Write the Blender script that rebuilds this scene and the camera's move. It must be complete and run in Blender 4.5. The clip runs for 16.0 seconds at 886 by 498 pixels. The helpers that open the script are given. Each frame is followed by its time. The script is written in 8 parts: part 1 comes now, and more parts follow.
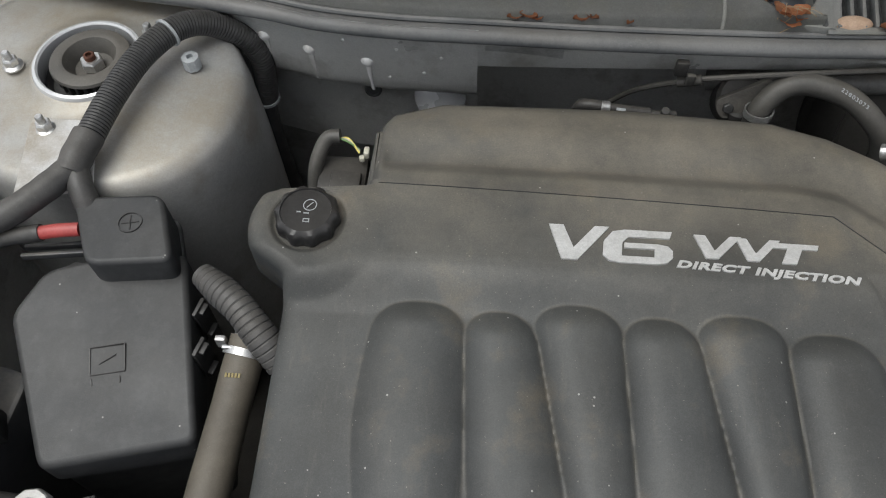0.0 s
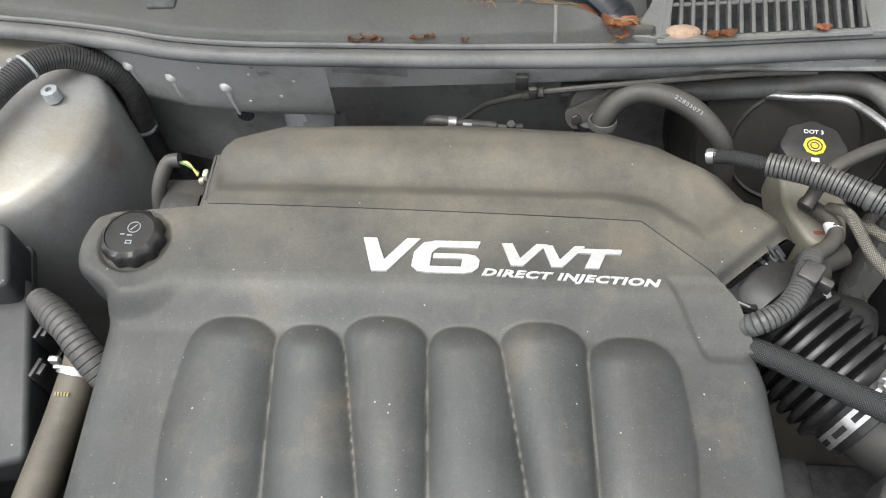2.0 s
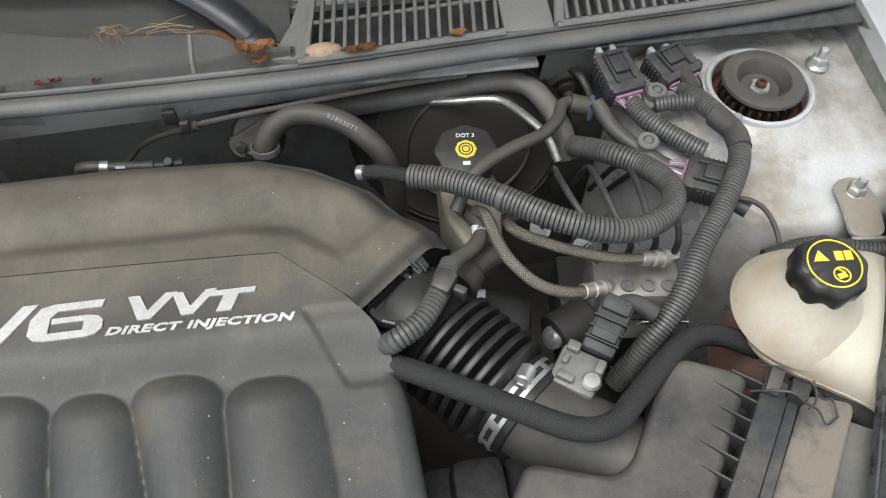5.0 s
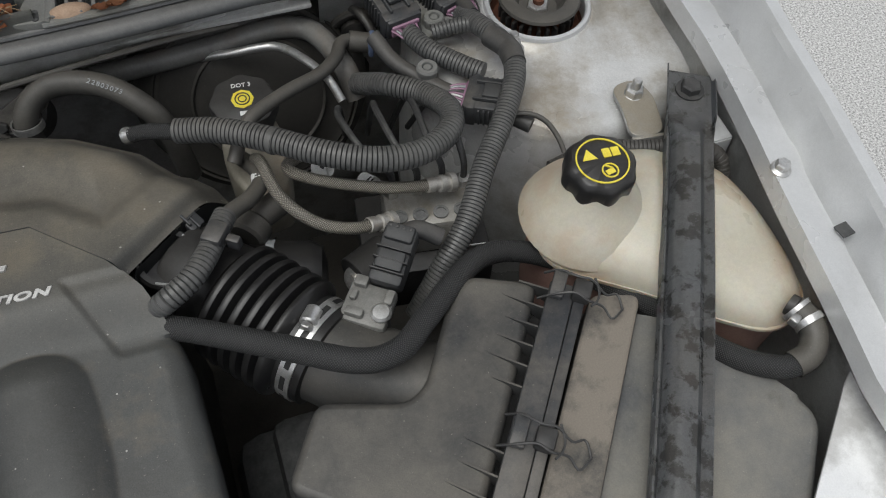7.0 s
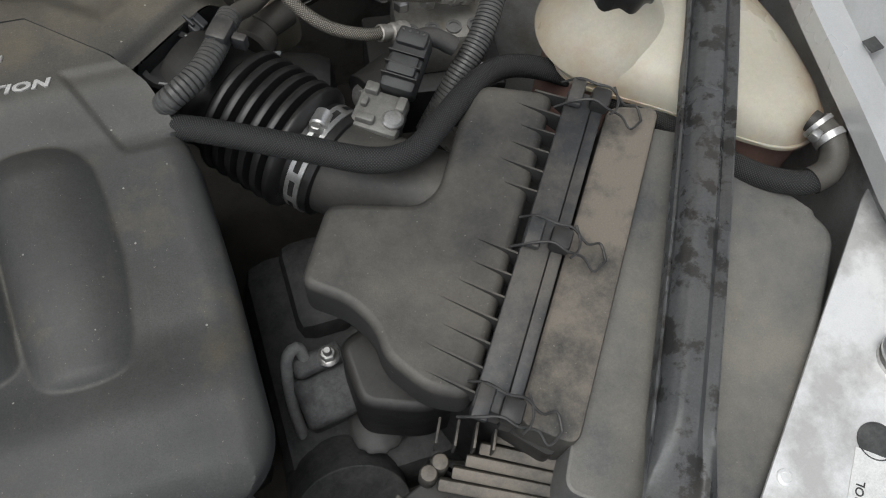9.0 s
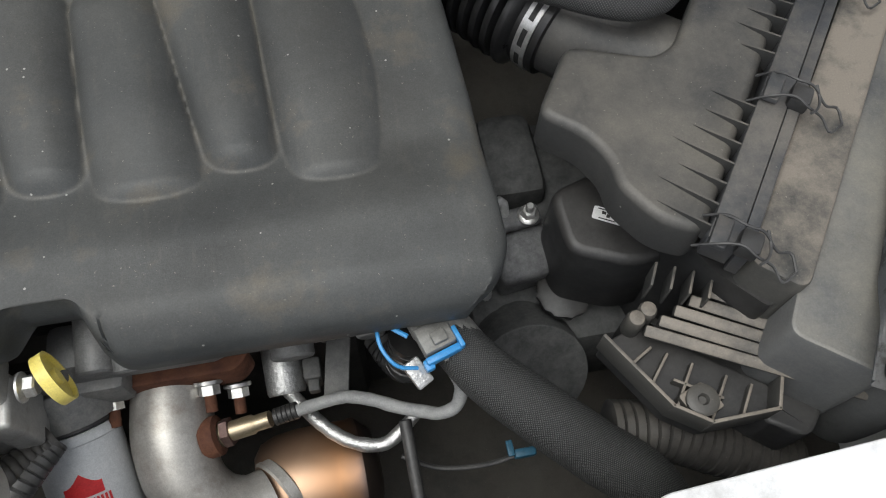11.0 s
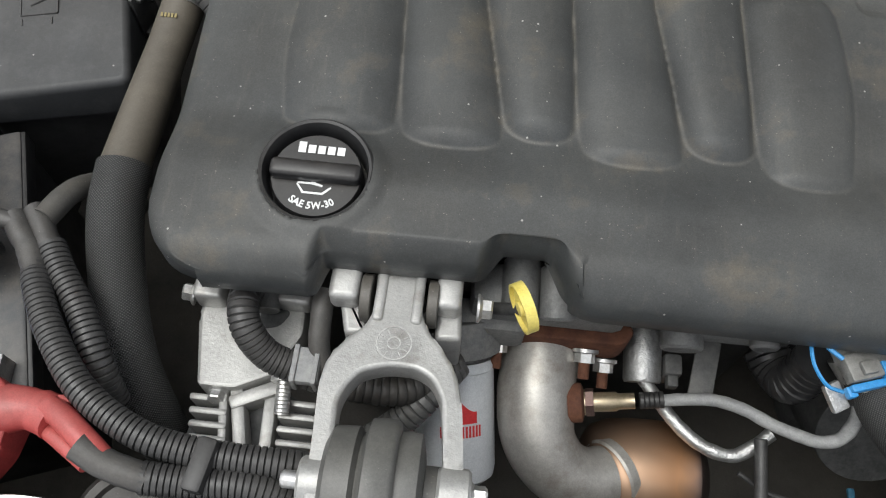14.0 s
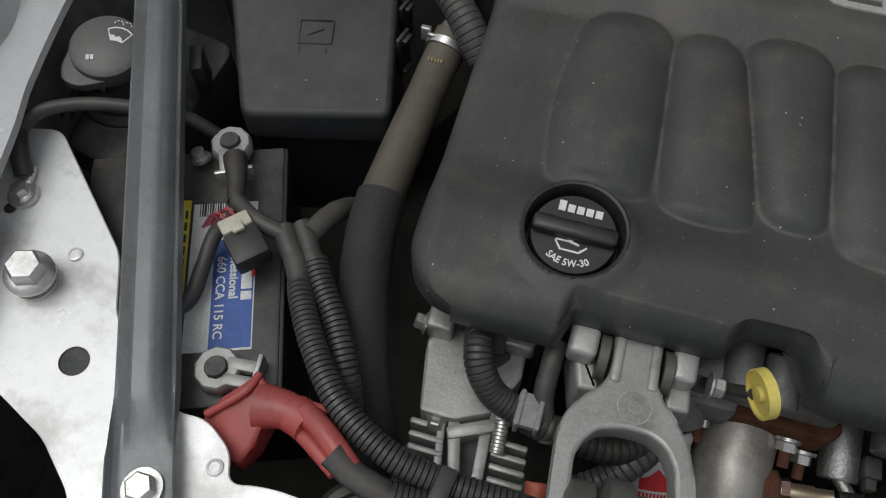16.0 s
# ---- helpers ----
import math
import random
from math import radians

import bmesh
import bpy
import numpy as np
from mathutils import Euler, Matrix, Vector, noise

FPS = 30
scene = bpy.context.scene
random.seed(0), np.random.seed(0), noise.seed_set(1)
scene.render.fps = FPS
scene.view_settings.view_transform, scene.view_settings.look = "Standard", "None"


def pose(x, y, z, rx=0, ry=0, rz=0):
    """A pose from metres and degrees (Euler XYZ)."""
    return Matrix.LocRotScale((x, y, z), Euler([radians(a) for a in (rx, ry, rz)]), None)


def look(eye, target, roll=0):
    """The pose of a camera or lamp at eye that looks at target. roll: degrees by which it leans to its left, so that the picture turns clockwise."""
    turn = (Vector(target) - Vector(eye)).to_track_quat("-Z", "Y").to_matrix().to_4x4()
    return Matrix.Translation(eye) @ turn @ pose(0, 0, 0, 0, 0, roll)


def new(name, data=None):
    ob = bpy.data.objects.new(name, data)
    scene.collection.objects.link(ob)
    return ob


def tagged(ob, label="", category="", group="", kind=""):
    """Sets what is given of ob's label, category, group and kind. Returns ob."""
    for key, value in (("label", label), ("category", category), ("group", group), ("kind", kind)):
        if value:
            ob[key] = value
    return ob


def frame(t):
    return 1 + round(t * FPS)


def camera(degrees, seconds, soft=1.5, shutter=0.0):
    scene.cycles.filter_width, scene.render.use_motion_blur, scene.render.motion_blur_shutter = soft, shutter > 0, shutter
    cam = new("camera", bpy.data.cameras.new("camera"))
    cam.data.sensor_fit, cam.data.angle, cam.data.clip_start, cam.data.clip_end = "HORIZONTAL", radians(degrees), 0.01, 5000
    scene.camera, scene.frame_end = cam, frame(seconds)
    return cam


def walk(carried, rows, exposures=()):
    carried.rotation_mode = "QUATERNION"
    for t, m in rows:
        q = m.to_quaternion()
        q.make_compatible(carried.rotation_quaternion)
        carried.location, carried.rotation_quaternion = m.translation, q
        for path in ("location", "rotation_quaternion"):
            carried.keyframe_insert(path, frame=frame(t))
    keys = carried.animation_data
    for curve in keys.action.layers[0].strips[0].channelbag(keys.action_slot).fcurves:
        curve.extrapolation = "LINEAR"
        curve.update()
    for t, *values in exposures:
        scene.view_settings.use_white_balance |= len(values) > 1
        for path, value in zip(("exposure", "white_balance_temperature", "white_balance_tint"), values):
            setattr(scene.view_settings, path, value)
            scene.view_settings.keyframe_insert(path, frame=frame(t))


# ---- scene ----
# the camera: a phone carried slowly over an open engine bay; t, eye, turn
cam = camera(58.4, 16.0, soft=1.1)
PATH = [
    (0, -0.1862, -0.3894, 1.5103, 31.8, 0.97, 4.59),
    (0.5, -0.1322, -0.3935, 1.5105, 31.67, 1.05, 4.48),
    (1, -0.0834, -0.3939, 1.517, 32.69, 1.49, 4.13),
    (1.5, -0.0399, -0.3958, 1.5189, 33.63, 2.31, 3.91),
    (2, 0.0, -0.3928, 1.5176, 33.28, 3.23, 3.75),
    (2.5, 0.0331, -0.3848, 1.5162, 33.32, 3.31, 2.86),
    (3, 0.0735, -0.3775, 1.513, 33.44, 2.37, 0.83),
    (3.5, 0.107, -0.3739, 1.5136, 33.61, 2.31, -1.94),
    (4, 0.1408, -0.3691, 1.511, 33.59, 1.9, -4.24),
    (4.5, 0.1722, -0.3662, 1.5094, 33.43, 1.52, -5.85),
    (5, 0.2002, -0.364, 1.5096, 33.13, -0.74, -8.6),
    (5.2, 0.2125, -0.3676, 1.5111, 33.19, -1.66, -9.86),
    (7.3, 0.3164, -0.4182, 1.4653, 31.14, -2.06, -19.76),
    (7.5, 0.3213, -0.4239, 1.461, 29.67, -1.99, -20.02),
    (8, 0.3156, -0.4438, 1.441, 28.6, -2.3, -20.55),
    (8.5, 0.305, -0.456, 1.4294, 26.79, -2.36, -20.19),
    (9, 0.2704, -0.4635, 1.4202, 25.0, -3.17, -18.36),
    (9.5, 0.2338, -0.4686, 1.412, 23.33, -3.24, -16.42),
    (9.7, 0.2203, -0.4784, 1.4015, 24.02, -2.67, -15.35),
    (11.8, 0.0489, -0.5762, 1.3733, 25.29, -2.17, -6.39),
    (12, 0.0278, -0.5738, 1.3734, 24.98, -2.92, -4.97),
    (12.5, -0.0175, -0.5763, 1.3766, 24.59, -4.03, -1.92),
    (13, -0.0626, -0.5796, 1.3744, 25.26, -4.96, 0.62),
    (13.5, -0.0974, -0.5842, 1.3769, 26.32, -3.41, 3.12),
    (14, -0.1331, -0.5877, 1.3784, 26.68, -1.19, 5.94),
    (14.5, -0.1697, -0.5803, 1.3781, 26.04, -1.95, 8.08),
    (15, -0.2058, -0.587, 1.3815, 26.53, -1.59, 11.53),
    (15.5, -0.2431, -0.6013, 1.3899, 27.74, -1.15, 14.55),
    (16, -0.2574, -0.6069, 1.4114, 28.61, -0.06, 16.44),
]
walk(cam, [(t, pose(x, y, z, rx, ry, rz)) for t, x, y, z, rx, ry, rz in PATH],
     [(0, 0.35), (0.8, 1.05), (1.5, 1.22), (3.5, 1.30), (4.5, 1.22), (5, 0.75), (7.5, 0.02), (9, 0.0), (12, 0.56), (14.5, 0.52), (15.2, 0.05), (16, -0.55)])

# ---- world and sun: an overcast day, the bonnet propped open overhead ----
world = bpy.data.worlds.new("sky")
scene.world = world
world.use_nodes = True
wn = world.node_tree.nodes
sky = wn.new("ShaderNodeTexSky")
sky.sky_type, sky.sun_disc = "NISHITA", False
sky.sun_elevation, sky.sun_rotation = radians(72), radians(252)
sky.air_density, sky.dust_density = 1.0, 1.5
wn["Background"].inputs["Strength"].default_value = 0.15
grey = wn.new("ShaderNodeHueSaturation")   # cloud takes most of the blue away
grey.inputs["Saturation"].default_value = 0.19
world.node_tree.links.new(sky.outputs["Color"], grey.inputs["Color"])
world.node_tree.links.new(grey.outputs["Color"], wn["Background"].inputs["Color"])
sun = new("sun", bpy.data.lights.new("sun", "SUN"))
sun.data.energy, sun.data.angle, sun.data.color = 1.5, radians(42), (0.98, 1.0, 0.97)
sun.matrix_world = look((-1.3, -0.42, 5.1), (0, 0, 0.9))
scene.view_settings.exposure = 0.0


# ---- materials ----
def mat(name, c1, c2=None, rough=0.5, metal=0.0, scale=60.0, bump=0.1, dust=0.0, dust_col=(0.27, 0.235, 0.19), stain=None, stain_amt=0.0, stain_scale=14.0, fine=900.0, spec=0.5, var=0.0, dust_y=None, grain=0.18, mottle=0.13, crease=0.0, specks=0.0, dust_scale=9.0, dust_lo=0.25, dust_hi=0.75, stain_edge=(0.5, 0.68)):
    """A worn surface: two tones in patches, dust settled on upward faces, stains, grain relief."""
    m = bpy.data.materials.new(name)
    m.use_nodes = True
    nt = m.node_tree
    N, L = nt.nodes, nt.links
    b = N["Principled BSDF"]
    tc = N.new("ShaderNodeTexCoord")
    def noise_tex(s, detail=5.0, rg=0.6):
        n = N.new("ShaderNodeTexNoise")
        n.inputs["Scale"].default_value, n.inputs["Detail"].default_value, n.inputs["Roughness"].default_value = s, detail, rg
        L.new(tc.outputs["Object"], n.inputs["Vector"])
        return n.outputs["Fac"]
    def ramp(fac, lo, hi):
        r = N.new("ShaderNodeMapRange")
        r.inputs["From Min"].default_value, r.inputs["From Max"].default_value = lo, hi
        L.new(fac, r.inputs["Value"])
        return r.outputs["Result"]
    def mix(fac, a, c):
        x = N.new("ShaderNodeMix")
        x.data_type = "RGBA"
        if isinstance(fac, float):
            x.inputs[0].default_value = fac
        else:
            L.new(fac, x.inputs[0])
        for v, k in ((a, 6), (c, 7)):
            if isinstance(v, tuple):
                x.inputs[k].default_value = (*v, 1)
            else:
                L.new(v, x.inputs[k])
        return x.outputs[2]
    def mul(a, v):
        x = N.new("ShaderNodeMath")
        x.operation = "MULTIPLY"
        L.new(a, x.inputs[0])
        if isinstance(v, float):
            x.inputs[1].default_value = v
        else:
            L.new(v, x.inputs[1])
        return x.outputs[0]
    c2 = c2 or tuple(min(1, v * 1.35) for v in c1)
    col = mix(ramp(noise_tex(scale), 0.35, 0.65), c1, c2)
    rg = ramp(noise_tex(scale * 0.6), 0.2, 0.8)
    if grain > 0:
        col = mix(mul(ramp(noise_tex(240.0, 6.0, 0.7), 0.42, 0.75), grain), col, tuple(min(1, v * 1.7 + 0.012) for v in c2))
        col = mix(mul(ramp(noise_tex(95.0, 6.0, 0.7), 0.52, 0.75), grain), col, tuple(v * 0.55 for v in c1))
    if stain:
        col = mix(mul(ramp(noise_tex(stain_scale, 8.0, 0.65), *stain_edge), stain_amt), col, stain)
    if dust > 0:
        geo = N.new("ShaderNodeNewGeometry")
        sep = N.new("ShaderNodeSeparateXYZ")
        L.new(geo.outputs["Normal"], sep.inputs[0])
        up = ramp(sep.outputs["Z"], 0.1, 0.95)
        cover = mul(mul(up, ramp(noise_tex(dust_scale, 9.0, 0.7), dust_lo, dust_hi)), dust)
        if dust_y:
            sp2 = N.new("ShaderNodeSeparateXYZ")
            L.new(tc.outputs["Object"], sp2.inputs[0])
            wob = N.new("ShaderNodeMath")
            wob.operation = "MULTIPLY_ADD"
            wob.inputs[1].default_value = 0.12
            L.new(noise_tex(7.0, 6.0, 0.6), wob.inputs[0])
            L.new(sp2.outputs["Y"], wob.inputs[2])
            far = N.new("ShaderNodeMapRange")
            far.interpolation_type = "SMOOTHSTEP"
            far.inputs["From Min"].default_value, far.inputs["From Max"].default_value = dust_y[0] + 0.06, dust_y[1] + 0.06
            far.inputs["To Min"].default_value = dust_y[2]
            L.new(wob.outputs[0], far.inputs["Value"])
            cover = mul(cover, far.outputs["Result"])
        col = mix(cover, col, dust_col)
        speck = ramp(noise_tex(420.0, 2.0), 0.70, 0.76)
        col = mix(mul(mul(speck, up), 0.35 * min(1.0, dust * 2)), col, (0.42, 0.38, 0.32))
        # thin tracks left by wiping and by water
        mp = N.new("ShaderNodeMapping")
        mp.inputs["Scale"].default_value, mp.inputs["Rotation"].default_value = (1.0, 0.16, 1.0), (0, 0, 0.25)
        L.new(tc.outputs["Object"], mp.inputs["Vector"])
        nz = N.new("ShaderNodeTexNoise")
        nz.inputs["Scale"].default_value, nz.inputs["Detail"].default_value, nz.inputs["Roughness"].default_value = 110.0, 6.0, 0.7
        L.new(mp.outputs["Vector"], nz.inputs["Vector"])
        col = mix(mul(ramp(nz.outputs["Fac"], 0.55, 0.75), 0.14 * min(1.0, dust + 0.2)), col, tuple(v * 0.75 + 0.01 for v in dust_col))
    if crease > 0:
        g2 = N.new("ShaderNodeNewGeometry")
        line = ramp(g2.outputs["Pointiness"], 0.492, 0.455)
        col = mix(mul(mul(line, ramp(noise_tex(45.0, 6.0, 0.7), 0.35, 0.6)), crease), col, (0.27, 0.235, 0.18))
    if specks > 0:
        vo = N.new("ShaderNodeTexVoronoi")
        vo.inputs["Scale"].default_value = 85.0
        L.new(tc.outputs["Object"], vo.inputs["Vector"])
        rnd = N.new("ShaderNodeSeparateXYZ")
        L.new(vo.outputs["Color"], rnd.inputs[0])
        dot = mul(ramp(vo.outputs["Distance"], 0.085, 0.055), ramp(rnd.outputs["X"], 0.80, 0.82))
        col = mix(mul(dot, specks), col, (0.62, 0.60, 0.55))
    if mottle > 0:
        fine_n = noise_tex(750.0, 4.0, 0.75)
        hv = N.new("ShaderNodeHueSaturation")
        mv = N.new("ShaderNodeMapRange")
        mv.inputs["From Min"].default_value, mv.inputs["From Max"].default_value = 0.3, 0.7
        mv.inputs["To Min"].default_value, mv.inputs["To Max"].default_value = 1 - mottle, 1 + mottle
        L.new(fine_n, mv.inputs["Value"])
        L.new(mv.outputs["Result"], hv.inputs["Value"])
        L.new(col, hv.inputs["Color"])
        col = hv.outputs["Color"]
    if var > 0:
        oi = N.new("ShaderNodeObjectInfo")
        hs = N.new("ShaderNodeHueSaturation")
        L.new(ramp(oi.outputs["Random"], -0.001, 1.0), hs.inputs["Value"])
        hs.inputs["Value"].default_value = 1.0
        mr = N.new("ShaderNodeMapRange")
        mr.inputs["To Min"].default_value, mr.inputs["To Max"].default_value = 1 - var, 1 + var
        L.new(oi.outputs["Random"], mr.inputs["Value"])
        L.new(mr.outputs["Result"], hs.inputs["Value"])
        L.new(col, hs.inputs["Color"])
        col = hs.outputs["Color"]
    L.new(col, b.inputs["Base Color"])
    mr = N.new("ShaderNodeMapRange")
    mr.inputs["To Min"].default_value, mr.inputs["To Max"].default_value = max(0.02, rough - 0.1), min(1, rough + 0.12)
    L.new(rg, mr.inputs["Value"])
    L.new(mr.outputs["Result"], b.inputs["Roughness"])
    b.inputs["Metallic"].default_value = metal
    b.inputs["Specular IOR Level"].default_value = spec
    if bump > 0:
        bp = N.new("ShaderNodeBump")
        bp.inputs["Strength"].default_value, bp.inputs["Distance"].default_value = bump, 0.001
        L.new(noise_tex(fine, 3.0), bp.inputs["Height"])
        L.new(bp.outputs["Normal"], b.inputs["Normal"])
    return m


def braid_mat(name, c1, c2, pitch, rough=0.6, metal=0.0, depth=0.6):
    """Woven sleeve: two crossing sets of strands, laid along the tube's own coordinates."""
    m = mat(name, c1, c2, rough, metal, bump=0)
    N, L = m.node_tree.nodes, m.node_tree.links
    uv = N.new("ShaderNodeUVMap")
    waves = []
    for a in (38, -38):
        mp = N.new("ShaderNodeMapping")
        mp.inputs["Rotation"].default_value[2] = radians(a)
        mp.inputs["Scale"].default_value = (1 / pitch, 1 / pitch, 1)
        L.new(uv.outputs["UV"], mp.inputs["Vector"])
        w = N.new("ShaderNodeTexWave")
        w.inputs["Scale"].default_value = 0.32
        L.new(mp.outputs["Vector"], w.inputs["Vector"])
        waves.append(w.outputs["Fac"])
    mx = N.new("ShaderNodeMath")
    mx.operation = "MULTIPLY"
    L.new(waves[0], mx.inputs[0]), L.new(waves[1], mx.inputs[1])
    bp = N.new("ShaderNodeBump")
    bp.inputs["Strength"].default_value, bp.inputs["Distance"].default_value = depth, 0.0015
    L.new(mx.outputs[0], bp.inputs["Height"])
    L.new(bp.outputs["Normal"], N["Principled BSDF"].inputs["Normal"])
    mc = N.new("ShaderNodeMix")
    mc.data_type = "RGBA"
    mc.inputs[6].default_value, mc.inputs[7].default_value = (*[v * 0.55 for v in c1], 1), (*c2, 1)
    L.new(mx.outputs[0], mc.inputs[0])
    L.new(mc.outputs[2], N["Principled BSDF"].inputs["Base Color"])
    return m


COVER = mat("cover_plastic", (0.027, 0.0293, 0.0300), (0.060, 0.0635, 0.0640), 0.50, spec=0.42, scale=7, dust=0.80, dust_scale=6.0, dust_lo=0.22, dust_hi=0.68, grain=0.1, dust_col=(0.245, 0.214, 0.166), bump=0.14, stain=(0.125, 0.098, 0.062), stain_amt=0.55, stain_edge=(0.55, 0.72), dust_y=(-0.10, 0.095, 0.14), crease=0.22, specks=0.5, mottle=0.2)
FUSE = mat("scuffed_black_plastic", (0.022, 0.0235, 0.025), (0.036, 0.0375, 0.0395), 0.52, scale=14, dust=0.10, specks=0.4, bump=0.15, stain=(0.10, 0.10, 0.10), stain_amt=0.25, stain_scale=40)
BLACK_RUBBER = mat("shiny_black_rubber", (0.010, 0.010, 0.011), (0.017, 0.017, 0.017), 0.34, dust=0.06, bump=0.08)
SILVER_CLEAN = mat("clean_silver_paint", (0.60, 0.605, 0.61), (0.68, 0.685, 0.685), 0.28, 0.3, mottle=0.06, scale=6, dust=0.08, bump=0.03, stain=(0.5, 0.5, 0.49), stain_amt=0.4, grain=0.1)
BLACK = mat("black_plastic", (0.018, 0.018, 0.019), (0.03, 0.03, 0.03), 0.45, dust=0.1, bump=0.06)
BLACK_DUSTY = mat("dusty_black_plastic", (0.03, 0.031, 0.034), (0.05, 0.051, 0.053), 0.42, scale=12, dust=0.35, dust_scale=16, dust_lo=0.42, dust_hi=0.65, bump=0.12)
BOX_DUSTY = mat("dusty_filter_box", (0.04, 0.04, 0.038), (0.07, 0.067, 0.06), 0.6, scale=8, dust=0.95, dust_col=(0.22, 0.19, 0.155), dust_scale=13, dust_lo=0.38, dust_hi=0.56, bump=0.15)
LID_DUSTY = mat("dusty_filter_lid", (0.030, 0.0305, 0.031), (0.052, 0.051, 0.049), 0.52, scale=8, dust=0.6, dust_col=(0.17, 0.152, 0.125), dust_scale=8, dust_lo=0.36, dust_hi=0.64, bump=0.15, specks=0.4)
PANEL_DUSTY = mat("dusty_duct_panel", (0.075, 0.078, 0.080), (0.14, 0.14, 0.137), 0.46, scale=6, dust=0.75, dust_col=(0.27, 0.25, 0.205), dust_scale=7, dust_lo=0.36, dust_hi=0.62, bump=0.15, stain=(0.03, 0.03, 0.03), stain_amt=0.5, stain_scale=30, stain_edge=(0.6, 0.68))
RUBBER = mat("rubber", (0.022, 0.022, 0.022), (0.04, 0.038, 0.036), 0.45, dust=0.22, bump=0.12)
RUBBER_DUSTY = mat("dusty_rubber", (0.040, 0.0395, 0.037), (0.065, 0.062, 0.056), 0.48, scale=25, dust=0.35, bump=0.12)
HOSE_BROWN = mat("old_radiator_hose", (0.06, 0.052, 0.04), (0.10, 0.086, 0.065), 0.55, scale=20, dust=0.3, bump=0.1)
CONDUIT_DARK = mat("clean_conduit", (0.028, 0.028, 0.029), (0.046, 0.046, 0.046), 0.42, dust=0.12, bump=0.08)
CONDUIT = mat("conduit", (0.055, 0.057, 0.058), (0.085, 0.086, 0.085), 0.40, dust=0.25, bump=0.08)
TAPE = mat("harness_tape", (0.03, 0.03, 0.031), (0.05, 0.05, 0.05), 0.5, scale=30, dust=0.3, bump=0.3, fine=250)
SILVER = mat("silver_paint", (0.58, 0.58, 0.57), (0.68, 0.675, 0.66), 0.28, 0.25, scale=9, dust=0.8, dust_scale=7.0, dust_lo=0.4, dust_hi=0.62, dust_col=(0.34, 0.29, 0.22), bump=0.05, stain=(0.27, 0.23, 0.17), stain_amt=0.5)
FIRE_SILVER = mat("bulkhead_silver_paint", (0.70, 0.705, 0.69), (0.80, 0.80, 0.775), 0.30, 0.3, scale=8, dust=0.3, bump=0.08, stain=(0.30, 0.28, 0.23), stain_amt=0.5)
SILVER_DULL = mat("dull_silver_paint", (0.54, 0.545, 0.535), (0.64, 0.64, 0.62), 0.34, 0.4, scale=8, dust=0.45, bump=0.08, stain=(0.15, 0.14, 0.12), stain_amt=0.6)
BRIGHT = mat("bright_bare_metal", (0.90, 0.90, 0.90), (0.96, 0.96, 0.95), 0.34, 0.25, mottle=0.06, scale=16, dust=0.1, bump=0.08, stain=(0.46, 0.45, 0.43), stain_amt=0.7, stain_scale=9, stain_edge=(0.5, 0.62))
ALLOY = mat("cast_alloy", (0.33, 0.325, 0.312), (0.43, 0.424, 0.405), 0.42, 0.4, scale=22, bump=0.28, fine=420, grain=0.18, mottle=0.10, stain=(0.22, 0.20, 0.17), stain_amt=0.45, stain_scale=50, stain_edge=(0.56, 0.68))
STEEL = mat("zinc_steel", (0.5, 0.5, 0.49), (0.65, 0.64, 0.62), 0.35, 0.8, bump=0.1, stain=(0.3, 0.26, 0.2), stain_amt=0.4, stain_scale=90)
PIPE = mat("exhaust_steel", (0.36, 0.342, 0.315), (0.50, 0.48, 0.445), 0.42, 0.6, scale=22, bump=0.25, fine=200, stain=(0.2, 0.15, 0.11), stain_amt=0.5, stain_scale=26)
RUST = mat("rust", (0.07, 0.025, 0.014), (0.14, 0.055, 0.028), 0.85, scale=70, bump=0.6, fine=300)
DARK_STEEL = mat("dark_steel", (0.04, 0.04, 0.042), (0.075, 0.075, 0.073), 0.5, 0.3, bump=0.15, dust=0.1)
# base lightened to carry the sky's reflection on the brace over the battery
BRACE_L = mat("brace_sky_sheen_grey", (0.34, 0.356, 0.366), (0.46, 0.476, 0.486), 0.30, 0.2, scale=6, dust=0.2, bump=0.06, stain=(0.08, 0.083, 0.087), stain_amt=0.45, stain_scale=9)
BRACE_R = mat("brace_paint_dusty", (0.15, 0.158, 0.17), (0.23, 0.24, 0.25), 0.28, 0.1, scale=11, dust=0.45, bump=0.06, stain=(0.03, 0.031, 0.033), stain_amt=0.8, stain_scale=34, stain_edge=(0.53, 0.58))
TANK = mat("tank_plastic", (0.47, 0.435, 0.35), (0.58, 0.545, 0.455), 0.28, scale=7, bump=0.05, stain=(0.42, 0.27, 0.16), stain_amt=0.95, stain_scale=4.5, grain=0.10, mottle=0.06)
TANK.node_tree.nodes["Principled BSDF"].inputs["Subsurface Weight"].default_value = 0.35
TANK.node_tree.nodes["Principled BSDF"].inputs["Subsurface Radius"].default_value = (0.02, 0.012, 0.006)
COOLANT = mat("tank_lower", (0.26, 0.15, 0.13), (0.34, 0.22, 0.18), 0.4, scale=12, bump=0.03)
WHITE = mat("white_marking", (0.72, 0.72, 0.70), (0.8, 0.8, 0.78), 0.5, bump=0.0, scale=120)
LETTER = mat("chrome_letter", (0.55, 0.545, 0.53), (0.66, 0.655, 0.64), 0.4, 0.3, scale=60, dust=0.3, bump=0.1)
YELLOW = mat("yellow_plastic", (0.72, 0.58, 0.12), (0.78, 0.64, 0.18), 0.4, scale=40, bump=0.05, stain=(0.45, 0.36, 0.12), stain_amt=0.5)
YELLOW_INK = mat("yellow_ink", (0.78, 0.62, 0.05), (0.82, 0.68, 0.08), 0.5, bump=0)
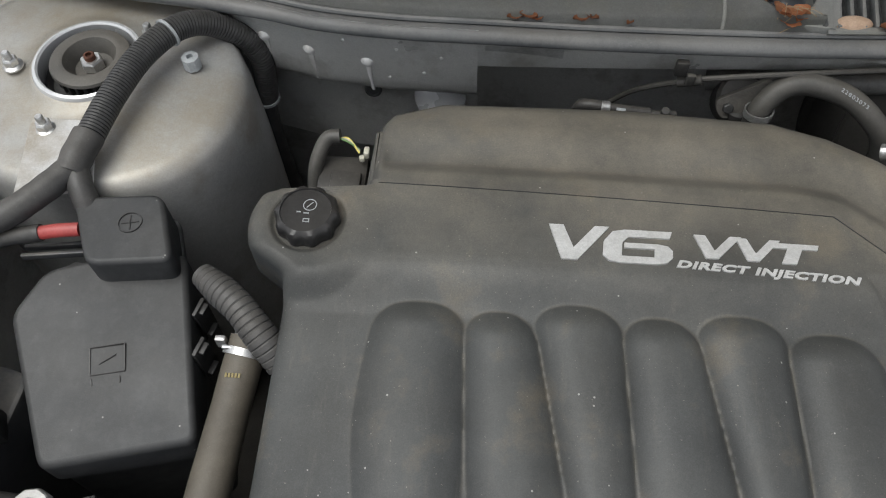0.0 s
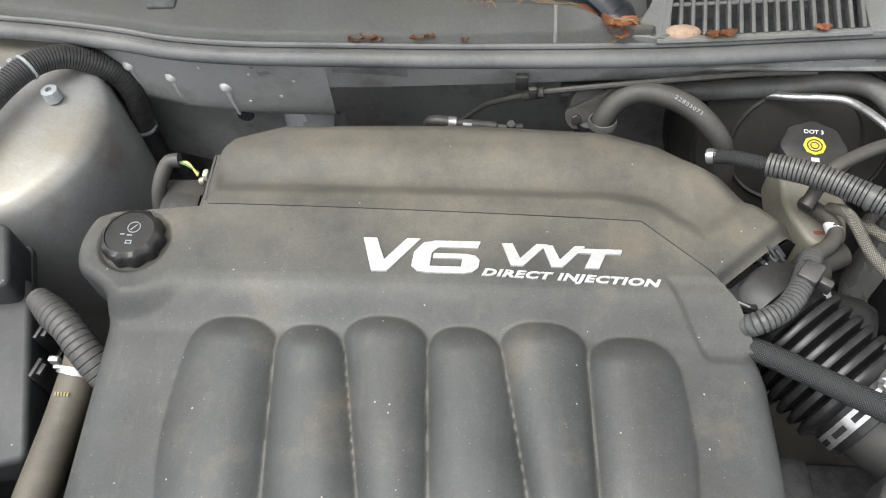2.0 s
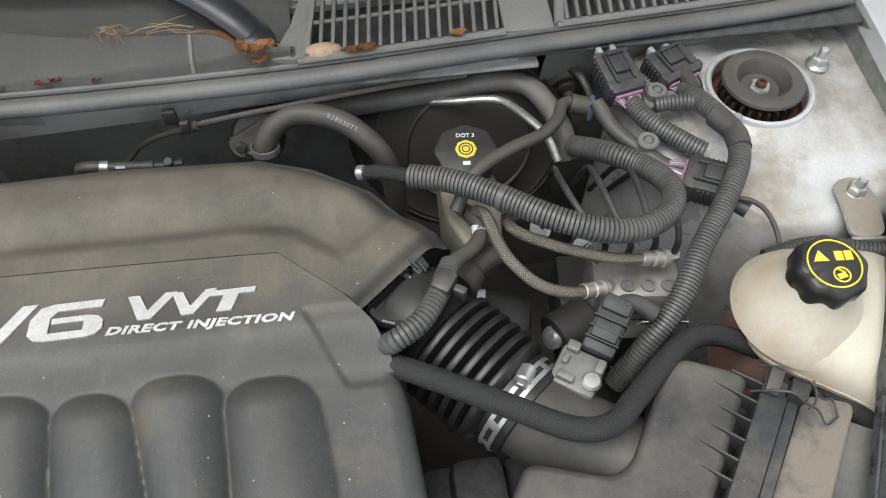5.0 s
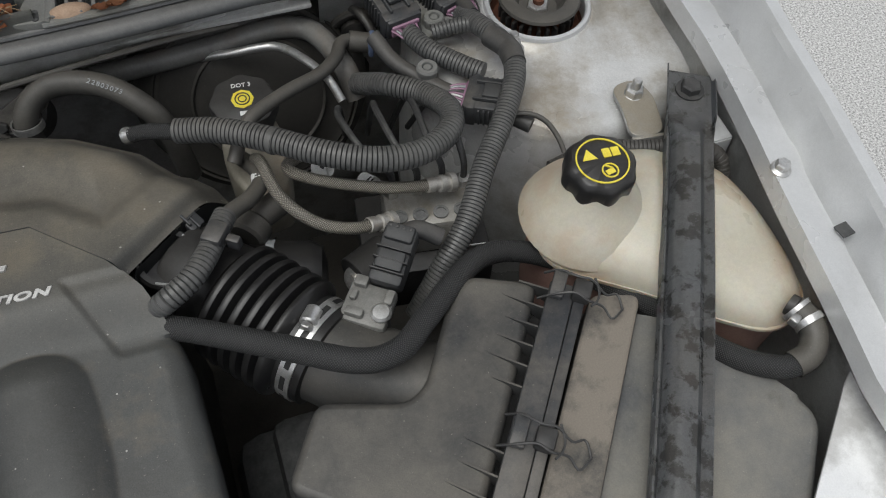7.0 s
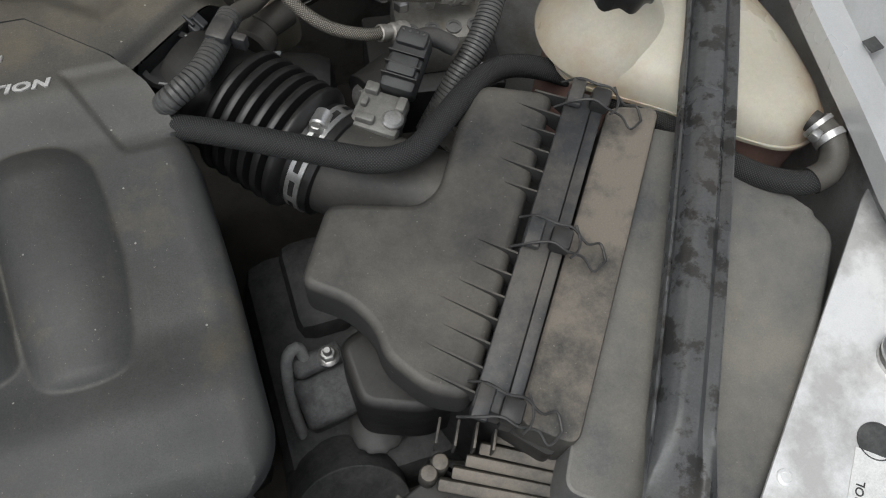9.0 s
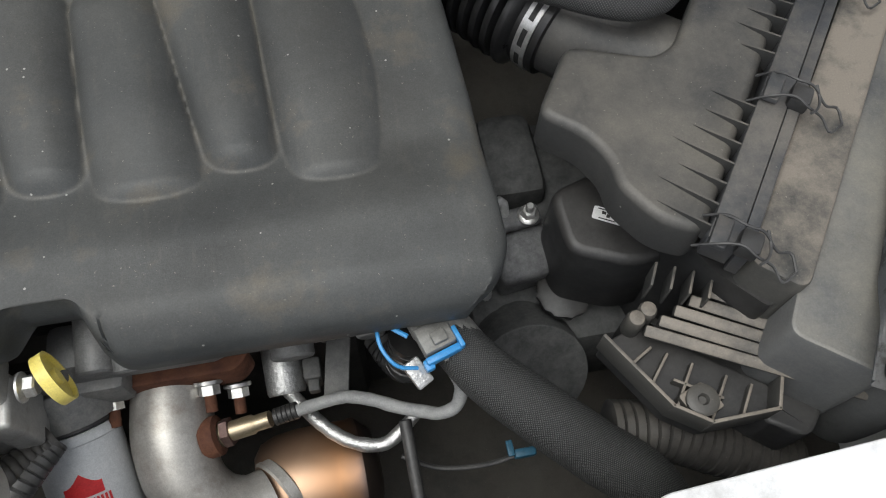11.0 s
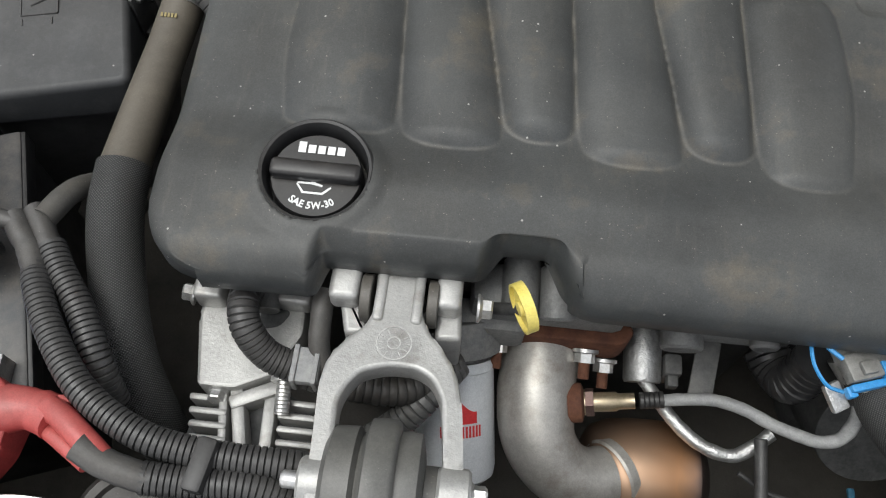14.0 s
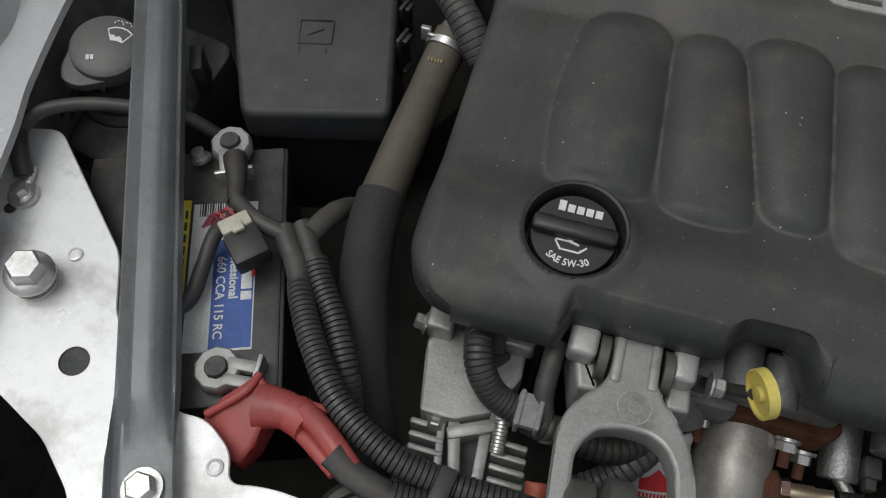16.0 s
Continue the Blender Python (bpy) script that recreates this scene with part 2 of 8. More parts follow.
RED = mat("red_plastic", (0.36, 0.045, 0.043), (0.49, 0.080, 0.074), 0.42, scale=20, dust=0.25, bump=0.08)
RED_INK = mat("red_ink", (0.55, 0.02, 0.025), (0.6, 0.03, 0.03), 0.45, bump=0)
BLUE = mat("blue_label", (0.04, 0.10, 0.36), (0.05, 0.12, 0.4), 0.45, bump=0)
BLUE_CLIP = mat("blue_plastic", (0.03, 0.22, 0.5), (0.05, 0.28, 0.58), 0.4, bump=0.03)
FILTER_WHITE = mat("filter_enamel", (0.55, 0.57, 0.58), (0.62, 0.63, 0.64), 0.3, scale=10, bump=0.02)
GREY_LOOM = mat("grey_loom", (0.22, 0.22, 0.22), (0.3, 0.3, 0.29), 0.6, bump=0.15)
FOIL = mat("foil", (0.46, 0.455, 0.44), (0.62, 0.615, 0.60), 0.42, 0.85, scale=150, bump=0.9, fine=330)
GRIME = mat("grimy_casting", (0.030, 0.030, 0.0295), (0.056, 0.055, 0.052), 0.65, 0.1, scale=22, bump=0.4, fine=300, dust=0.4, stain=(0.03, 0.03, 0.03), stain_amt=0.6, stain_scale=18)
SILVER_DUSTY = mat("dusty_silver_paint", (0.36, 0.36, 0.352), (0.45, 0.447, 0.435), 0.40, 0.35, scale=9, dust=0.95, dust_scale=6.0, dust_lo=0.34, dust_hi=0.60, dust_col=(0.33, 0.29, 0.225), bump=0.05, stain=(0.24, 0.20, 0.15), stain_amt=0.5)
CAP_BLACK = mat("black_cap_plastic", (0.009, 0.009, 0.010), (0.016, 0.016, 0.017), 0.36, dust=0.12, bump=0.08)
# dark tone painted for the shade in holes and slots; also colours deep castings
HOLE = mat("hole_dark", (0.045, 0.046, 0.046), (0.085, 0.085, 0.083), 0.7, bump=0.1)
PINK = mat("pink_plastic", (0.28, 0.15, 0.22), (0.36, 0.21, 0.29), 0.5, bump=0)
GREY_PLASTIC = mat("grey_plastic", (0.32, 0.34, 0.35), (0.4, 0.42, 0.43), 0.5, bump=0.05, dust=0.2)
BUSH_RUBBER = mat("dusty_bush_rubber", (0.055, 0.055, 0.052), (0.10, 0.099, 0.094), 0.45, scale=18, dust=0.55, dust_col=(0.22, 0.21, 0.185), dust_scale=24, bump=0.12)
# bonnet's unseen underside, kept dark so it bounces little light into the bay
PAD = mat("unseen_bonnet_dark", (0.035, 0.036, 0.038), (0.06, 0.06, 0.062), 0.85, scale=14, bump=0.4, fine=260)
BRAID_BLACK = braid_mat("black_braid", (0.020, 0.020, 0.021), (0.080, 0.080, 0.078), 0.0017)
BRAID_FINE = braid_mat("fine_black_braid", (0.025, 0.025, 0.025), (0.12, 0.12, 0.112), 0.0017)
BRAID_STEEL = braid_mat("steel_braid", (0.22, 0.20, 0.165), (0.56, 0.52, 0.45), 0.0016, 0.32, 0.6)
GLASS = mat("tinted_screen", (0.01, 0.013, 0.018), (0.014, 0.018, 0.022), 0.08, bump=0)
COWL = mat("grey_cowl_plastic", (0.145, 0.147, 0.142), (0.195, 0.197, 0.188), 0.55, scale=8, dust=0.25, bump=0.2, stain=(0.2, 0.19, 0.12), stain_amt=0.3)
STRIP = mat("weatherstrip", (0.075, 0.079, 0.082), (0.135, 0.138, 0.138), 0.5, scale=10, dust=0.35, bump=0.1)
COWL_MID = mat("grille_plastic", (0.10, 0.103, 0.102), (0.145, 0.147, 0.143), 0.5, dust=0.4, bump=0.1)
LEAF = mat("dead_leaf", (0.30, 0.11, 0.05), (0.38, 0.17, 0.08), 0.8, scale=90, bump=0.3, var=0.4)
STRAW = mat("dry_straw", (0.22, 0.15, 0.085), (0.34, 0.24, 0.14), 0.8, bump=0.1, var=0.3)
ASPHALT = mat("speckled_ground", (0.17, 0.166, 0.16), (0.72, 0.71, 0.69), 0.9, scale=190, bump=0.8, fine=260)

CAT = bpy.data.materials.new("heat_tinted_steel")
CAT.use_nodes = True
_n, _l = CAT.node_tree.nodes, CAT.node_tree.links
_tc, _sp, _rp, _ns = _n.new("ShaderNodeTexCoord"), _n.new("ShaderNodeSeparateXYZ"), _n.new("ShaderNodeValToRGB"), _n.new("ShaderNodeTexNoise")
_ns.inputs["Scale"].default_value = 24
_mm = _n.new("ShaderNodeMath")
_mm.operation = "MULTIPLY_ADD"
_mm.inputs[1].default_value = 0.25
_mr = _n.new("ShaderNodeMapRange")
_mr.inputs["From Min"].default_value, _mr.inputs["From Max"].default_value = -0.02, 0.115
_l.new(_tc.outputs["Object"], _sp.inputs[0]), _l.new(_tc.outputs["Object"], _ns.inputs["Vector"])
_l.new(_sp.outputs["X"], _mr.inputs["Value"])
_l.new(_ns.outputs["Fac"], _mm.inputs[0]), _l.new(_mr.outputs["Result"], _mm.inputs[2])
_l.new(_mm.outputs[0], _rp.inputs["Fac"])
_rp.color_ramp.elements[0].color, _rp.color_ramp.elements[1].color = (0.13, 0.10, 0.085, 1), (0.10, 0.08, 0.07, 1)
for _p, _c in ((0.35, (0.3, 0.2, 0.14, 1)), (0.6, (0.55, 0.36, 0.24, 1)), (0.85, (0.5, 0.27, 0.14, 1)), (0.96, (0.16, 0.11, 0.09, 1))):
    _rp.color_ramp.elements.new(_p).color = _c
_b = _n["Principled BSDF"]
_b.inputs["Metallic"].default_value, _b.inputs["Roughness"].default_value = 0.9, 0.48
_l.new(_rp.outputs["Color"], _b.inputs["Base Color"])


# ---- mesh helpers ----
def finish(bm, name, material, angle=38):
    me = bpy.data.meshes.new(name)
    bmesh.ops.recalc_face_normals(bm, faces=bm.faces)
    bm.to_mesh(me)
    bm.free()
    for p in me.polygons:
        p.use_smooth = True
    me.set_sharp_from_angle(angle=radians(angle))
    me.materials.append(material)
    return me


def part(name, bm, material, parent=None, label="", angle=38):
    ob = new(name, finish(bm, name, material, angle))
    if parent is not None:
        ob.parent = parent
        ob.matrix_parent_inverse = parent.matrix_world.inverted()
    if label:
        tagged(ob, label)
    return ob


def thing(name, at, label, category, group="", kind=""):
    ob = new(name)
    ob.empty_display_size = 0.02
    ob.location = at
    ob.matrix_world = Matrix.Translation(at)
    return tagged(ob, label, category, group, kind)


def single(name, bm, material, label, category, group="", kind="", angle=38):
    return tagged(part(name, bm, material, None, "", angle), label, category, group, kind)


def joined(*bms):
    out = bmesh.new()
    for b in bms:
        me = bpy.data.meshes.new("tmp")
        b.to_mesh(me)
        b.free()
        out.from_mesh(me)
        bpy.data.meshes.remove(me)
    return out


def moved(bm, m):
    bm.transform(m)
    return bm


def box(c, s, bev=0.002, rot=(0, 0, 0), seg=2):
    bm = bmesh.new()
    bmesh.ops.create_cube(bm, size=1)
    bmesh.ops.scale(bm, vec=s, verts=bm.verts)
    if bev:
        bmesh.ops.bevel(bm, geom=bm.edges[:], offset=min(bev, min(s) * 0.49), segments=seg, profile=0.5, affect="EDGES")
    bm.transform(pose(*c, *rot))
    return bm


def prism(pts, z0, z1, bev=0.0, seg=2, m=None):
    bm = bmesh.new()
    lo = [bm.verts.new((x, y, z0)) for x, y in pts]
    f = bm.faces.new(lo)
    r = bmesh.ops.extrude_face_region(bm, geom=[f])
    top = [v for v in r["geom"] if isinstance(v, bmesh.types.BMVert)]
    for v in top:
        v.co.z = z1
    if bev:
        ed = [e for e in bm.edges if all(v in top for v in e.verts)]
        bmesh.ops.bevel(bm, geom=ed, offset=bev, segments=seg, profile=0.5, affect="EDGES")
        bmesh.ops.remove_doubles(bm, verts=[v for v in bm.verts if abs(v.co.z - z1) < 1e-6], dist=0.0007)
        flat = [f for f in bm.faces if len(f.verts) > 4 and all(abs(v.co.z - z1) < 1e-6 for v in f.verts)]
        if flat:
            bmesh.ops.inset_region(bm, faces=flat, thickness=0.0002, use_even_offset=False)
    if m is not None:
        bm.transform(m)
    return bm


def lathe(prof, seg=32, m=None, wave=None):
    """Turn (radius, height) pairs round z. wave: (count, depth) scallops the rim."""
    bm = bmesh.new()
    rings = []
    for r, z in prof:
        if r < 1e-5:
            rings.append([bm.verts.new((0, 0, z))])
            continue
        ring = []
        for i in range(seg):
            a = 2 * math.pi * i / seg
            k = r * (1 - wave[1] * (0.5 - 0.5 * math.cos(wave[0] * a))) if wave and r > wave[2] else r
            ring.append(bm.verts.new((k * math.cos(a), k * math.sin(a), z)))
        rings.append(ring)
    for a, b in zip(rings, rings[1:]):
        for i in range(seg):
            j = (i + 1) % seg
            if len(a) == 1 and len(b) > 1:
                bm.faces.new((a[0], b[i], b[j]))
            elif len(b) == 1 and len(a) > 1:
                bm.faces.new((a[i], b[0], a[j]))
            elif len(a) > 1:
                bm.faces.new((a[i], b[i], b[j], a[j]))
    if m is not None:
        bm.transform(m)
    return bm


def along(a, b):
    """A frame at a whose z runs to b."""
    d = Vector(b) - Vector(a)
    return Matrix.Translation(a) @ d.to_track_quat("Z", "Y").to_matrix().to_4x4()


def rod(a, b, r, seg=16, bev=0.0008):
    h = (Vector(b) - Vector(a)).length
    return lathe([(0, 0), (r - bev, 0), (r, bev), (r, h - bev), (r - bev, h), (0, h)], seg, along(a, b))


def spline(pts, step):
    P = [Vector(p) for p in pts]
    P = [P[0] * 2 - P[1]] + P + [P[-1] * 2 - P[-2]]
    fine = []
    for i in range(1, len(P) - 2):
        a, b, c, d = P[i - 1:i + 3]
        for k in range(24):
            t = k / 24
            fine.append(0.5 * (2 * b + (c - a) * t + (2 * a - 5 * b + 4 * c - d) * t * t + (3 * b - a - 3 * c + d) * t ** 3))
    fine.append(P[-2])
    L = [0.0]
    for a, b in zip(fine, fine[1:]):
        L.append(L[-1] + (b - a).length)
    n = max(2, int(L[-1] / step))
    out, j = [], 0
    for k in range(n + 1):
        s = L[-1] * k / n
        while j < len(L) - 2 and L[j + 1] < s:
            j += 1
        f = (s - L[j]) / max(1e-9, L[j + 1] - L[j])
        out.append(fine[j].lerp(fine[j + 1], f))
    return out


def tube(pts, r, seg=16, step=0.006, ribs=None, flat=1.0, taper=None, rough=0.0):
    """A hose along a curve. ribs: (pitch, depth) of a corrugated wall; taper: radius factors along it; rough: uneven wrapping."""
    if ribs:
        step = ribs[0] / 4
    C = spline(pts, step)
    bm = bmesh.new()
    uv = bm.loops.layers.uv.new("UVMap")
    T = [(C[min(i + 1, len(C) - 1)] - C[max(i - 1, 0)]).normalized() for i in range(len(C))]
    n = T[0].orthogonal().normalized()
    up = Vector((0, 0, 1))
    n = (up - T[0] * up.dot(T[0]))
    n = n.normalized() if n.length > 0.1 else T[0].orthogonal().normalized()
    rings, s, S = [], 0.0, []
    for i, c in enumerate(C):
        if i:
            s += (c - C[i - 1]).length
        S.append(s)
        n = (n - T[i] * n.dot(T[i])).normalized()
        b = T[i].cross(n)
        k = r
        if taper:
            u = i / (len(C) - 1) * (len(taper) - 1)
            a = min(int(u), len(taper) - 2)
            k *= taper[a] + (taper[a + 1] - taper[a]) * (u - a)
        if ribs and i % 4:
            k += ribs[1]
            c = c + T[i] * (ribs[0] * (-0.10, 0.0, 0.10)[i % 4 - 1])
        if rough:
            k *= 1 + rough * noise.noise(Vector((s * 130, r * 100, 3)))
        rings.append([bm.verts.new(c + n * (k * flat * math.cos(2 * math.pi * j / seg)) + b * (k * math.sin(2 * math.pi * j / seg))) for j in range(seg)])
    for i in range(len(rings) - 1):
        for j in range(seg):
            q = (j + 1) % seg
            f = bm.faces.new((rings[i][j], rings[i][q], rings[i + 1][q], rings[i + 1][j]))
            w = 2 * math.pi * r / seg
            for lp, u in zip(f.loops, ((S[i], j * w), (S[i], (j + 1) * w), (S[i + 1], (j + 1) * w), (S[i + 1], j * w))):
                lp[uv].uv = u
    bm.faces.new(rings[0][::-1]), bm.faces.new(rings[-1])
    return bm


def sheet(fn, nu, nv, thick=0.0):
    """A surface from fn(u, v) -> point, u and v from 0 to 1."""
    bm = bmesh.new()
    V = [[bm.verts.new(fn(i / nu, j / nv)) for j in range(nv + 1)] for i in range(nu + 1)]
    for i in range(nu):
        for j in range(nv):
            bm.faces.new((V[i][j], V[i + 1][j], V[i + 1][j + 1], V[i][j + 1]))
    if thick:
        bmesh.ops.solidify(bm, geom=bm.faces[:], thickness=thick)
    return bm


def rounded(pts, r, seg=5):
    """A polygon with its corners rounded."""
    out = []
    for i, p in enumerate(pts):
        p, a, b = Vector(p), Vector(pts[i - 1]), Vector(pts[(i + 1) % len(pts)])
        k = min(r, (a - p).length * 0.45, (b - p).length * 0.45)
        p0, p1 = p + (a - p).normalized() * k, p + (b - p).normalized() * k
        for j in range(seg + 1):
            t = j / seg
            out.append(tuple((p0 * (1 - t) ** 2 + p * (2 * t * (1 - t)) + p1 * t * t)))
    return out


def smooth(a, b, x):
    t = max(0.0, min(1.0, (x - a) / (b - a)))
    return t * t * (3 - 2 * t)


def poly(x, table):
    """Straight lines through (x, value) pairs."""
    if x <= table[0][0]:
        return table[0][1]
    for (a, va), (b, vb) in zip(table, table[1:]):
        if x <= b:
            return va + (vb - va) * (x - a) / (b - a)
    return table[-1][1]


def text_bm(body, size, bold=0.0, shear=0.0, depth=0.0006, spacing=1.0):
    cu = bpy.data.curves.new("txt", "FONT")
    cu.body, cu.size, cu.offset, cu.shear, cu.extrude, cu.space_character = body, size, bold, shear, depth, spacing
    cu.align_x, cu.align_y, cu.resolution_u = "CENTER", "CENTER", 3
    ob = bpy.data.objects.new("txt", cu)
    scene.collection.objects.link(ob)
    me = bpy.data.meshes.new_from_object(ob.evaluated_get(bpy.context.evaluated_depsgraph_get()))
    bm = bmesh.new()
    bm.from_mesh(me)
    bpy.data.objects.remove(ob), bpy.data.meshes.remove(me), bpy.data.curves.remove(cu)
    return bm


def bolt_parts(p, axis, size, parent, nut=STEEL, stud=None, washer=1.55):
    """A flanged hexagon head at p, pointing along axis; with a stud when a material for it is given."""
    m = along(p, Vector(p) + Vector(axis))
    part("flange", lathe([(0, 0), (size * washer / 2, 0), (size * washer / 2, size * 0.12), (size * 0.55, size * 0.28), (0, size * 0.28)], 20, m), nut, parent)
    part("hex_head", lathe([(0, size * 0.2), (size * 0.57, size * 0.2), (size * 0.57, size * 0.72), (size * 0.48, size * 0.82), (0, size * 0.82)], 6, m), nut, parent, angle=25)
    if stud:
        part("stud", lathe([(size * 0.3, size * 0.6), (size * 0.3, size * 1.35), (size * 0.22, size * 1.45), (0, size * 1.45)], 12, m), stud, parent)


def bolt(p, axis=(0, 0, 1), size=0.013, label="zinc-plated flanged bolt head", group="bolts in the engine bay", nut=STEEL, stud=None, name="bolt"):
    e = thing(name, p, label, "bolt", group)
    bolt_parts(p, axis, size, e, nut, stud)
    return e

# ---- the large structure: ground and car body ----
g = bmesh.new()
bmesh.ops.create_grid(g, x_segments=4, y_segments=4, size=60)
single("ground", g, ASPHALT, "speckled grey exposed-aggregate concrete driveway", "ground", kind="structure")


def closed_strip(name, pts, z0, z1, material, label, cat="body panel", thick=0.004):
    """An upright panel along a plan line."""
    bm = sheet(lambda u, v: (*[poly(u * (len(pts) - 1), [(i, p[k]) for i, p in enumerate(pts)]) for k in (0, 1)], z0 + (z1 - z0) * v), (len(pts) - 1) * 4, 2, thick)
    return single(name, bm, material, label, cat, kind="structure")


single("undertray", box((0, -0.1, 0.28), (1.6, 1.3, 0.01), 0.002), GRIME, "black undertray below the engine bay", "body panel", kind="structure")
closed_strip("apron_west", [(-0.735, -0.62), (-0.74, -0.32), (-0.75, -0.20), (-0.76, -0.06), (-0.778, 0.075), (-0.79, 0.42)], 0.28, 0.881, SILVER_DULL, "dull silver inner wing panel beside the battery")
closed_strip("apron_east", [(0.722, -0.62), (0.732, -0.3), (0.748, -0.19), (0.766, -0.06), (0.780, 0.075), (0.794, 0.42)], 0.28, 0.905, SILVER_DULL, "silver painted inner wing panel beside the coolant tank")
closed_strip("front_panel", [(-0.8, -0.64), (0.8, -0.64)], 0.28, 0.83, GRIME, "black radiator shroud at the front of the bay")


def wing(sx, name, label):
    """The wing's top flange, gutter and outer skin, along the side of the bay."""
    def fn(u, v):
        y = -0.62 + 1.1 * u
        inner = poly(y, [(-0.62, 0.712), (-0.3, 0.718), (-0.19, 0.735), (-0.06, 0.757), (0.075, 0.774), (0.48, 0.80)] if sx > 0 else [(-0.62, 0.640), (-0.32, 0.708), (-0.285, 0.718), (-0.235, 0.727), (-0.18, 0.7365), (-0.06, 0.755), (0.075, 0.774), (0.48, 0.80)])
        k = v * 10
        rim = [(0, 0.890), (0.0015, 0.9125), (0.033, 0.909), (0.0365, 0.897), (0.041, 0.896)] if sx > 0 else [(0, 0.882), (0.0015, 0.8885), (0.033, 0.892), (0.0365, 0.888), (0.041, 0.889)]
        off, z = (rim + [(0.052, 0.919), (0.0555, 0.935), (0.061, 0.941), (0.074, 0.940), (0.098, 0.912), (0.12, 0.35)])[int(round(k))]
        fold = 0.0035 * math.sin(y * 62) * (0.036 < off < 0.053) + 0.0012 * math.sin(y * 25 + 1) * (off < 0.036)
        return (sx * (inner + off + fold), y, z + 0.05 * max(0, u - 0.6) * (off > 0.047))
    bm = sheet(fn, 110, 10)
    w = single(name, bm, SILVER_CLEAN, label, "wing", kind="structure", angle=30)
    return w


wing(1, "wing_east", "silver painted front wing with a bolted inner flange")
wing(-1, "wing_west", "silver painted front wing beside the washer filler")

# strut towers
def tower(name, c, top, front, label):
    """A domed strut tower with a ring hole; front: how far its top reaches forward."""
    def fn(u, v):
        a = 2 * math.pi * u
        ca, sa = math.cos(a), math.sin(a)
        base = 0.150 + 0.03 * max(0, ca * (1 if c[0] > 0 else -1)) + front * max(0, -sa) ** 2 + (0.040 * max(0, 0.77 * ca - 0.64 * sa) ** 2 if c[0] < 0 else 0)
        r, z = [(0.055, top - 0.012), (0.055, top - 0.001), (0.058, top + 0.004), (0.063, top + 0.004), (0.066, top), (0.085, top - 0.001), (0.5, 0), (0.8, 0), (0.93, -0.004), (0.985, -0.017), (1.02, -0.045), (1.06, -0.12), (1.1, -0.42)][int(round(v * 12))]
        if r > 0.2 and z <= 0:
            r, z = 0.07 + (base - 0.07) * r, top + z - 0.004
        return (c[0] + r * ca, c[1] + r * sa, z + 0.004 * noise.noise(Vector((r * ca * 9, r * sa * 9, c[0]))) * (r > 0.08))
    bm = sheet(fn, 72, 12)
    bmesh.ops.remove_doubles(bm, verts=bm.verts[:], dist=0.0002)
    return single(name, bm, SILVER_DUSTY if c[0] < 0 else SILVER, label, "strut tower", kind="structure", angle=60)


tower("strut_tower_west", (-0.634, 0.209), 0.884, 0.0, "silver strut tower with dust and stains round its ring")
tower("strut_tower_east", (0.652, 0.209), 0.868, 0.035, "silver strut tower stained by dust and water")
for cx, tz in ((-0.634, 0.884), (0.652, 0.868)):
    s = -1 if cx < 0 else 1
    single("tower_flange", prism(rounded([(cx + s * 0.06, 0.05), (cx + s * 0.17, 0.03), (cx + s * 0.17, 0.4), (cx - s * 0.12, 0.4), (cx - s * 0.1, 0.33), (cx + s * 0.08, 0.33)], 0.02), tz - 0.03, tz - 0.012, 0.004), SILVER, "silver body panel joining the strut tower to the wing", "body panel", kind="structure")
    single("tower_ring", lathe([(0.0535, -0.014), (0.0535, 0.007), (0.0555, 0.009), (0.0590, 0.008), (0.0605, 0.005), (0.0615, -0.004)], 64, Matrix.Translation((cx, 0.209, tz))), SILVER_CLEAN, "bright raised steel rim round the strut mount", "ring", "strut tower rims")
    e = thing("strut_mount", (cx, 0.209, tz - 0.02), "black rubber strut mount disc with a rusty centre nut", "strut mount", "strut mounts")
    m = Matrix.Translation((cx + 0.002, 0.211, tz))
    part("well", lathe([(0.054, -0.010), (0.05, -0.02), (0, -0.02)], 40, m), RUST if cx > 0 else DARK_STEEL, e, "rusty well")
    kd, up = (0.94, 0.0) if cx < 0 else (0.97, 0.008)
    part("disc", lathe([(r * kd, z + up) for r, z in ((0.036, 0.003), (0.046, 0.003), (0.0475, 0.005), (0.046, 0.008), (0.036, 0.0105), (0.031, 0.0095), (0.027, 0.004), (0.022, -0.006), (0, -0.008))], 56, m), RUBBER_DUSTY, e)
    for i in range(26):
        a = 2 * math.pi * i / 26
        part("fin", box((cx + 0.002 + 0.041 * kd * math.cos(a), 0.211 + 0.041 * kd * math.sin(a), tz - 0.005), (0.007, 0.0035, 0.016), 0.0006, (0, 0, math.degrees(a))), RUBBER, e)
    part("nut", lathe([(0, -0.006), (0.0125, -0.006), (0.0125, 0.004), (0.011, 0.006), (0.006, 0.006), (0, 0.006)], 6, m), STEEL, e, angle=25)
    part("rod_end", lathe([(0.0062, 0.004), (0.0062, 0.011), (0.005, 0.012), (0.0035, 0.012), (0.0035, 0.008), (0, 0.008)], 14, m), RUST, e, "rusty threaded rod end")

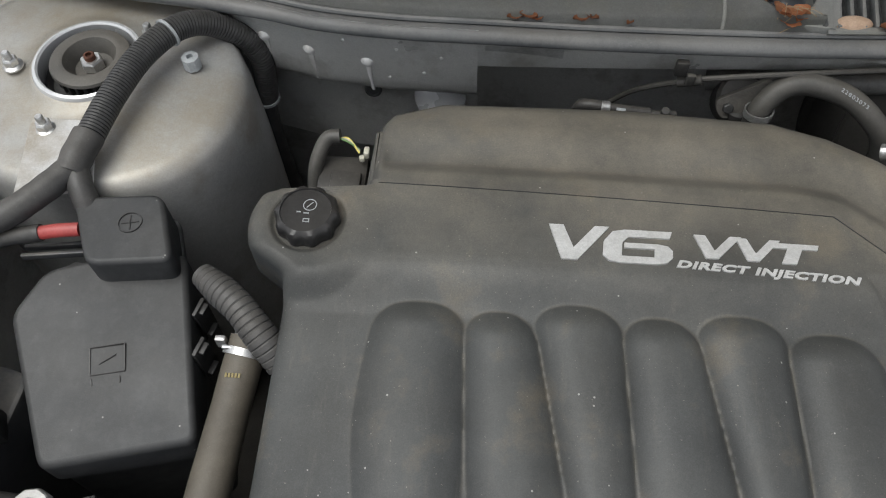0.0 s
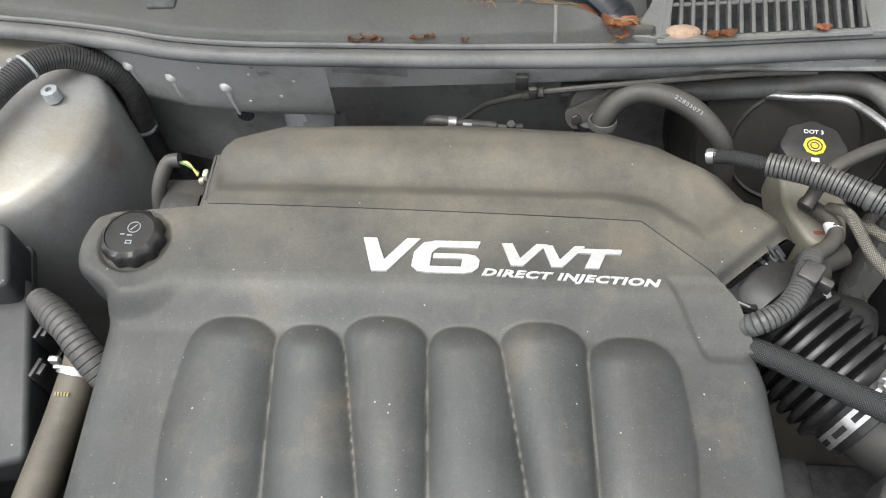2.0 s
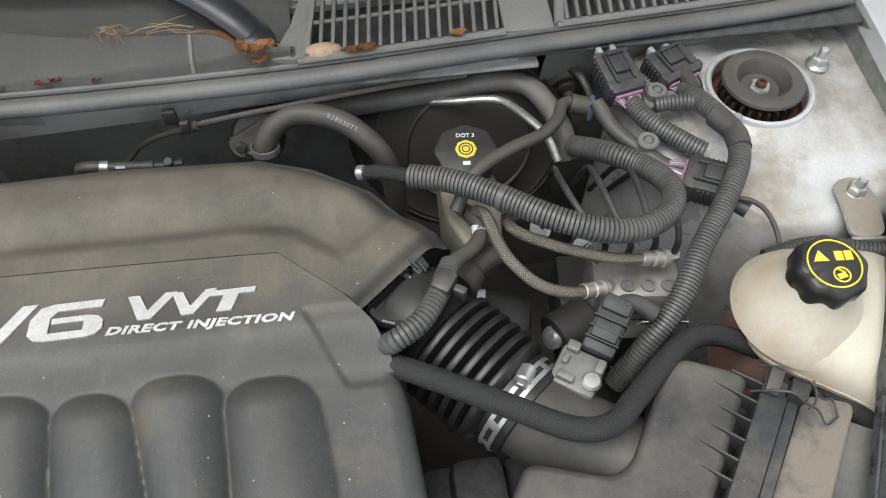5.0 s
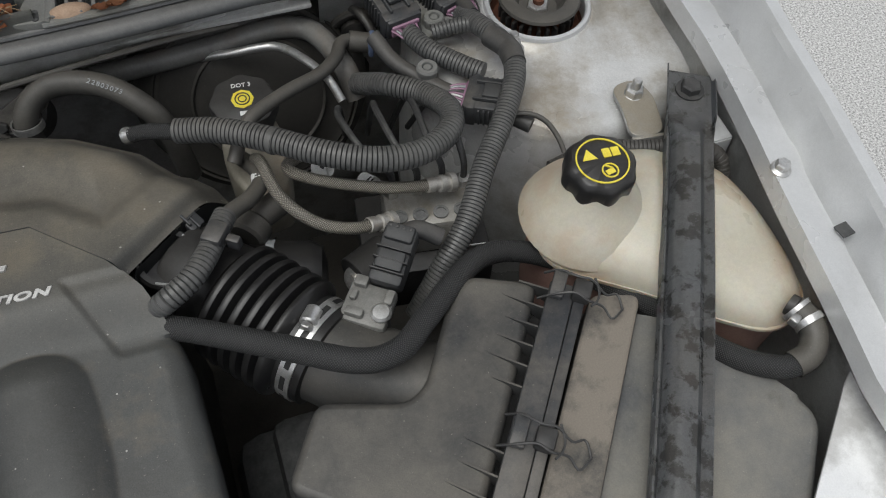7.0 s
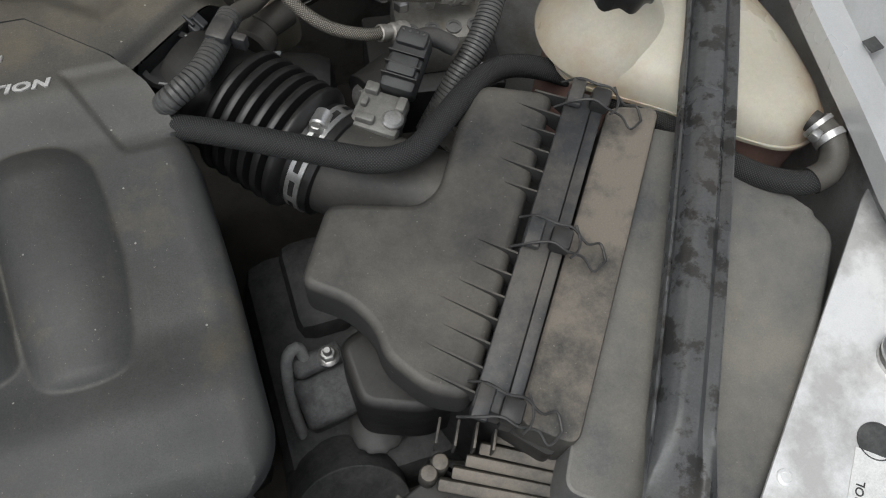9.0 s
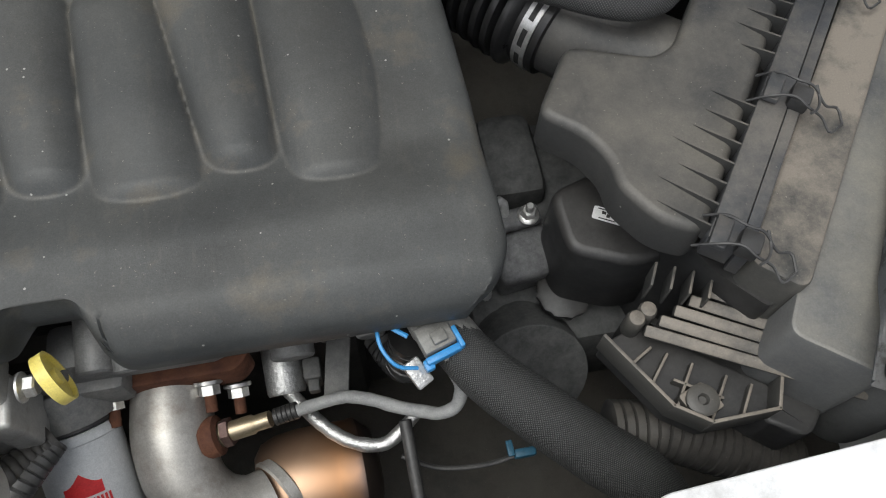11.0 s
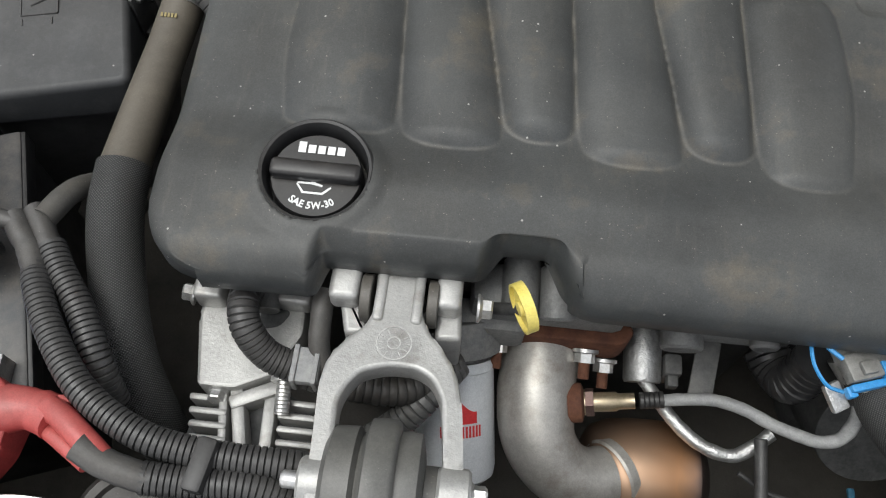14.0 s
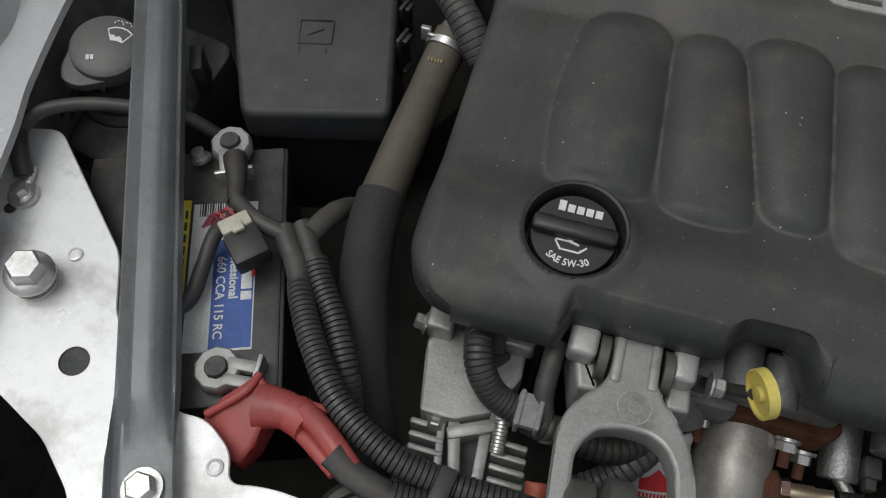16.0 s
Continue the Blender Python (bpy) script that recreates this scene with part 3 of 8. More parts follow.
# firewall
def fire_fn(u, v):
    x = -0.49 + 0.28 * u
    top = poly(x, [(-0.49, 0.283), (-0.458, 0.275), (-0.385, 0.256), (-0.31, 0.248), (-0.2, 0.246)])
    z = 0.920 - 0.255 * v
    v = min(1.0, v * 1.5)
    y = top + 0.002 + 0.006 * v + 0.032 * smooth(0.58, 0.78, v)
    return (x, y, z)
single("firewall", sheet(fire_fn, 30, 24, 0.002), FIRE_SILVER, "bare silver bulkhead panel with raised dimples", "bulkhead", kind="structure")
single("firewall_flange", sheet(lambda u, v: (-0.212 + 0.6 * u, 0.247 + 0.006 * v + 0.02 * u * u, 0.905 - (0.042 - 0.018 * u) * v), 24, 4, 0.003), FIRE_SILVER, "olive-silver bulkhead flange under the weatherstrip", "bulkhead", kind="structure")
single("bulkhead_recess", box((0.0, 0.375, 0.60), (1.7, 0.02, 0.62), 0.002), SILVER_DULL, "dull silver bulkhead wall behind the engine", "bulkhead", kind="structure")
single("recess_ceiling", box((0.1, 0.325, 0.888), (0.62, 0.13, 0.006), 0.002), SILVER_DULL, "dull underside of the cowl", "bulkhead", kind="structure")
# ground to the right of the booster: panel between bulkhead and tower
single("bulkhead_side", sheet(lambda u, v: (0.42 + 0.2 * u, 0.262 + 0.012 * u + 0.05 * v, 0.905 - 0.3 * v * v - 0.02 * v), 10, 10, 0.003), SILVER_DULL, "silver bulkhead corner next to the strut tower", "bulkhead", kind="structure")

# cowl
STRIP_LINE = [(-0.80, 0.33), (-0.7, 0.315), (-0.621, 0.296), (-0.54, 0.286), (-0.45, 0.272), (-0.385, 0.258), (-0.3, 0.250), (-0.2, 0.248), (-0.06, 0.246), (0.1, 0.248), (0.2, 0.252), (0.31, 0.26), (0.41, 0.267), (0.535, 0.275), (0.67, 0.284), (0.78, 0.295)]
e = thing("cowl_weatherstrip", (0, 0.25, 0.91), "grey dusty rubber weatherstrip along the front of the cowl", "weatherstrip")
part("bulb", tube([(x, y + 0.003, 0.911) for x, y in STRIP_LINE], 0.0112, 16, 0.012, flat=0.8), STRIP, e)
part("lip", tube([(x, y + 0.013, 0.920) for x, y in STRIP_LINE], 0.0035, 8, 0.012), STRIP, e)


def cowl_ridge(x):
    return poly(x, [(-0.8, 0.115), (-0.375, 0.095), (-0.226, 0.087), (-0.174, 0.072), (-0.084, 0.050), (0.040, 0.037), (0.060, 0.034), (0.078, 0.026), (0.090, 0.015), (0.104, 0.004)])
def cowl_z(x, y):
    d = y - poly(x, STRIP_LINE) - 0.012
    ridge = cowl_ridge(x)
    return 0.917 + 0.010 * smooth(0.0, 0.010, d) + 0.018 * min(1.0, max(0.0, d) / ridge) ** 0.8 - 0.024 * smooth(ridge + 0.002, ridge + 0.012, d) + 0.03 * max(0, d - ridge)
def cowl_fn(u, v):
    x = -0.8 + 0.945 * u
    r = cowl_ridge(x)
    d = r * v / 0.4 if v < 0.4 else r + 0.016 * (v - 0.4) / 0.3 if v < 0.7 else r + 0.016 + (0.174 - r) * (v - 0.7) / 0.3
    y = poly(x, STRIP_LINE) + 0.012 + d
    return (x, y, cowl_z(x, y))
single("cowl_panel", sheet(cowl_fn, 160, 70, 0.003), COWL, "dusty grey plastic cowl panel in front of the windscreen", "cowl", kind="structure", angle=50)
single("cowl_seam", tube([(0.044, poly(0.044, STRIP_LINE) + d, cowl_z(0.044, poly(0.044, STRIP_LINE) + d) + 0.0008) for d in (0.014, 0.022, 0.034, 0.048)], 0.0022, 8, 0.004, flat=0.5), COWL, "raised seam rib across the grey cowl panel", "cowl", kind="structure")
# a dark block on the panel stands for the slot's shade
single("cowl_slot", joined(box((-0.40, 0.318, cowl_z(-0.40, 0.318) + 0.001), (0.034, 0.030, 0.006), 0.003, (10, 0, 0))), HOLE, "small dark block for the shade of a drain slot in the cowl panel", "slot")
# flat dark sheet stands for the shade beneath the grille slats
single("cowl_drain", box((0.46, 0.36, 0.90), (0.66, 0.19, 0.004), 0.001), HOLE, "dark sheet for the shade below the cowl grille", "cowl", kind="structure")


def windscreen_fn(u, v):
    x = -0.8 + 1.6 * u
    return (x, 0.44 - 0.04 * (abs(x) / 0.8) ** 2 * 0.2 + 0.5 * v, 0.958 + 0.28 * v)
single("windscreen", sheet(windscreen_fn, 20, 8, 0.004), GLASS, "dark tinted windscreen behind the cowl", "windscreen", kind="structure")


def grille(x0, x1, group_label):
    e = thing("cowl_grille", ((x0 + x1) / 2, 0.3, 0.925), group_label, "grille", "cowl grilles")
    n = int((x1 - x0) / 0.0125)
    lift = lambda x, d: 0.924 + 0.1 * d
    for i in range(n):
        x = x0 + 0.012 + (x1 - x0 - 0.02) * i / (n - 1)
        y = poly(x, STRIP_LINE)
        part("slat", box((x + 0.004, y + 0.055, 0.930), (0.0042, 0.082, 0.012), 0.001, (5.5, 0, -6)), COWL_MID, e)
    for d, w in ((0.013, 0.009), (0.062, 0.005), (0.102, 0.014)):
        pts = [(x0 + (x1 - x0) * k / 6, poly(x0 + (x1 - x0) * k / 6, STRIP_LINE) + d, 0.925 + 0.1 * d) for k in range(7)]
        part("rail", tube(pts, w / 2, 8, 0.01, flat=0.8), COWL, e)
    part("end_rail", tube([(x0 + 0.003, poly(x0, STRIP_LINE) + 0.012, 0.926), (x0 + 0.012, poly(x0, STRIP_LINE) + 0.06, 0.932), (x0 + 0.018, poly(x0, STRIP_LINE) + 0.1, 0.936)], 0.006, 8, 0.01), COWL, e)
    return e


e = grille(0.150, 0.372, "grey plastic cowl grille with upright slats")
part("wedge", moved(prism(rounded([(0.122, 0.266), (0.150, 0.263), (0.162, 0.270), (0.170, 0.315), (0.176, 0.352), (0.158, 0.350), (0.146, 0.310)], 0.005), -0.006, 0.003, 0.0015), pose(0, -0.0013, 0.9035, 5.5, 0, 0)), COWL, e, "solid end of the grille frame")
# no opening here: the slot's shade is a dark patch on the wedge
part("end_slot", moved(joined(box((0.146, 0.2725, 0.0034), (0.0065, 0.008, 0.0008), 0.0003), lathe([(0.00325, 0.0030), (0.00325, 0.0038), (0, 0.0038)], 12, Matrix.Translation((0.146, 0.2765, 0))), lathe([(0.00325, 0.0030), (0.00325, 0.0038), (0, 0.0038)], 12, Matrix.Translation((0.146, 0.2685, 0)))), pose(0, -0.0013, 0.9035, 5.5, 0, 0)), HOLE, e, "round-ended slot, its shade painted dark")
grille(0.43, 0.70, "grey plastic cowl grille with upright slats near the strut tower")
single("cowl_panel_bridge", box((0.40, 0.329, 0.9255), (0.056, 0.102, 0.01), 0.003, (5.5, 0, 0)), COWL, "grey cowl panel between two grilles", "cowl", kind="structure")
single("cowl_panel_rear", box((0.45, 0.41, 0.942), (0.62, 0.085, 0.008), 0.003, (8, 0, 0)), COWL, "grey cowl panel at the foot of the windscreen", "cowl", kind="structure")

WIPER = mat("navy_black_wiper", (0.010, 0.013, 0.019), (0.016, 0.020, 0.027), 0.32, dust=0.12, bump=0.06)
e = thing("windscreen_wiper", (0.06, 0.33, 0.93), "black wiper arm and blade parked on the windscreen", "wiper")
part("arm", tube([(0.108, 0.291, 0.940), (0.090, 0.308, 0.950), (0.055, 0.338, 0.960), (-0.02, 0.387, 0.968)], 0.021, 14, 0.006, flat=0.6, taper=(0.8, 1.0, 1.0, 0.6)), WIPER, e)
part("pivot_cap", lathe([(0, 0.0105), (0.012, 0.009), (0.0185, 0.005), (0.0215, -0.002), (0.0215, -0.010), (0, -0.010)], 28, Matrix.Translation((0.108, 0.291, 0.938))), WIPER, e)
part("blade", tube([(-0.62, 0.425, 0.966), (-0.3, 0.398, 0.968), (0.00, 0.372, 0.968)], 0.011, 10, 0.02, flat=0.7), WIPER, e)
part("blade_frame", tube([(-0.30, 0.400, 0.980), (-0.15, 0.386, 0.984), (0.0, 0.376, 0.978)], 0.007, 10, 0.01), WIPER, e)

# bonnet propped open overhead, out of view, sloped to block sky light; bumper ahead
single("bonnet", sheet(lambda u, v: (-0.80 + 1.60 * u, 0.53 - 0.22 * v, 1.02 + 1.00 * v), 8, 8, 0.01), PAD, "unseen raised bonnet over the engine bay, lined black to cut bounced light", "bonnet", kind="structure")


# ---- front crossmember plates ----
def plate(name, outline, z, holes, label, thick=0.003):
    bm = prism(rounded(outline, 0.012), z - thick, z, 0.0008, 1)
    ob = single(name, bm, BRIGHT, label, "body panel", kind="structure")
    return ob


plate("plate_west", [(-0.538, -0.573), (-0.577, -0.541), (-0.623, -0.521), (-0.760, -0.470), (-0.747, -0.301), (-0.703, -0.290), (-0.594, -0.389), (-0.571, -0.44), (-0.494, -0.496), (-0.47, -0.494), (-0.443, -0.511), (-0.436, -0.533), (-0.41, -0.527), (-0.33, -0.53), (-0.2, -0.53), (-0.1, -0.56), (0.1, -0.56), (0.1, -0.62), (-0.52, -0.62)], 0.845, [], "bright bare metal radiator support plate with water stains")
plate("plate_east", [(0.744, -0.272), (0.726, -0.284), (0.531, -0.471), (0.5, -0.50), (0.28, -0.512), (0.265, -0.53), (0.255, -0.62), (0.82, -0.62), (0.82, -0.30)], 0.868, [], "bright bare metal radiator support plate with a rubber plug")
single("radiator_crossmember", box((0.0, -0.60, 0.80), (0.9, 0.06, 0.05), 0.006), DARK_STEEL, "black radiator crossmember", "body panel", kind="structure")
# dark discs laid on the plates for the shade of open holes
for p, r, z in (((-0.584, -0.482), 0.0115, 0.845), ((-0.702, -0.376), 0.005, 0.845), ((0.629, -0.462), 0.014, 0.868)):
    single("plug_hole", lathe([(r, -0.001), (r, 0.0012), (r * 0.93, 0.0012), (r * 0.9, 0.0004), (0, 0.0004)], 32, Matrix.Translation((*p, z))), HOLE, "dark disc painted for the shade of a hole in the support plate", "hole", "holes in the plates")

# ---- engine cover ----
cover = thing("engine_cover", (-0.07, -0.15, 0.84), "dusty dark grey moulded plastic V6 engine cover", "engine cover")
EDGE_T = [-0.281, -0.203, -0.1425, -0.069, -0.0055, 0.0675, 0.142]
EDGE_B = [-0.283, -0.193, -0.111, -0.058, 0.025, 0.077, 0.152]
ENDS = [(-0.066, -0.257), (-0.073, -0.263), (-0.061, -0.247), (-0.070, -0.266), (-0.062, -0.249), (-0.075, -0.272)]


def cov_xl(y):
    if y < -0.317:
        return -0.366 + 0.045 - math.sqrt(max(0, 0.045 ** 2 - (-0.317 - y) ** 2))
    if y < -0.058:
        return -0.366
    c = -0.35 - math.sqrt(max(0, 0.058 ** 2 - y * y)) if abs(y) < 0.058 else -0.35
    if y < -0.02:
        return -0.366 + (c + 0.366) * smooth(-0.062, -0.025, y)
    if y > 0.026:
        return c + (-0.303 - c) * smooth(0.026, 0.045, y)
    return c


def cov_xr(y):
    if y < -0.318:
        return 0.226 - 0.05 + math.sqrt(max(0, 0.05 ** 2 - (-0.318 - y) ** 2))
    return poly(y, [(-0.318, 0.226), (-0.2, 0.224), (-0.112, 0.219), (-0.09, 0.2145), (-0.065, 0.206), (-0.045, 0.198), (-0.028, 0.186), (0.031, 0.138), (0.05, 0.130)])


def cov_front(x):
    """How far the front lip stands back from the foremost line."""
    d = -0.005
    d += 0.023 * smooth(-0.243, -0.233, x) * smooth(-0.055, -0.075, x)
    d += 0.022 * smooth(-0.125, -0.105, x) * smooth(-0.045, -0.070, x)
    return d - 0.004 * smooth(-0.06, -0.03, x) + 0.009 * smooth(-0.075, -0.05, x)


def cov_base(x, y):
    return 0.919 + 0.095 * min(0, y + 0.03) - 0.055 * (x + 0.06) ** 2


def cov_z(x, y):
    z = cov_base(x, y)
    z -= 0.0145 * smooth(-0.036, -0.084, y) * smooth(-0.30, -0.232, y)
    t = (y + 0.085) / (-0.245 + 0.085)
    for i in range(6):
        l = EDGE_T[i] + (EDGE_B[i] - EDGE_T[i]) * t
        r = EDGE_T[i + 1] + (EDGE_B[i + 1] - EDGE_T[i + 1]) * t
        belly = 0.006 * math.sin(math.pi * max(0.0, min(1.0, t)))
        l, r = l - belly * (i == 0), r + belly * (i == 5)
        w, cx = (r - l) / 2, (l + r) / 2
        q = (x - cx) / (w * 1.03)
        y1, y0 = ENDS[i]
        e = 0.0
        ar = 0.031
        if y > y1 - ar:
            e = ((y - y1 + ar) / ar) ** 2
        if y < y0 + 0.020:
            e = ((y0 + 0.020 - y) / 0.020) ** 2
        k = 1 - abs(q) ** 2.5 - e
        if k > -0.6:
            dome = cov_base(x, y) - 0.0148 - 0.0035 * smooth(-0.17, -0.25, y) + 0.0155 * (k ** 0.92 if k > 0 else k)
            z = 0.5 * (z + dome + math.sqrt((z - dome) ** 2 + 0.0011 ** 2))
    # sunk facet at the right shoulder
    z -= 0.0025 * smooth(0.135, 0.143, x + 0.48 * (y + 0.028)) * smooth(-0.022, -0.031, y) * smooth(-0.097, -0.087, y)
    # filler cap wells
    d = math.hypot(x + 0.35, y - 0.0)
    z = z + (0.918 - z) * smooth(0.075, 0.05, d)
    z -= 0.004 * smooth(0.036, 0.030, d)
    d = math.hypot(x + 0.246, y + 0.291)
    z += 0.003 * smooth(0.056, 0.043, d) - 0.026 * smooth(0.0405, 0.0375, d)
    return z


NU, NV, Y0, Y1 = 360, 260, -0.366, 0.051
bm = bmesh.new()
rows = []
for j in range(NV + 1):
    y0 = Y0 + (Y1 - Y0) * (j / NV) if j != NV - 1 else Y1 - 0.0013
    xl, xr = cov_xl(y0), cov_xr(y0)
    row = []
    for i in range(NU + 1):
        x = xl + (xr - xl) * i / NU if i != NU - 1 else xr - 0.0014
        sy = y0 - 0.012 * ((x + 0.305) / 0.43) * smooth(0.0, 0.05, y0)
        y = sy + cov_front(x) * smooth(0.045, 0.0, y0 - Y0)
        d = min((x - xl) * (1 if y0 < 0.03 else 2), xr - x if y0 < -0.085 else 1.0)
        R = 0.020
        z = cov_z(x, y)
        drop = R - math.sqrt(max(0, R * R - max(0, R - d) ** 2))
        RF = 0.034 if x > -0.05 else 0.026
        f = y0 - Y0
        dropf = RF - math.sqrt(max(0, RF * RF - max(0, RF - f) ** 2))
        gap = 0.014 if (j == NV or (i == NU and y0 > -0.027)) else 0.0
        row.append(bm.verts.new((x, y, z - gap - max(drop, dropf) * (0.75 if drop > dropf else 0.95))))
    rows.append(row)
for j in range(NV):
    for i in range(NU):
        bm.faces.new((rows[j][i], rows[j][i + 1], rows[j + 1][i + 1], rows[j + 1][i]))
edge = [r[0] for r in rows[::-1]] + rows[0][1:] + [r[-1] for r in rows[1:]]
skirt = [bm.verts.new((v.co.x, v.co.y, min(v.co.z - 0.012, 0.859 + 0.025 * smooth(-0.1, 0.02, v.co.y) - 0.009 * smooth(-0.05, -0.2, v.co.x)))) for v in edge]
lip = [bm.verts.new((v.co.x + 0.004 * (1 if v.co.x < -0.07 else -1), v.co.y + 0.003, v.co.z - 0.003)) for v in skirt]
for a, b in ((edge, skirt), (skirt, lip)):
    for i in range(len(edge) - 1):
        bm.faces.new((a[i], b[i], b[i + 1], a[i + 1]))
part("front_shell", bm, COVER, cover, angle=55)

S_LINE = [(-0.304, 0.045), (0.119, 0.033), (0.150, 0.005), (0.186, -0.027)]
B_LINE = [(-0.306, 0.136), (-0.290, 0.166), (-0.24, 0.186), (-0.05, 0.188), (0.10, 0.180), (0.152, 0.162), (0.21, 0.125), (0.278, 0.058)]


def on_line(P, u):
    L = [0]
    for a, b in zip(P, P[1:]):
        L.append(L[-1] + math.dist(a, b))
    s = u * L[-1]
    return tuple(poly(s, [(l, p[k]) for l, p in zip(L, P)]) for k in (0, 1))


STEP = [(-0.40, 0.066), (0.096, 0.061), (0.128, 0.056), (0.176, 0.020), (0.29, 0.128)]


def step_dist(x, y):
    """How far a point lies behind the foot of the raised rear hump."""
    p, best = Vector((x, y)), (9.0, 1)
    for a, b in zip(STEP, STEP[1:]):
        a, b = Vector(a), Vector(b)
        t = max(0.0, min(1.0, (p - a).dot(b - a) / (b - a).length_squared))
        q = p - a.lerp(b, t)
        s = (b - a).x * (p - a).y - (b - a).y * (p - a).x
        if q.length < best[0] - 1e-7:
            best = (q.length, 1 if s > 0 else -1)
    return best[0] * best[1]


def rear_fn(u, v):
    # spread so that the bend of the seam meets the bend of the back
    su, bu = (u, u)
    s, b = on_line(S_LINE, su), on_line(B_LINE, bu)
    k = min(v, 0.9) / 0.9
    x, y = s[0] + (b[0] - s[0]) * k, s[1] + (b[1] - s[1]) * k
    zs = cov_base(s[0], s[1]) + 0.0015
    end = smooth(0.0, 0.05, u) * smooth(1.0, 0.975, u)
    d = step_dist(x, y)
    z = zs - 0.014 * k - 0.0075 * smooth(-0.006, 0.015, d) * end + 0.0100 * smooth(0.010, 0.062, d) * end
    z -= 0.0022 * smooth(0.3, 0.8, k) + 0.034 * smooth(0.62, 1.02, k) ** 2 + 0.05 * max(0, v - 0.9) / 0.1
    z -= 0.014 * (k < 0.003)
    z -= 0.012 * smooth(0.03, 0.0, u) + 0.014 * smooth(0.975, 1.0, u)
    return (x, y, z)
bm = sheet(lambda u, v: rear_fn(u, 0.0075 if 0 < v < 0.018 else v), 200, 84)
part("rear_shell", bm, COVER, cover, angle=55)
part("rear_end_wall", sheet(lambda u, v: (-0.304 - 0.001, 0.046 + 0.09 * u, rear_fn(0, 0.9 * u)[2] - 0.045 * v), 10, 3, 0.002), COVER, cover)
part("rear_shoulder", prism(rounded([(-0.304, 0.050), (-0.304, 0.117), (-0.262, 0.120), (-0.262, 0.050)], 0.004), 0.870, 0.9065, 0.005, 3), COVER, cover)
def right_end(u, v):
    p = rear_fn(1, u)
    return (p[0] + 0.002, p[1] - 0.001, p[2] - 0.03 * v)
part("rear_end_lip", sheet(right_end, 20, 2, 0.002), COVER, cover)


def on_cover(bm, m, lift, zf=cov_z):
    """Lay flat lettering on the cover."""
    bm.transform(m)
    for v in bm.verts:
        v.co.z = zf(v.co.x, v.co.y) + lift * (v.co.z > 0) - 0.0005
    return bm


def letter(pts, holes=()):
    bm = bmesh.new()
    vs = [bm.verts.new((x, y, 0)) for x, y in pts]
    ed = [bm.edges.new((a, b)) for a, b in zip(vs, vs[1:] + vs[:1])]
    bmesh.ops.triangle_fill(bm, edges=ed, use_beauty=True)
    r = bmesh.ops.extrude_face_region(bm, geom=bm.faces[:])
    for v in r["geom"]:
        if isinstance(v, bmesh.types.BMVert):
            v.co.z = 0.002
    return bm


def slant(pts, x, y, w, h, s=0.0):
    return [(x + px * w + s * py * h, y + py * h) for px, py in pts]


V_SHAPE = [(0, 1), (0.24, 1), (0.44, 0.34), (0.76, 1), (1, 1), (0.52, 0), (0.26, 0)]
SIX = [(0.98, 1), (0.30, 1), (0.12, 0.93), (0, 0.62), (0, 0.2), (0.1, 0.04), (0.25, 0), (0.78, 0), (0.92, 0.05), (1.0, 0.2), (1.0, 0.42), (0.93, 0.55), (0.78, 0.6), (0.30, 0.6), (0.30, 0.45), (0.74, 0.45), (0.74, 0.2), (0.27, 0.2), (0.27, 0.62), (0.36, 0.79), (0.95, 0.79)]
T_SHAPE = [(0, 1), (1, 1), (0.97, 0.76), (0.66, 0.76), (0.53, 0), (0.23, 0), (0.36, 0.76), (0.04, 0.76)]
for nm, shape, x, y, w, h in (("letter_v", V_SHAPE, -0.136, -0.028, 0.053, 0.0355), ("numeral_six", SIX, -0.087, -0.0285, 0.060, 0.034), ("letter_v", V_SHAPE, -0.0085, -0.0190, 0.041, 0.0235), ("letter_v", V_SHAPE, 0.0280, -0.0190, 0.038, 0.0225), ("letter_t", T_SHAPE, 0.0570, -0.0195, 0.042, 0.0205)):
    part(nm, on_cover(letter(slant(shape, x, y, w, h, 0.08)), Matrix(), 0.0025), LETTER, cover, "satin silver letter", angle=30)
bm = text_bm("DIRECT INJECTION", 0.0135, 0.0006, 0.25, 0.0008, 1.1)
k = 0.156 / max(1e-6, max(v.co.x for v in bm.verts) - min(v.co.x for v in bm.verts))
bm.transform(Matrix.Diagonal((k, 0.72, 1, 1)))
part("lettering", on_cover(bm, pose(0.053, -0.0292, 0, 0, 0, -2.2), 0.0018), LETTER, cover, "small satin silver lettering")

# filler caps
part("oil_well", lathe([(0.0425, 0.0), (0.0405, 0.0025), (0.0385, 0.0015), (0.037, -0.004), (0.036, -0.024)], 64, pose(-0.246, -0.291, 0.8925, 5, 0, 0)), BLACK, cover, "black filler well rim")
e = thing("power_steering_cap", (-0.35, 0, 0.91), "black scalloped power steering filler cap with pale symbols", "filler cap")
m = Matrix.Translation((-0.35, 0.0, 0.912))
part("grip", lathe([(0.026, 0), (0.0285, 0.003), (0.0285, 0.014), (0.0265, 0.018), (0.022, 0.020), (0.0215, 0.0185), (0, 0.0185)], 72, m @ Matrix.Diagonal((1.05, 1.05, 1, 1)), (10, 0.09, 0.023)), CAP_BLACK, e)
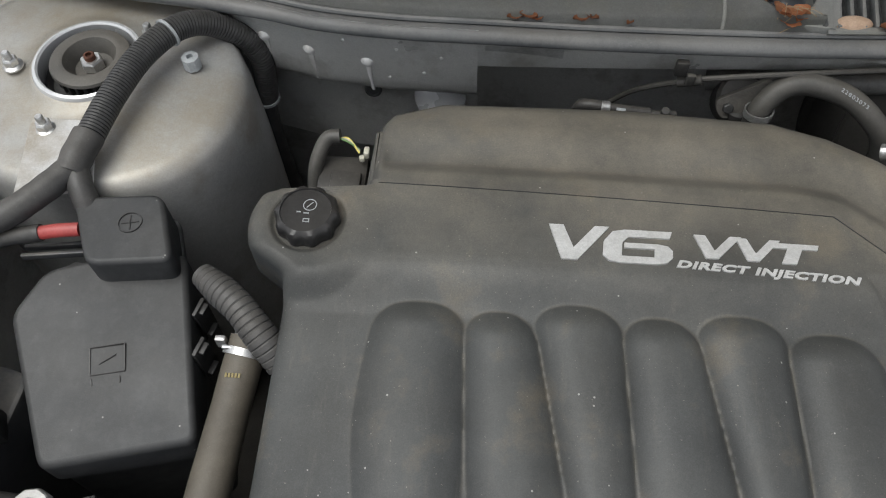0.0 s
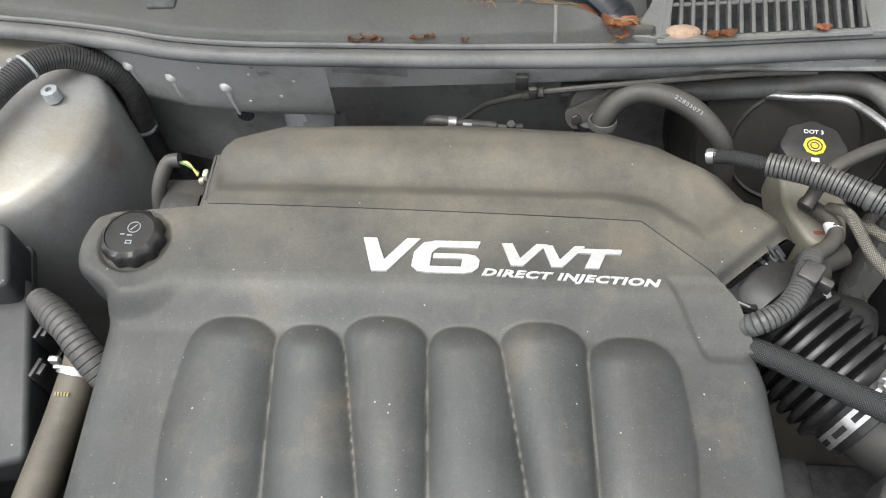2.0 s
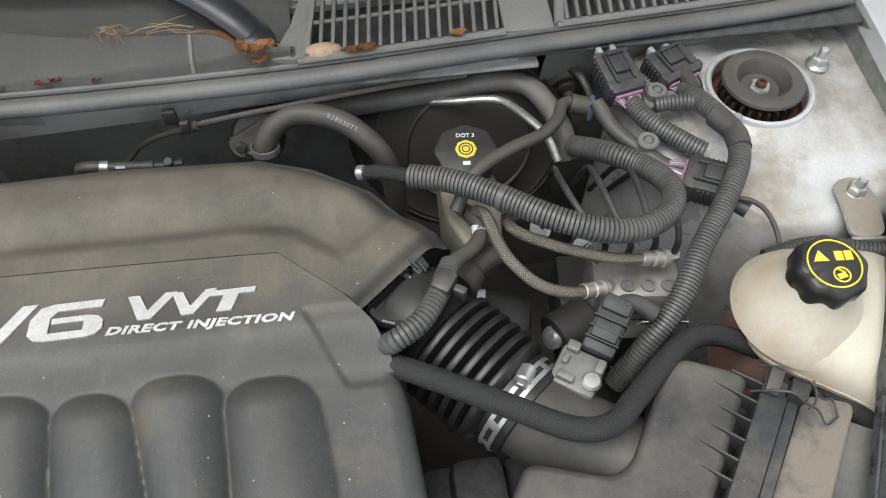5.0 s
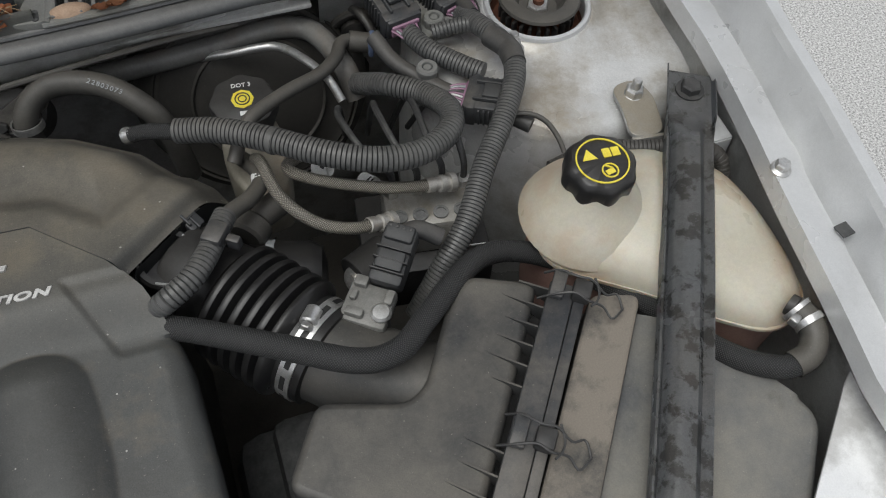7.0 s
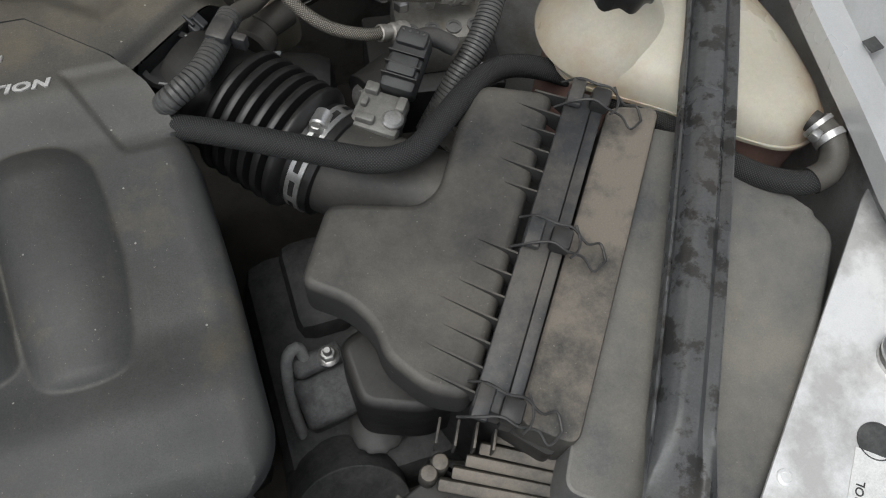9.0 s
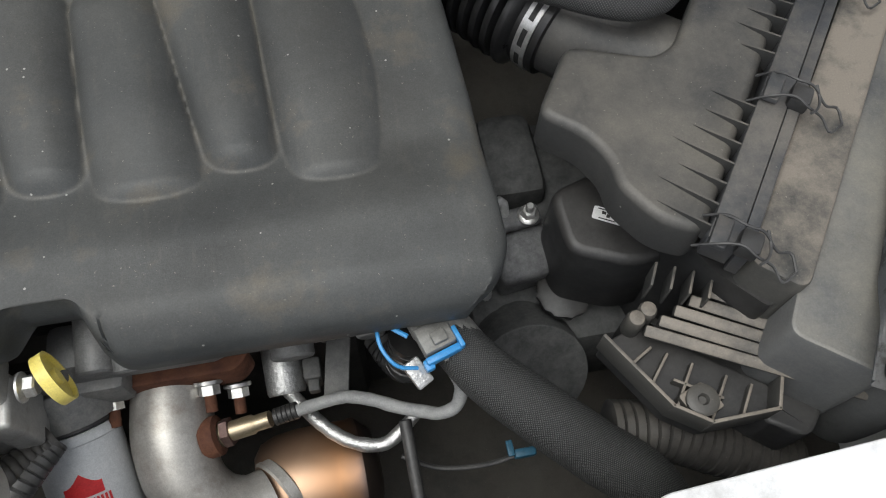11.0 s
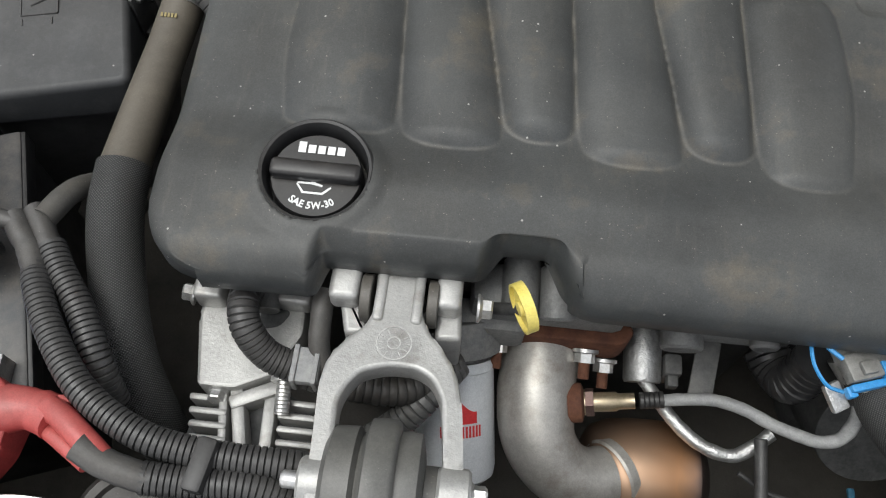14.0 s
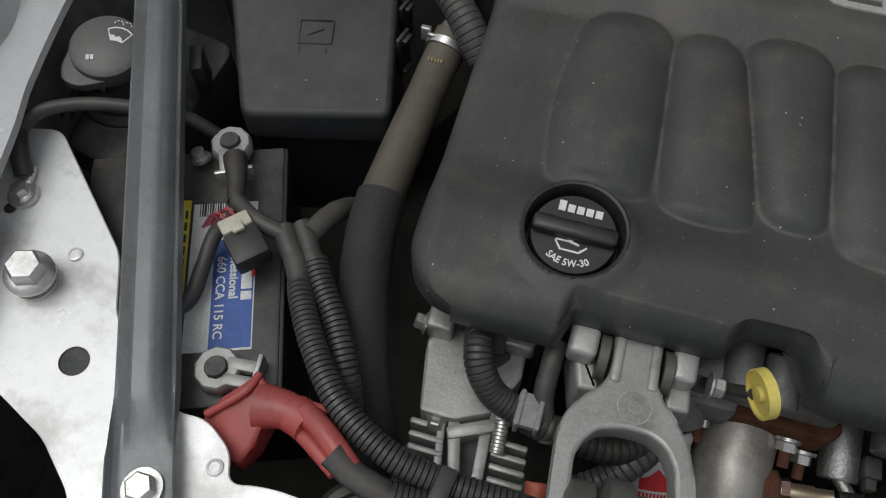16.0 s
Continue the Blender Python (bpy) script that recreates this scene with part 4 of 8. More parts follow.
part("symbol", moved(joined(lathe([(0.0062, 0.0), (0.0062, 0.0005), (0.0055, 0.0005), (0.0055, 0)], 20, Matrix.Translation((0.003, 0.006, 0.0187))), box((0.003, 0.006, 0.019), (0.008, 0.0008, 0.0004), 0, (0, 0, 50)), box((-0.006, -0.002, 0.019), (0.004, 0.001, 0.0006), 0), box((0.001, -0.003, 0.019), (0.005, 0.001, 0.0006), 0), box((0.002, -0.009, 0.019), (0.005, 0.0008, 0.0004), 0), box((0.002, -0.012, 0.019), (0.005, 0.0008, 0.0004), 0), box((-0.0005, -0.0105, 0.019), (0.0008, 0.004, 0.0004), 0), box((0.0045, -0.0105, 0.019), (0.0008, 0.004, 0.0004), 0)), m), GREY_PLASTIC, e, "pale moulded symbols")
e = thing("oil_filler_cap", (-0.246, -0.291, 0.87), "black oil filler cap with a white oil mark and SAE 5W-30", "filler cap")
m = pose(-0.246, -0.291, 0.877, 5.0, 0, 0)
part("disc", lathe([(0.034, -0.006), (0.034, 0.008), (0.0325, 0.0105), (0, 0.0105)], 56, m), CAP_BLACK, e)
part("handle", moved(box((0, 0.001, 0.014), (0.066, 0.014, 0.013), 0.004, seg=3), m), CAP_BLACK, e)
bm = joined(*[box((-0.0144 + 0.0072 * k, 0.001 if k == 0 else 0, 0), (0.0056, 0.0088 if k == 0 else 0.0066, 0.0006), 0) for k in range(5)])
part("mark", moved(bm, m @ Matrix.Translation((0.001, 0.0205, 0.0108))), WHITE, e, "white printed mark of short bars")
bm = text_bm("SAE 5W-30", 0.0078, 0.0002, 0, 0.0003)
for v in bm.verts:
    a = v.co.x / 0.030
    r = 0.027 - v.co.y
    v.co.x, v.co.y = r * math.sin(a), -r * math.cos(a)
part("grade", moved(bm, m @ Matrix.Translation((0, 0.002, 0.0108))), WHITE, e, "white printed oil grade")
part("oil_can_symbol", moved(letter([(-0.012, -0.009), (-0.007, -0.015), (0.006, -0.015), (0.012, -0.0095), (0.0125, -0.011), (0.007, -0.0165), (-0.008, -0.0165), (-0.013, -0.0095), (-0.012, -0.0075), (-0.003, -0.0075), (-0.003, -0.006), (0.001, -0.006), (0.001, -0.0075), (0.006, -0.009), (0.006, -0.0105), (-0.002, -0.009), (-0.010, -0.009)]), m @ Matrix.Translation((0, 0.001, 0.0093)) @ Matrix.Diagonal((1, 1, 0.8, 1))), WHITE, e, "white oil can symbol")


# ---- hoses, looms and pipes ----
def hose(name, pts, r, material, label, cat="hose", ribs=None, seg=16, step=0.006, group="", flat=1.0, rough=0.0, taper=None):
    return single(name, tube(pts, r, seg, step, ribs, flat, taper, rough), material, label, cat, group, angle=32 if ribs else 60)


def band(e, name, p, q, r, w, material, label=""):
    """A clamp or tie round a hose, at p, facing along q."""
    m = along(p, Vector(p) + Vector(q))
    return part(name, lathe([(r, -w / 2), (r + 0.0016, -w / 2), (r + 0.0016, w / 2), (r, w / 2)], 24, m), material, e, label)


# engine mass under the cover
e = thing("engine_block", (-0.07, -0.08, 0.41), "dark grimy engine block under the cover", "engine")
part("crankcase", box((-0.07, -0.08, 0.62), (0.50, 0.40, 0.42), 0.02), GRIME, e)
part("front_case", box((-0.07, -0.26, 0.58), (0.36, 0.09, 0.30), 0.02), GRIME, e)
part("cylinder_head", box((-0.05, 0.10, 0.72), (0.44, 0.18, 0.22), 0.02), GRIME, e)

CREAM = mat("cream_plastic", (0.5, 0.48, 0.38), (0.58, 0.55, 0.45), 0.5, bump=0.03)
# left side -------------------------------------------------------------
e = thing("fuse_box", (-0.53, -0.12, 0.68), "black plastic underbonnet fuse box with a scratched lid", "fuse box")
LID = [(-0.630, -0.097), (-0.608, -0.050), (-0.570, -0.036), (-0.477, -0.022), (-0.430, -0.200), (-0.566, -0.233)]
lid = prism(rounded(LID, 0.012), 0.797, 0.860, 0.006, 3)
for v in lid.verts:
    if v.co.z > 0.83:
        v.co.z -= 0.17 * max(0.0, -0.06 - v.co.y)
part("lid", lid, FUSE, e, "scratched lid")
cx, cy = sum(p[0] for p in LID) / 6, sum(p[1] for p in LID) / 6
part("body", prism(rounded([(cx + (x - cx) * 0.95, cy + (y - cy) * 0.95) for x, y in LID], 0.012), 0.66, 0.801, 0.0), BLACK, e)
part("terminal_cover", prism(rounded([(-0.590, 0.014), (-0.503, 0.024), (-0.474, -0.050), (-0.555, -0.060)], 0.014), 0.842, 0.8915, 0.005, 3), FUSE, e, "hinged positive terminal cover")
part("cover_lip", prism(rounded([(-0.592, 0.016), (-0.501, 0.026), (-0.471, -0.053), (-0.558, -0.063)], 0.010), 0.838, 0.846, 0.002), FUSE, e)
m = Matrix.Translation((-0.525, -0.012, 0.892))
part("plus_mark", joined(lathe([(0.0115, -0.002), (0.0115, 0.0008), (0.0105, 0.0008), (0.0105, -0.002)], 28, m), box((-0.525, -0.012, 0.8915), (0.016, 0.0012, 0.002), 0, (0, 0, 12)), box((-0.525, -0.012, 0.8915), (0.0012, 0.016, 0.002), 0, (0, 0, 12))), BLACK, e, "moulded plus sign")
for a, b in (((-0.545, -0.124), (-0.514, -0.117)), ((-0.514, -0.117), (-0.508, -0.142)), ((-0.508, -0.142), (-0.539, -0.149)), ((-0.539, -0.149), (-0.545, -0.124)), ((-0.533, -0.138), (-0.520, -0.128)), ((-0.537, -0.152), (-0.535, -0.158)), ((-0.512, -0.147), (-0.510, -0.153))):
    part("moulded_line", rod((*a, 0.860 + 0.17 * (a[1] + 0.06)), (*b, 0.860 + 0.17 * (b[1] + 0.06)), 0.0009, 6, 0.0002), BLACK, e)
for y in (-0.075, -0.115):
    x = -0.452 + (-0.09 - y) * 0.25
    part("clip", joined(box((x, y, 0.825), (0.004, 0.020, 0.05), 0.001, (0, 0, -14)), box((x + 0.004, y, 0.845), (0.006, 0.012, 0.004), 0.001, (0, 0, -14)), box((x + 0.004, y - 0.003, 0.808), (0.006, 0.014, 0.004), 0.001, (0, 0, -14))), BLACK, e)
for y in (-0.13, -0.19):
    part("hinge", box((-0.60 + (-0.13 - y) * -0.42, y - 0.002, 0.825), (0.012, 0.03, 0.04), 0.002, (0, 0, 24)), BLACK, e)
part("stay", box((-0.60, -0.035, 0.862), (0.07, 0.004, 0.008), 0.001, (0, 0, 8)), BLACK_DUSTY, e)
part("stay", box((-0.60, -0.022, 0.858), (0.075, 0.004, 0.008), 0.001, (0, 0, 8)), BLACK_DUSTY, e)

for o in e.children:
    o.matrix_basis = Matrix.Translation((0, 0.013, 0))

e = thing("power_cable", (-0.6, -0.01, 0.87), "taped black cable with a red sleeve into the fuse box", "cable")
part("tape_wrap", tube([(-0.70, -0.03, 0.86), (-0.655, -0.017, 0.876), (-0.612, -0.010, 0.882)], 0.0085, 12, 0.003, rough=0.06), TAPE, e)
part("red_sleeve", tube([(-0.613, -0.0105, 0.882), (-0.596, -0.008, 0.884), (-0.575, -0.005, 0.884)], 0.0068, 12, 0.003), RED, e, "red heat-shrink sleeve")

e = thing("wiring_harness", (-0.58, 0.1, 0.89), "thick black ribbed loom wrapped in tape over the strut tower", "wiring loom")
part("conduit", tube([(-0.590, 0.075, 0.904), (-0.577, 0.138, 0.912), (-0.560, 0.194, 0.916), (-0.535, 0.238, 0.914), (-0.508, 0.262, 0.900), (-0.478, 0.274, 0.868), (-0.466, 0.275, 0.83), (-0.472, 0.272, 0.77)], 0.0128, 18, ribs=(0.0036, 0.0013)), CONDUIT_DARK, e, angle=32)
part("tail", tube([(-0.472, 0.272, 0.775), (-0.475, 0.272, 0.70), (-0.47, 0.28, 0.55)], 0.011, 14, 0.01), TAPE, e)
part("tape_joint", tube([(-0.595, 0.048, 0.900), (-0.592, 0.068, 0.905), (-0.587, 0.09, 0.908)], 0.0158, 16, 0.003, rough=0.08), TAPE, e)
part("branch", tube([(-0.59, 0.062, 0.902), (-0.616, 0.022, 0.902), (-0.645, -0.005, 0.898), (-0.70, -0.03, 0.885)], 0.0135, 16, 0.004, rough=0.06), TAPE, e)
part("branch", tube([(-0.592, 0.055, 0.90), (-0.583, 0.035, 0.893), (-0.572, 0.015, 0.875)], 0.0125, 16, 0.004, rough=0.06), TAPE, e)
band(e, "cable_tie", (-0.542, 0.229, 0.915), (0.5, 0.8, 0), 0.0145, 0.003, GREY_PLASTIC)
band(e, "cable_tie", (-0.472, 0.272, 0.772), (0, 0, 1), 0.0145, 0.004, GREY_PLASTIC)
e = thing("harness_clip", (-0.519, 0.212, 0.885), "grey plastic loom clip on the strut tower", "clip")
part("clip_body", lathe([(0.010, 0), (0.0095, 0.014), (0.004, 0.015), (0.004, 0.01), (0, 0.01)], 8, Matrix.Translation((-0.519, 0.212, 0.884))), GREY_PLASTIC, e)
single("tower_shield", prism(rounded([(-0.668, 0.125), (-0.60, 0.125), (-0.575, 0.04), (-0.65, 0.02)], 0.01), 0.886, 0.8885, 0.0008), SILVER, "flat grey bracket bolted to the strut tower", "bracket")
for p in ((-0.716, 0.198), (-0.648, 0.112), (-0.575, 0.250)):
    bolt((*p, 0.886), size=0.0145, label="zinc flanged nut with a stud on the strut tower", group="strut tower nuts", stud=STEEL, name="flange_nut")
for p in ((0.734, 0.238), (0.601, 0.155), (0.696, 0.056)):
    bolt((*p, 0.868), size=0.017, label="zinc flanged nut with a stud on the strut tower", group="strut tower nuts", stud=STEEL, name="flange_nut")

# dimples of the bulkhead panel
for x, z in ((-0.456, 0.872), (-0.402, 0.867), (-0.335, 0.862)):
    y = fire_fn((x + 0.49) / 0.28, (0.920 - z) / 0.255)[1]
    part("dimple", joined(tube([(x, y + 0.0025, z), (x, y + 0.003, z - 0.02), (x + 0.002, y + 0.0045, z - 0.05)], 0.0066, 14, 0.004, flat=0.5, taper=(1.0, 0.8, 0.5)), lathe([(0.0084, -0.003), (0.0072, -0.0002), (0.005, 0.0016), (0.0025, 0.0024), (0, 0.0026)], 24, along((x, y, z), (x, y - 1, z + 0.5)))), SILVER, bpy.data.objects["firewall"], "raised bright dimple")
m = along((-0.340, fire_fn(0.53, 0.55)[1] - 0.002, 0.779), (-0.340, 0.0, 0.80))
# dark disc on the closed panel gives the hole its shade
part("slot", lathe([(0.011, 0), (0.0105, 0.002), (0.008, 0.002), (0.0075, 0.0005), (0, 0.0005)], 24, m), HOLE, bpy.data.objects["firewall"], "dark disc for the shade in an oval hole")
part("boss", lathe([(0.032, -0.004), (0.024, 0.001), (0.013, 0.0045), (0, 0.0055)], 32, along((-0.256, 0.279, 0.781), (-0.256, 0.05, 0.90))), SILVER_CLEAN, bpy.data.objects["firewall"], "bright domed boss")
for x, z in ((-0.30, 0.885), (-0.31, 0.84), (-0.27, 0.85), (-0.36, 0.89), (-0.25, 0.875), (-0.225, 0.80)):
    y = fire_fn((x + 0.49) / 0.28, (0.920 - z) / 0.255)[1]
    part("rivet", lathe([(0.0024, 0), (0.002, 0.0008), (0, 0.001)], 10, along((x, y - 0.001, z), (x, y - 1, z + 0.1))), SILVER_DULL, bpy.data.objects["firewall"])
part("worn_label", sheet(lambda u, v: (-0.202 + 0.085 * u, 0.2455 + 0.004 * v + 0.0015, 0.900 - 0.018 * v), 2, 2, 0.0006), SILVER_DULL, bpy.data.objects["firewall_flange"], "worn illegible sticker")

# injector lead and rear-left details
e = thing("injector_lead", (-0.33, 0.09, 0.86), "black taped lead with yellow wires at the engine", "wiring loom")
part("sleeve", tube([(-0.365, 0.062, 0.84), (-0.363, 0.085, 0.880), (-0.352, 0.105, 0.902), (-0.338, 0.108, 0.905)], 0.0075, 12, 0.004), RUBBER_DUSTY, e)
for k in range(3):
    part("wire", tube([(-0.342, 0.106, 0.905 - 0.002 * k), (-0.330, 0.102 + 0.002 * k, 0.904), (-0.318, 0.098 - 0.002 * k, 0.897)], 0.0011, 6, 0.003), (mat("green_wire", (0.10, 0.20, 0.06), (0.14, 0.26, 0.08), 0.5, bump=0), CREAM, YELLOW)[k], e)
part("plug", joined(box((-0.3115, 0.098, 0.893), (0.006, 0.010, 0.010), 0.002), box((-0.316, 0.093, 0.890), (0.006, 0.006, 0.007), 0.002)), CREAM, e, "cream plug")
single("ignition_coil", joined(box((-0.335, 0.075, 0.855), (0.05, 0.06, 0.05), 0.006), box((-0.33, 0.065, 0.882), (0.03, 0.03, 0.008), 0.002)), RUBBER, "dark ignition coil behind the filler neck", "coil")

e = thing("radiator_hose", (-0.4, -0.25, 0.8), "brown-black radiator hose in a braided sleeve, held by a spring clamp", "hose")
part("outlet", tube([(-0.392, -0.078, 0.853), (-0.396, -0.088, 0.851), (-0.400, -0.100, 0.848)], 0.017, 18, 0.005), ALLOY, e, "cast alloy water outlet")
part("hose", tube([(-0.398, -0.092, 0.852), (-0.404, -0.125, 0.842), (-0.408, -0.20, 0.838), (-0.410, -0.285, 0.838)], 0.0185, 20, 0.006, taper=(1, 0.95, 1.02, 1.05)), HOSE_BROWN, e)
part("sleeve", tube([(-0.410, -0.272, 0.838), (-0.408, -0.31, 0.832), (-0.400, -0.355, 0.815), (-0.384, -0.41, 0.79), (-0.365, -0.45, 0.74), (-0.35, -0.48, 0.64)], 0.0215, 24, 0.005), BRAID_FINE, e, "woven black sleeve")
q = (-0.02, -0.12, -0.04)
band(e, "clamp", (-0.4015, -0.105, 0.847), q, 0.0188, 0.007, STEEL, "spring clamp")
part("clamp_ear", box((-0.423, -0.098, 0.855), (0.010, 0.006, 0.016), 0.0015), STEEL, e)
part("clamp_ear", box((-0.414, -0.107, 0.863), (0.010, 0.004, 0.005), 0.0015), STEEL, e)
for k in range(5):
    part("print_bar", box((-0.4105 + 0.003 * k, -0.132, 0.8600), (0.002, 0.004, 0.0006), 0.0002, (14, 0, 0)), mat("faded_yellow", (0.24, 0.19, 0.08), (0.3, 0.24, 0.1), 0.6, bump=0) if k == 0 else bpy.data.materials["faded_yellow"], e)
hose("vent_hose", [(-0.446, -0.046, 0.884), (-0.430, -0.058, 0.886), (-0.405, -0.077, 0.886), (-0.382, -0.100, 0.876), (-0.362, -0.118, 0.858)], 0.0140, TAPE, "taped black breather hose with a closed rounded end", ribs=(0.0065, 0.0009), taper=(0.75, 1.05, 1, 1.05, 1))

# battery --------------------------------------------------------------
A, B = Vector((-0.519, -0.233, 0)), Vector((-0.433, -0.462, 0))
D = (B - A).normalized()
Wd = Vector((-D.y, D.x, 0)) * -1
ang = math.degrees(math.atan2(D.y, D.x))
BM = Matrix.Translation((A.x, A.y, 0.815)) @ Matrix.Rotation(math.radians(ang), 4, "Z")   # x along the battery, y to its right side
e = thing("battery", ((A.x + B.x) / 2 - 0.08, (A.y + B.y) / 2 - 0.03, 0.63), "black car battery with blue and white label, dusty top", "battery")
part("case", moved(box((0.122, -0.0875, -0.10), (0.240, 0.170, 0.17), 0.004), BM), BLACK, e)
part("top", moved(box((0.122, -0.0875, -0.010), (0.244, 0.175, 0.020), 0.003), BM), BLACK_DUSTY, e)
part("rim", moved(box((0.122, -0.004, -0.012), (0.244, 0.014, 0.02), 0.002), BM), BLACK, e)
part("white_label", moved(box((0.128, -0.050, 0.0004), (0.140, 0.056, 0.0008), 0), BM), WHITE, e, "white label")
part("blue_label", moved(box((0.146, -0.040, 0.0009), (0.100, 0.034, 0.0008), 0), BM), BLUE, e, "blue label")
part("warning_label", moved(box((0.118, -0.0905, 0.0004), (0.13, 0.020, 0.0008), 0), BM), YELLOW_INK, e, "yellow warning strip")
for k in range(16):
    part("barcode_bar", moved(box((0.064 + 0.0, -0.072 + k * 0.0022, 0.0011), (0.014, 0.0007 + 0.0006 * (k % 3), 0.0004), 0), BM), BLACK, e)
part("warning_panel", moved(box((0.122, -0.0925, 0.0009), (0.108, 0.009, 0.0006), 0), BM), WHITE, e)
for k in range(24):
    part("print_bar", moved(box((0.073 + 0.0042 * k, -0.0925 + 0.0015 * (k % 2), 0.0014), (0.0012, 0.0062 - 0.001 * (k % 3), 0.0004), 0), BM), BLACK, e)
for k in range(9):
    part("print_bar", moved(box((0.068 + 0.012 * k, -0.0838, 0.0010), (0.008, 0.0022, 0.0004), 0), BM), BLACK, e)
TXT = lambda x, y: BM @ Matrix.Translation((x, y, 0.0014))
part("wording", moved(text_bm("660 CCA 115 RC", 0.0105, 0.0002, 0, 0.0002), TXT(0.150, -0.0505)), WHITE, e, "white wording")
part("wording", moved(text_bm("Professional", 0.0105, 0.0003, 0, 0.0002), TXT(0.127, -0.0395)), WHITE, e, "white wording")
for k, (x, w) in enumerate(((0.112, 0.02), (0.135, 0.018), (0.150, 0.008))):
    part("brand_bar", moved(box((x, -0.0285, 0.0014), (w, 0.009, 0.0004), 0.0002), BM), WHITE, e)
part("brand_stripe", moved(box((0.118, -0.0232, 0.0014), (0.03, 0.003, 0.0004), 0), BM), RED_INK, e)
for k, w in enumerate((0.09, 0.075)):
    part("print_bar", moved(box((0.148, -0.0600 - 0.004 * k, 0.0014), (w, 0.0014, 0.0004), 0), BM), WHITE, e)
part("seam", moved(box((0.03, -0.105, 0.0005), (0.05, 0.0012, 0.001), 0), BM), HOLE, e)


def clamp(p, yaw, name, label):
    m = pose(*p, 0, 0, yaw)
    e = thing(name, p, label, "battery clamp", "battery clamps")
    part("post", lathe([(0.0095, -0.02), (0.0088, 0.010), (0.008, 0.0115), (0, 0.0115)], 20, m), DARK_STEEL, e)
    ring = lathe([(0.0095, -0.008), (0.0175, -0.008), (0.019, -0.002), (0.018, 0.006), (0.0165, 0.0075), (0.0095, 0.0075)], 10, m)
    part("clamp_ring", ring, ALLOY, e)
    part("jaw", moved(joined(box((0.019, 0.006, 0), (0.026, 0.010, 0.016), 0.002), box((0.019, -0.007, 0), (0.026, 0.010, 0.016), 0.002)), m), ALLOY, e)
    part("jaw_plate", moved(box((0.031, 0, -0.002), (0.004, 0.034, 0.02), 0.001), m), STEEL, e)
    return e


e = clamp((-0.5600, -0.2530, 0.826), ang + 8, "battery_clamp", "cast metal battery clamp on the negative post")
part("clamp_nut", lathe([(0, 0), (0.009, 0), (0.009, 0.003), (0.006, 0.003), (0.006, 0.011), (0, 0.012)], 12, along((-0.582, -0.272, 0.822), (-0.588, -0.268, 0.84))), STEEL, e)
part("lug", tube([(-0.549, -0.268, 0.832), (-0.535, -0.292, 0.84), (-0.523, -0.318, 0.846)], 0.010, 12, 0.004, taper=(1.1, 0.9, 0.75)), RUBBER, e, "black crimped lug")
e = clamp((-0.483, -0.4535, 0.828), ang + 75, "battery_clamp", "cast metal battery clamp on the positive post")
e = thing("terminal_boot", (-0.455, -0.475, 0.83), "faded red rubber boot open over the positive battery terminal", "terminal boot")
BOOT = [(-0.446, -0.450), (-0.428, -0.464), (-0.432, -0.500), (-0.440, -0.516), (-0.452, -0.512), (-0.480, -0.494), (-0.468, -0.478)]
hood = prism(rounded(BOOT, 0.004), 0.806, 0.846, 0.004, 3)
for v in hood.verts:
    if v.co.z > 0.83:
        v.co.z -= 0.42 * max(0.0, -0.472 - v.co.y) + 0.006 * smooth(-0.455, -0.478, v.co.x)
part("hood", hood, RED, e)
part("fold", tube([(-0.446, -0.452, 0.845), (-0.450, -0.468, 0.848), (-0.474, -0.490, 0.838)], 0.0032, 10, 0.004), RED, e)
part("throat", tube([(-0.440, -0.472, 0.834), (-0.422, -0.470, 0.836), (-0.408, -0.472, 0.838)], 0.0165, 18, 0.004, taper=(1.1, 0.92, 0.80)), RED, e)
part("collar", tube([(-0.412, -0.471, 0.838), (-0.402, -0.474, 0.839), (-0.396, -0.477, 0.840)], 0.0150, 18, 0.003), RED, e)
e = thing("positive_cable", (-0.4, -0.48, 0.84), "red battery cable turning into black conduit", "cable")
part("cable", tube([(-0.402, -0.470, 0.846), (-0.388, -0.477, 0.850), (-0.372, -0.488, 0.852), (-0.356, -0.500, 0.850)], 0.0088, 14, 0.004), RED, e, "red insulated cable")
part("cable", tube([(-0.404, -0.482, 0.838), (-0.388, -0.491, 0.842), (-0.366, -0.504, 0.844)], 0.0062, 12, 0.004), RED, e)
part("tail", tube([(-0.404, -0.464, 0.842), (-0.394, -0.463, 0.845), (-0.383, -0.464, 0.845)], 0.0035, 8, 0.004, taper=(1, 0.9, 0.5)), RED, e, "loose red strap end")
part("wrap", tube([(-0.372, -0.494, 0.854), (-0.352, -0.503, 0.848), (-0.325, -0.509, 0.842)], 0.0102, 14, 0.004, rough=0.05), TAPE, e, "black tape wrap")
part("conduit", tube([(-0.330, -0.508, 0.842), (-0.295, -0.507, 0.836), (-0.25, -0.506, 0.83), (-0.20, -0.52, 0.80)], 0.0095, 14, ribs=(0.0042, 0.0016)), CONDUIT_DARK, e, angle=32)

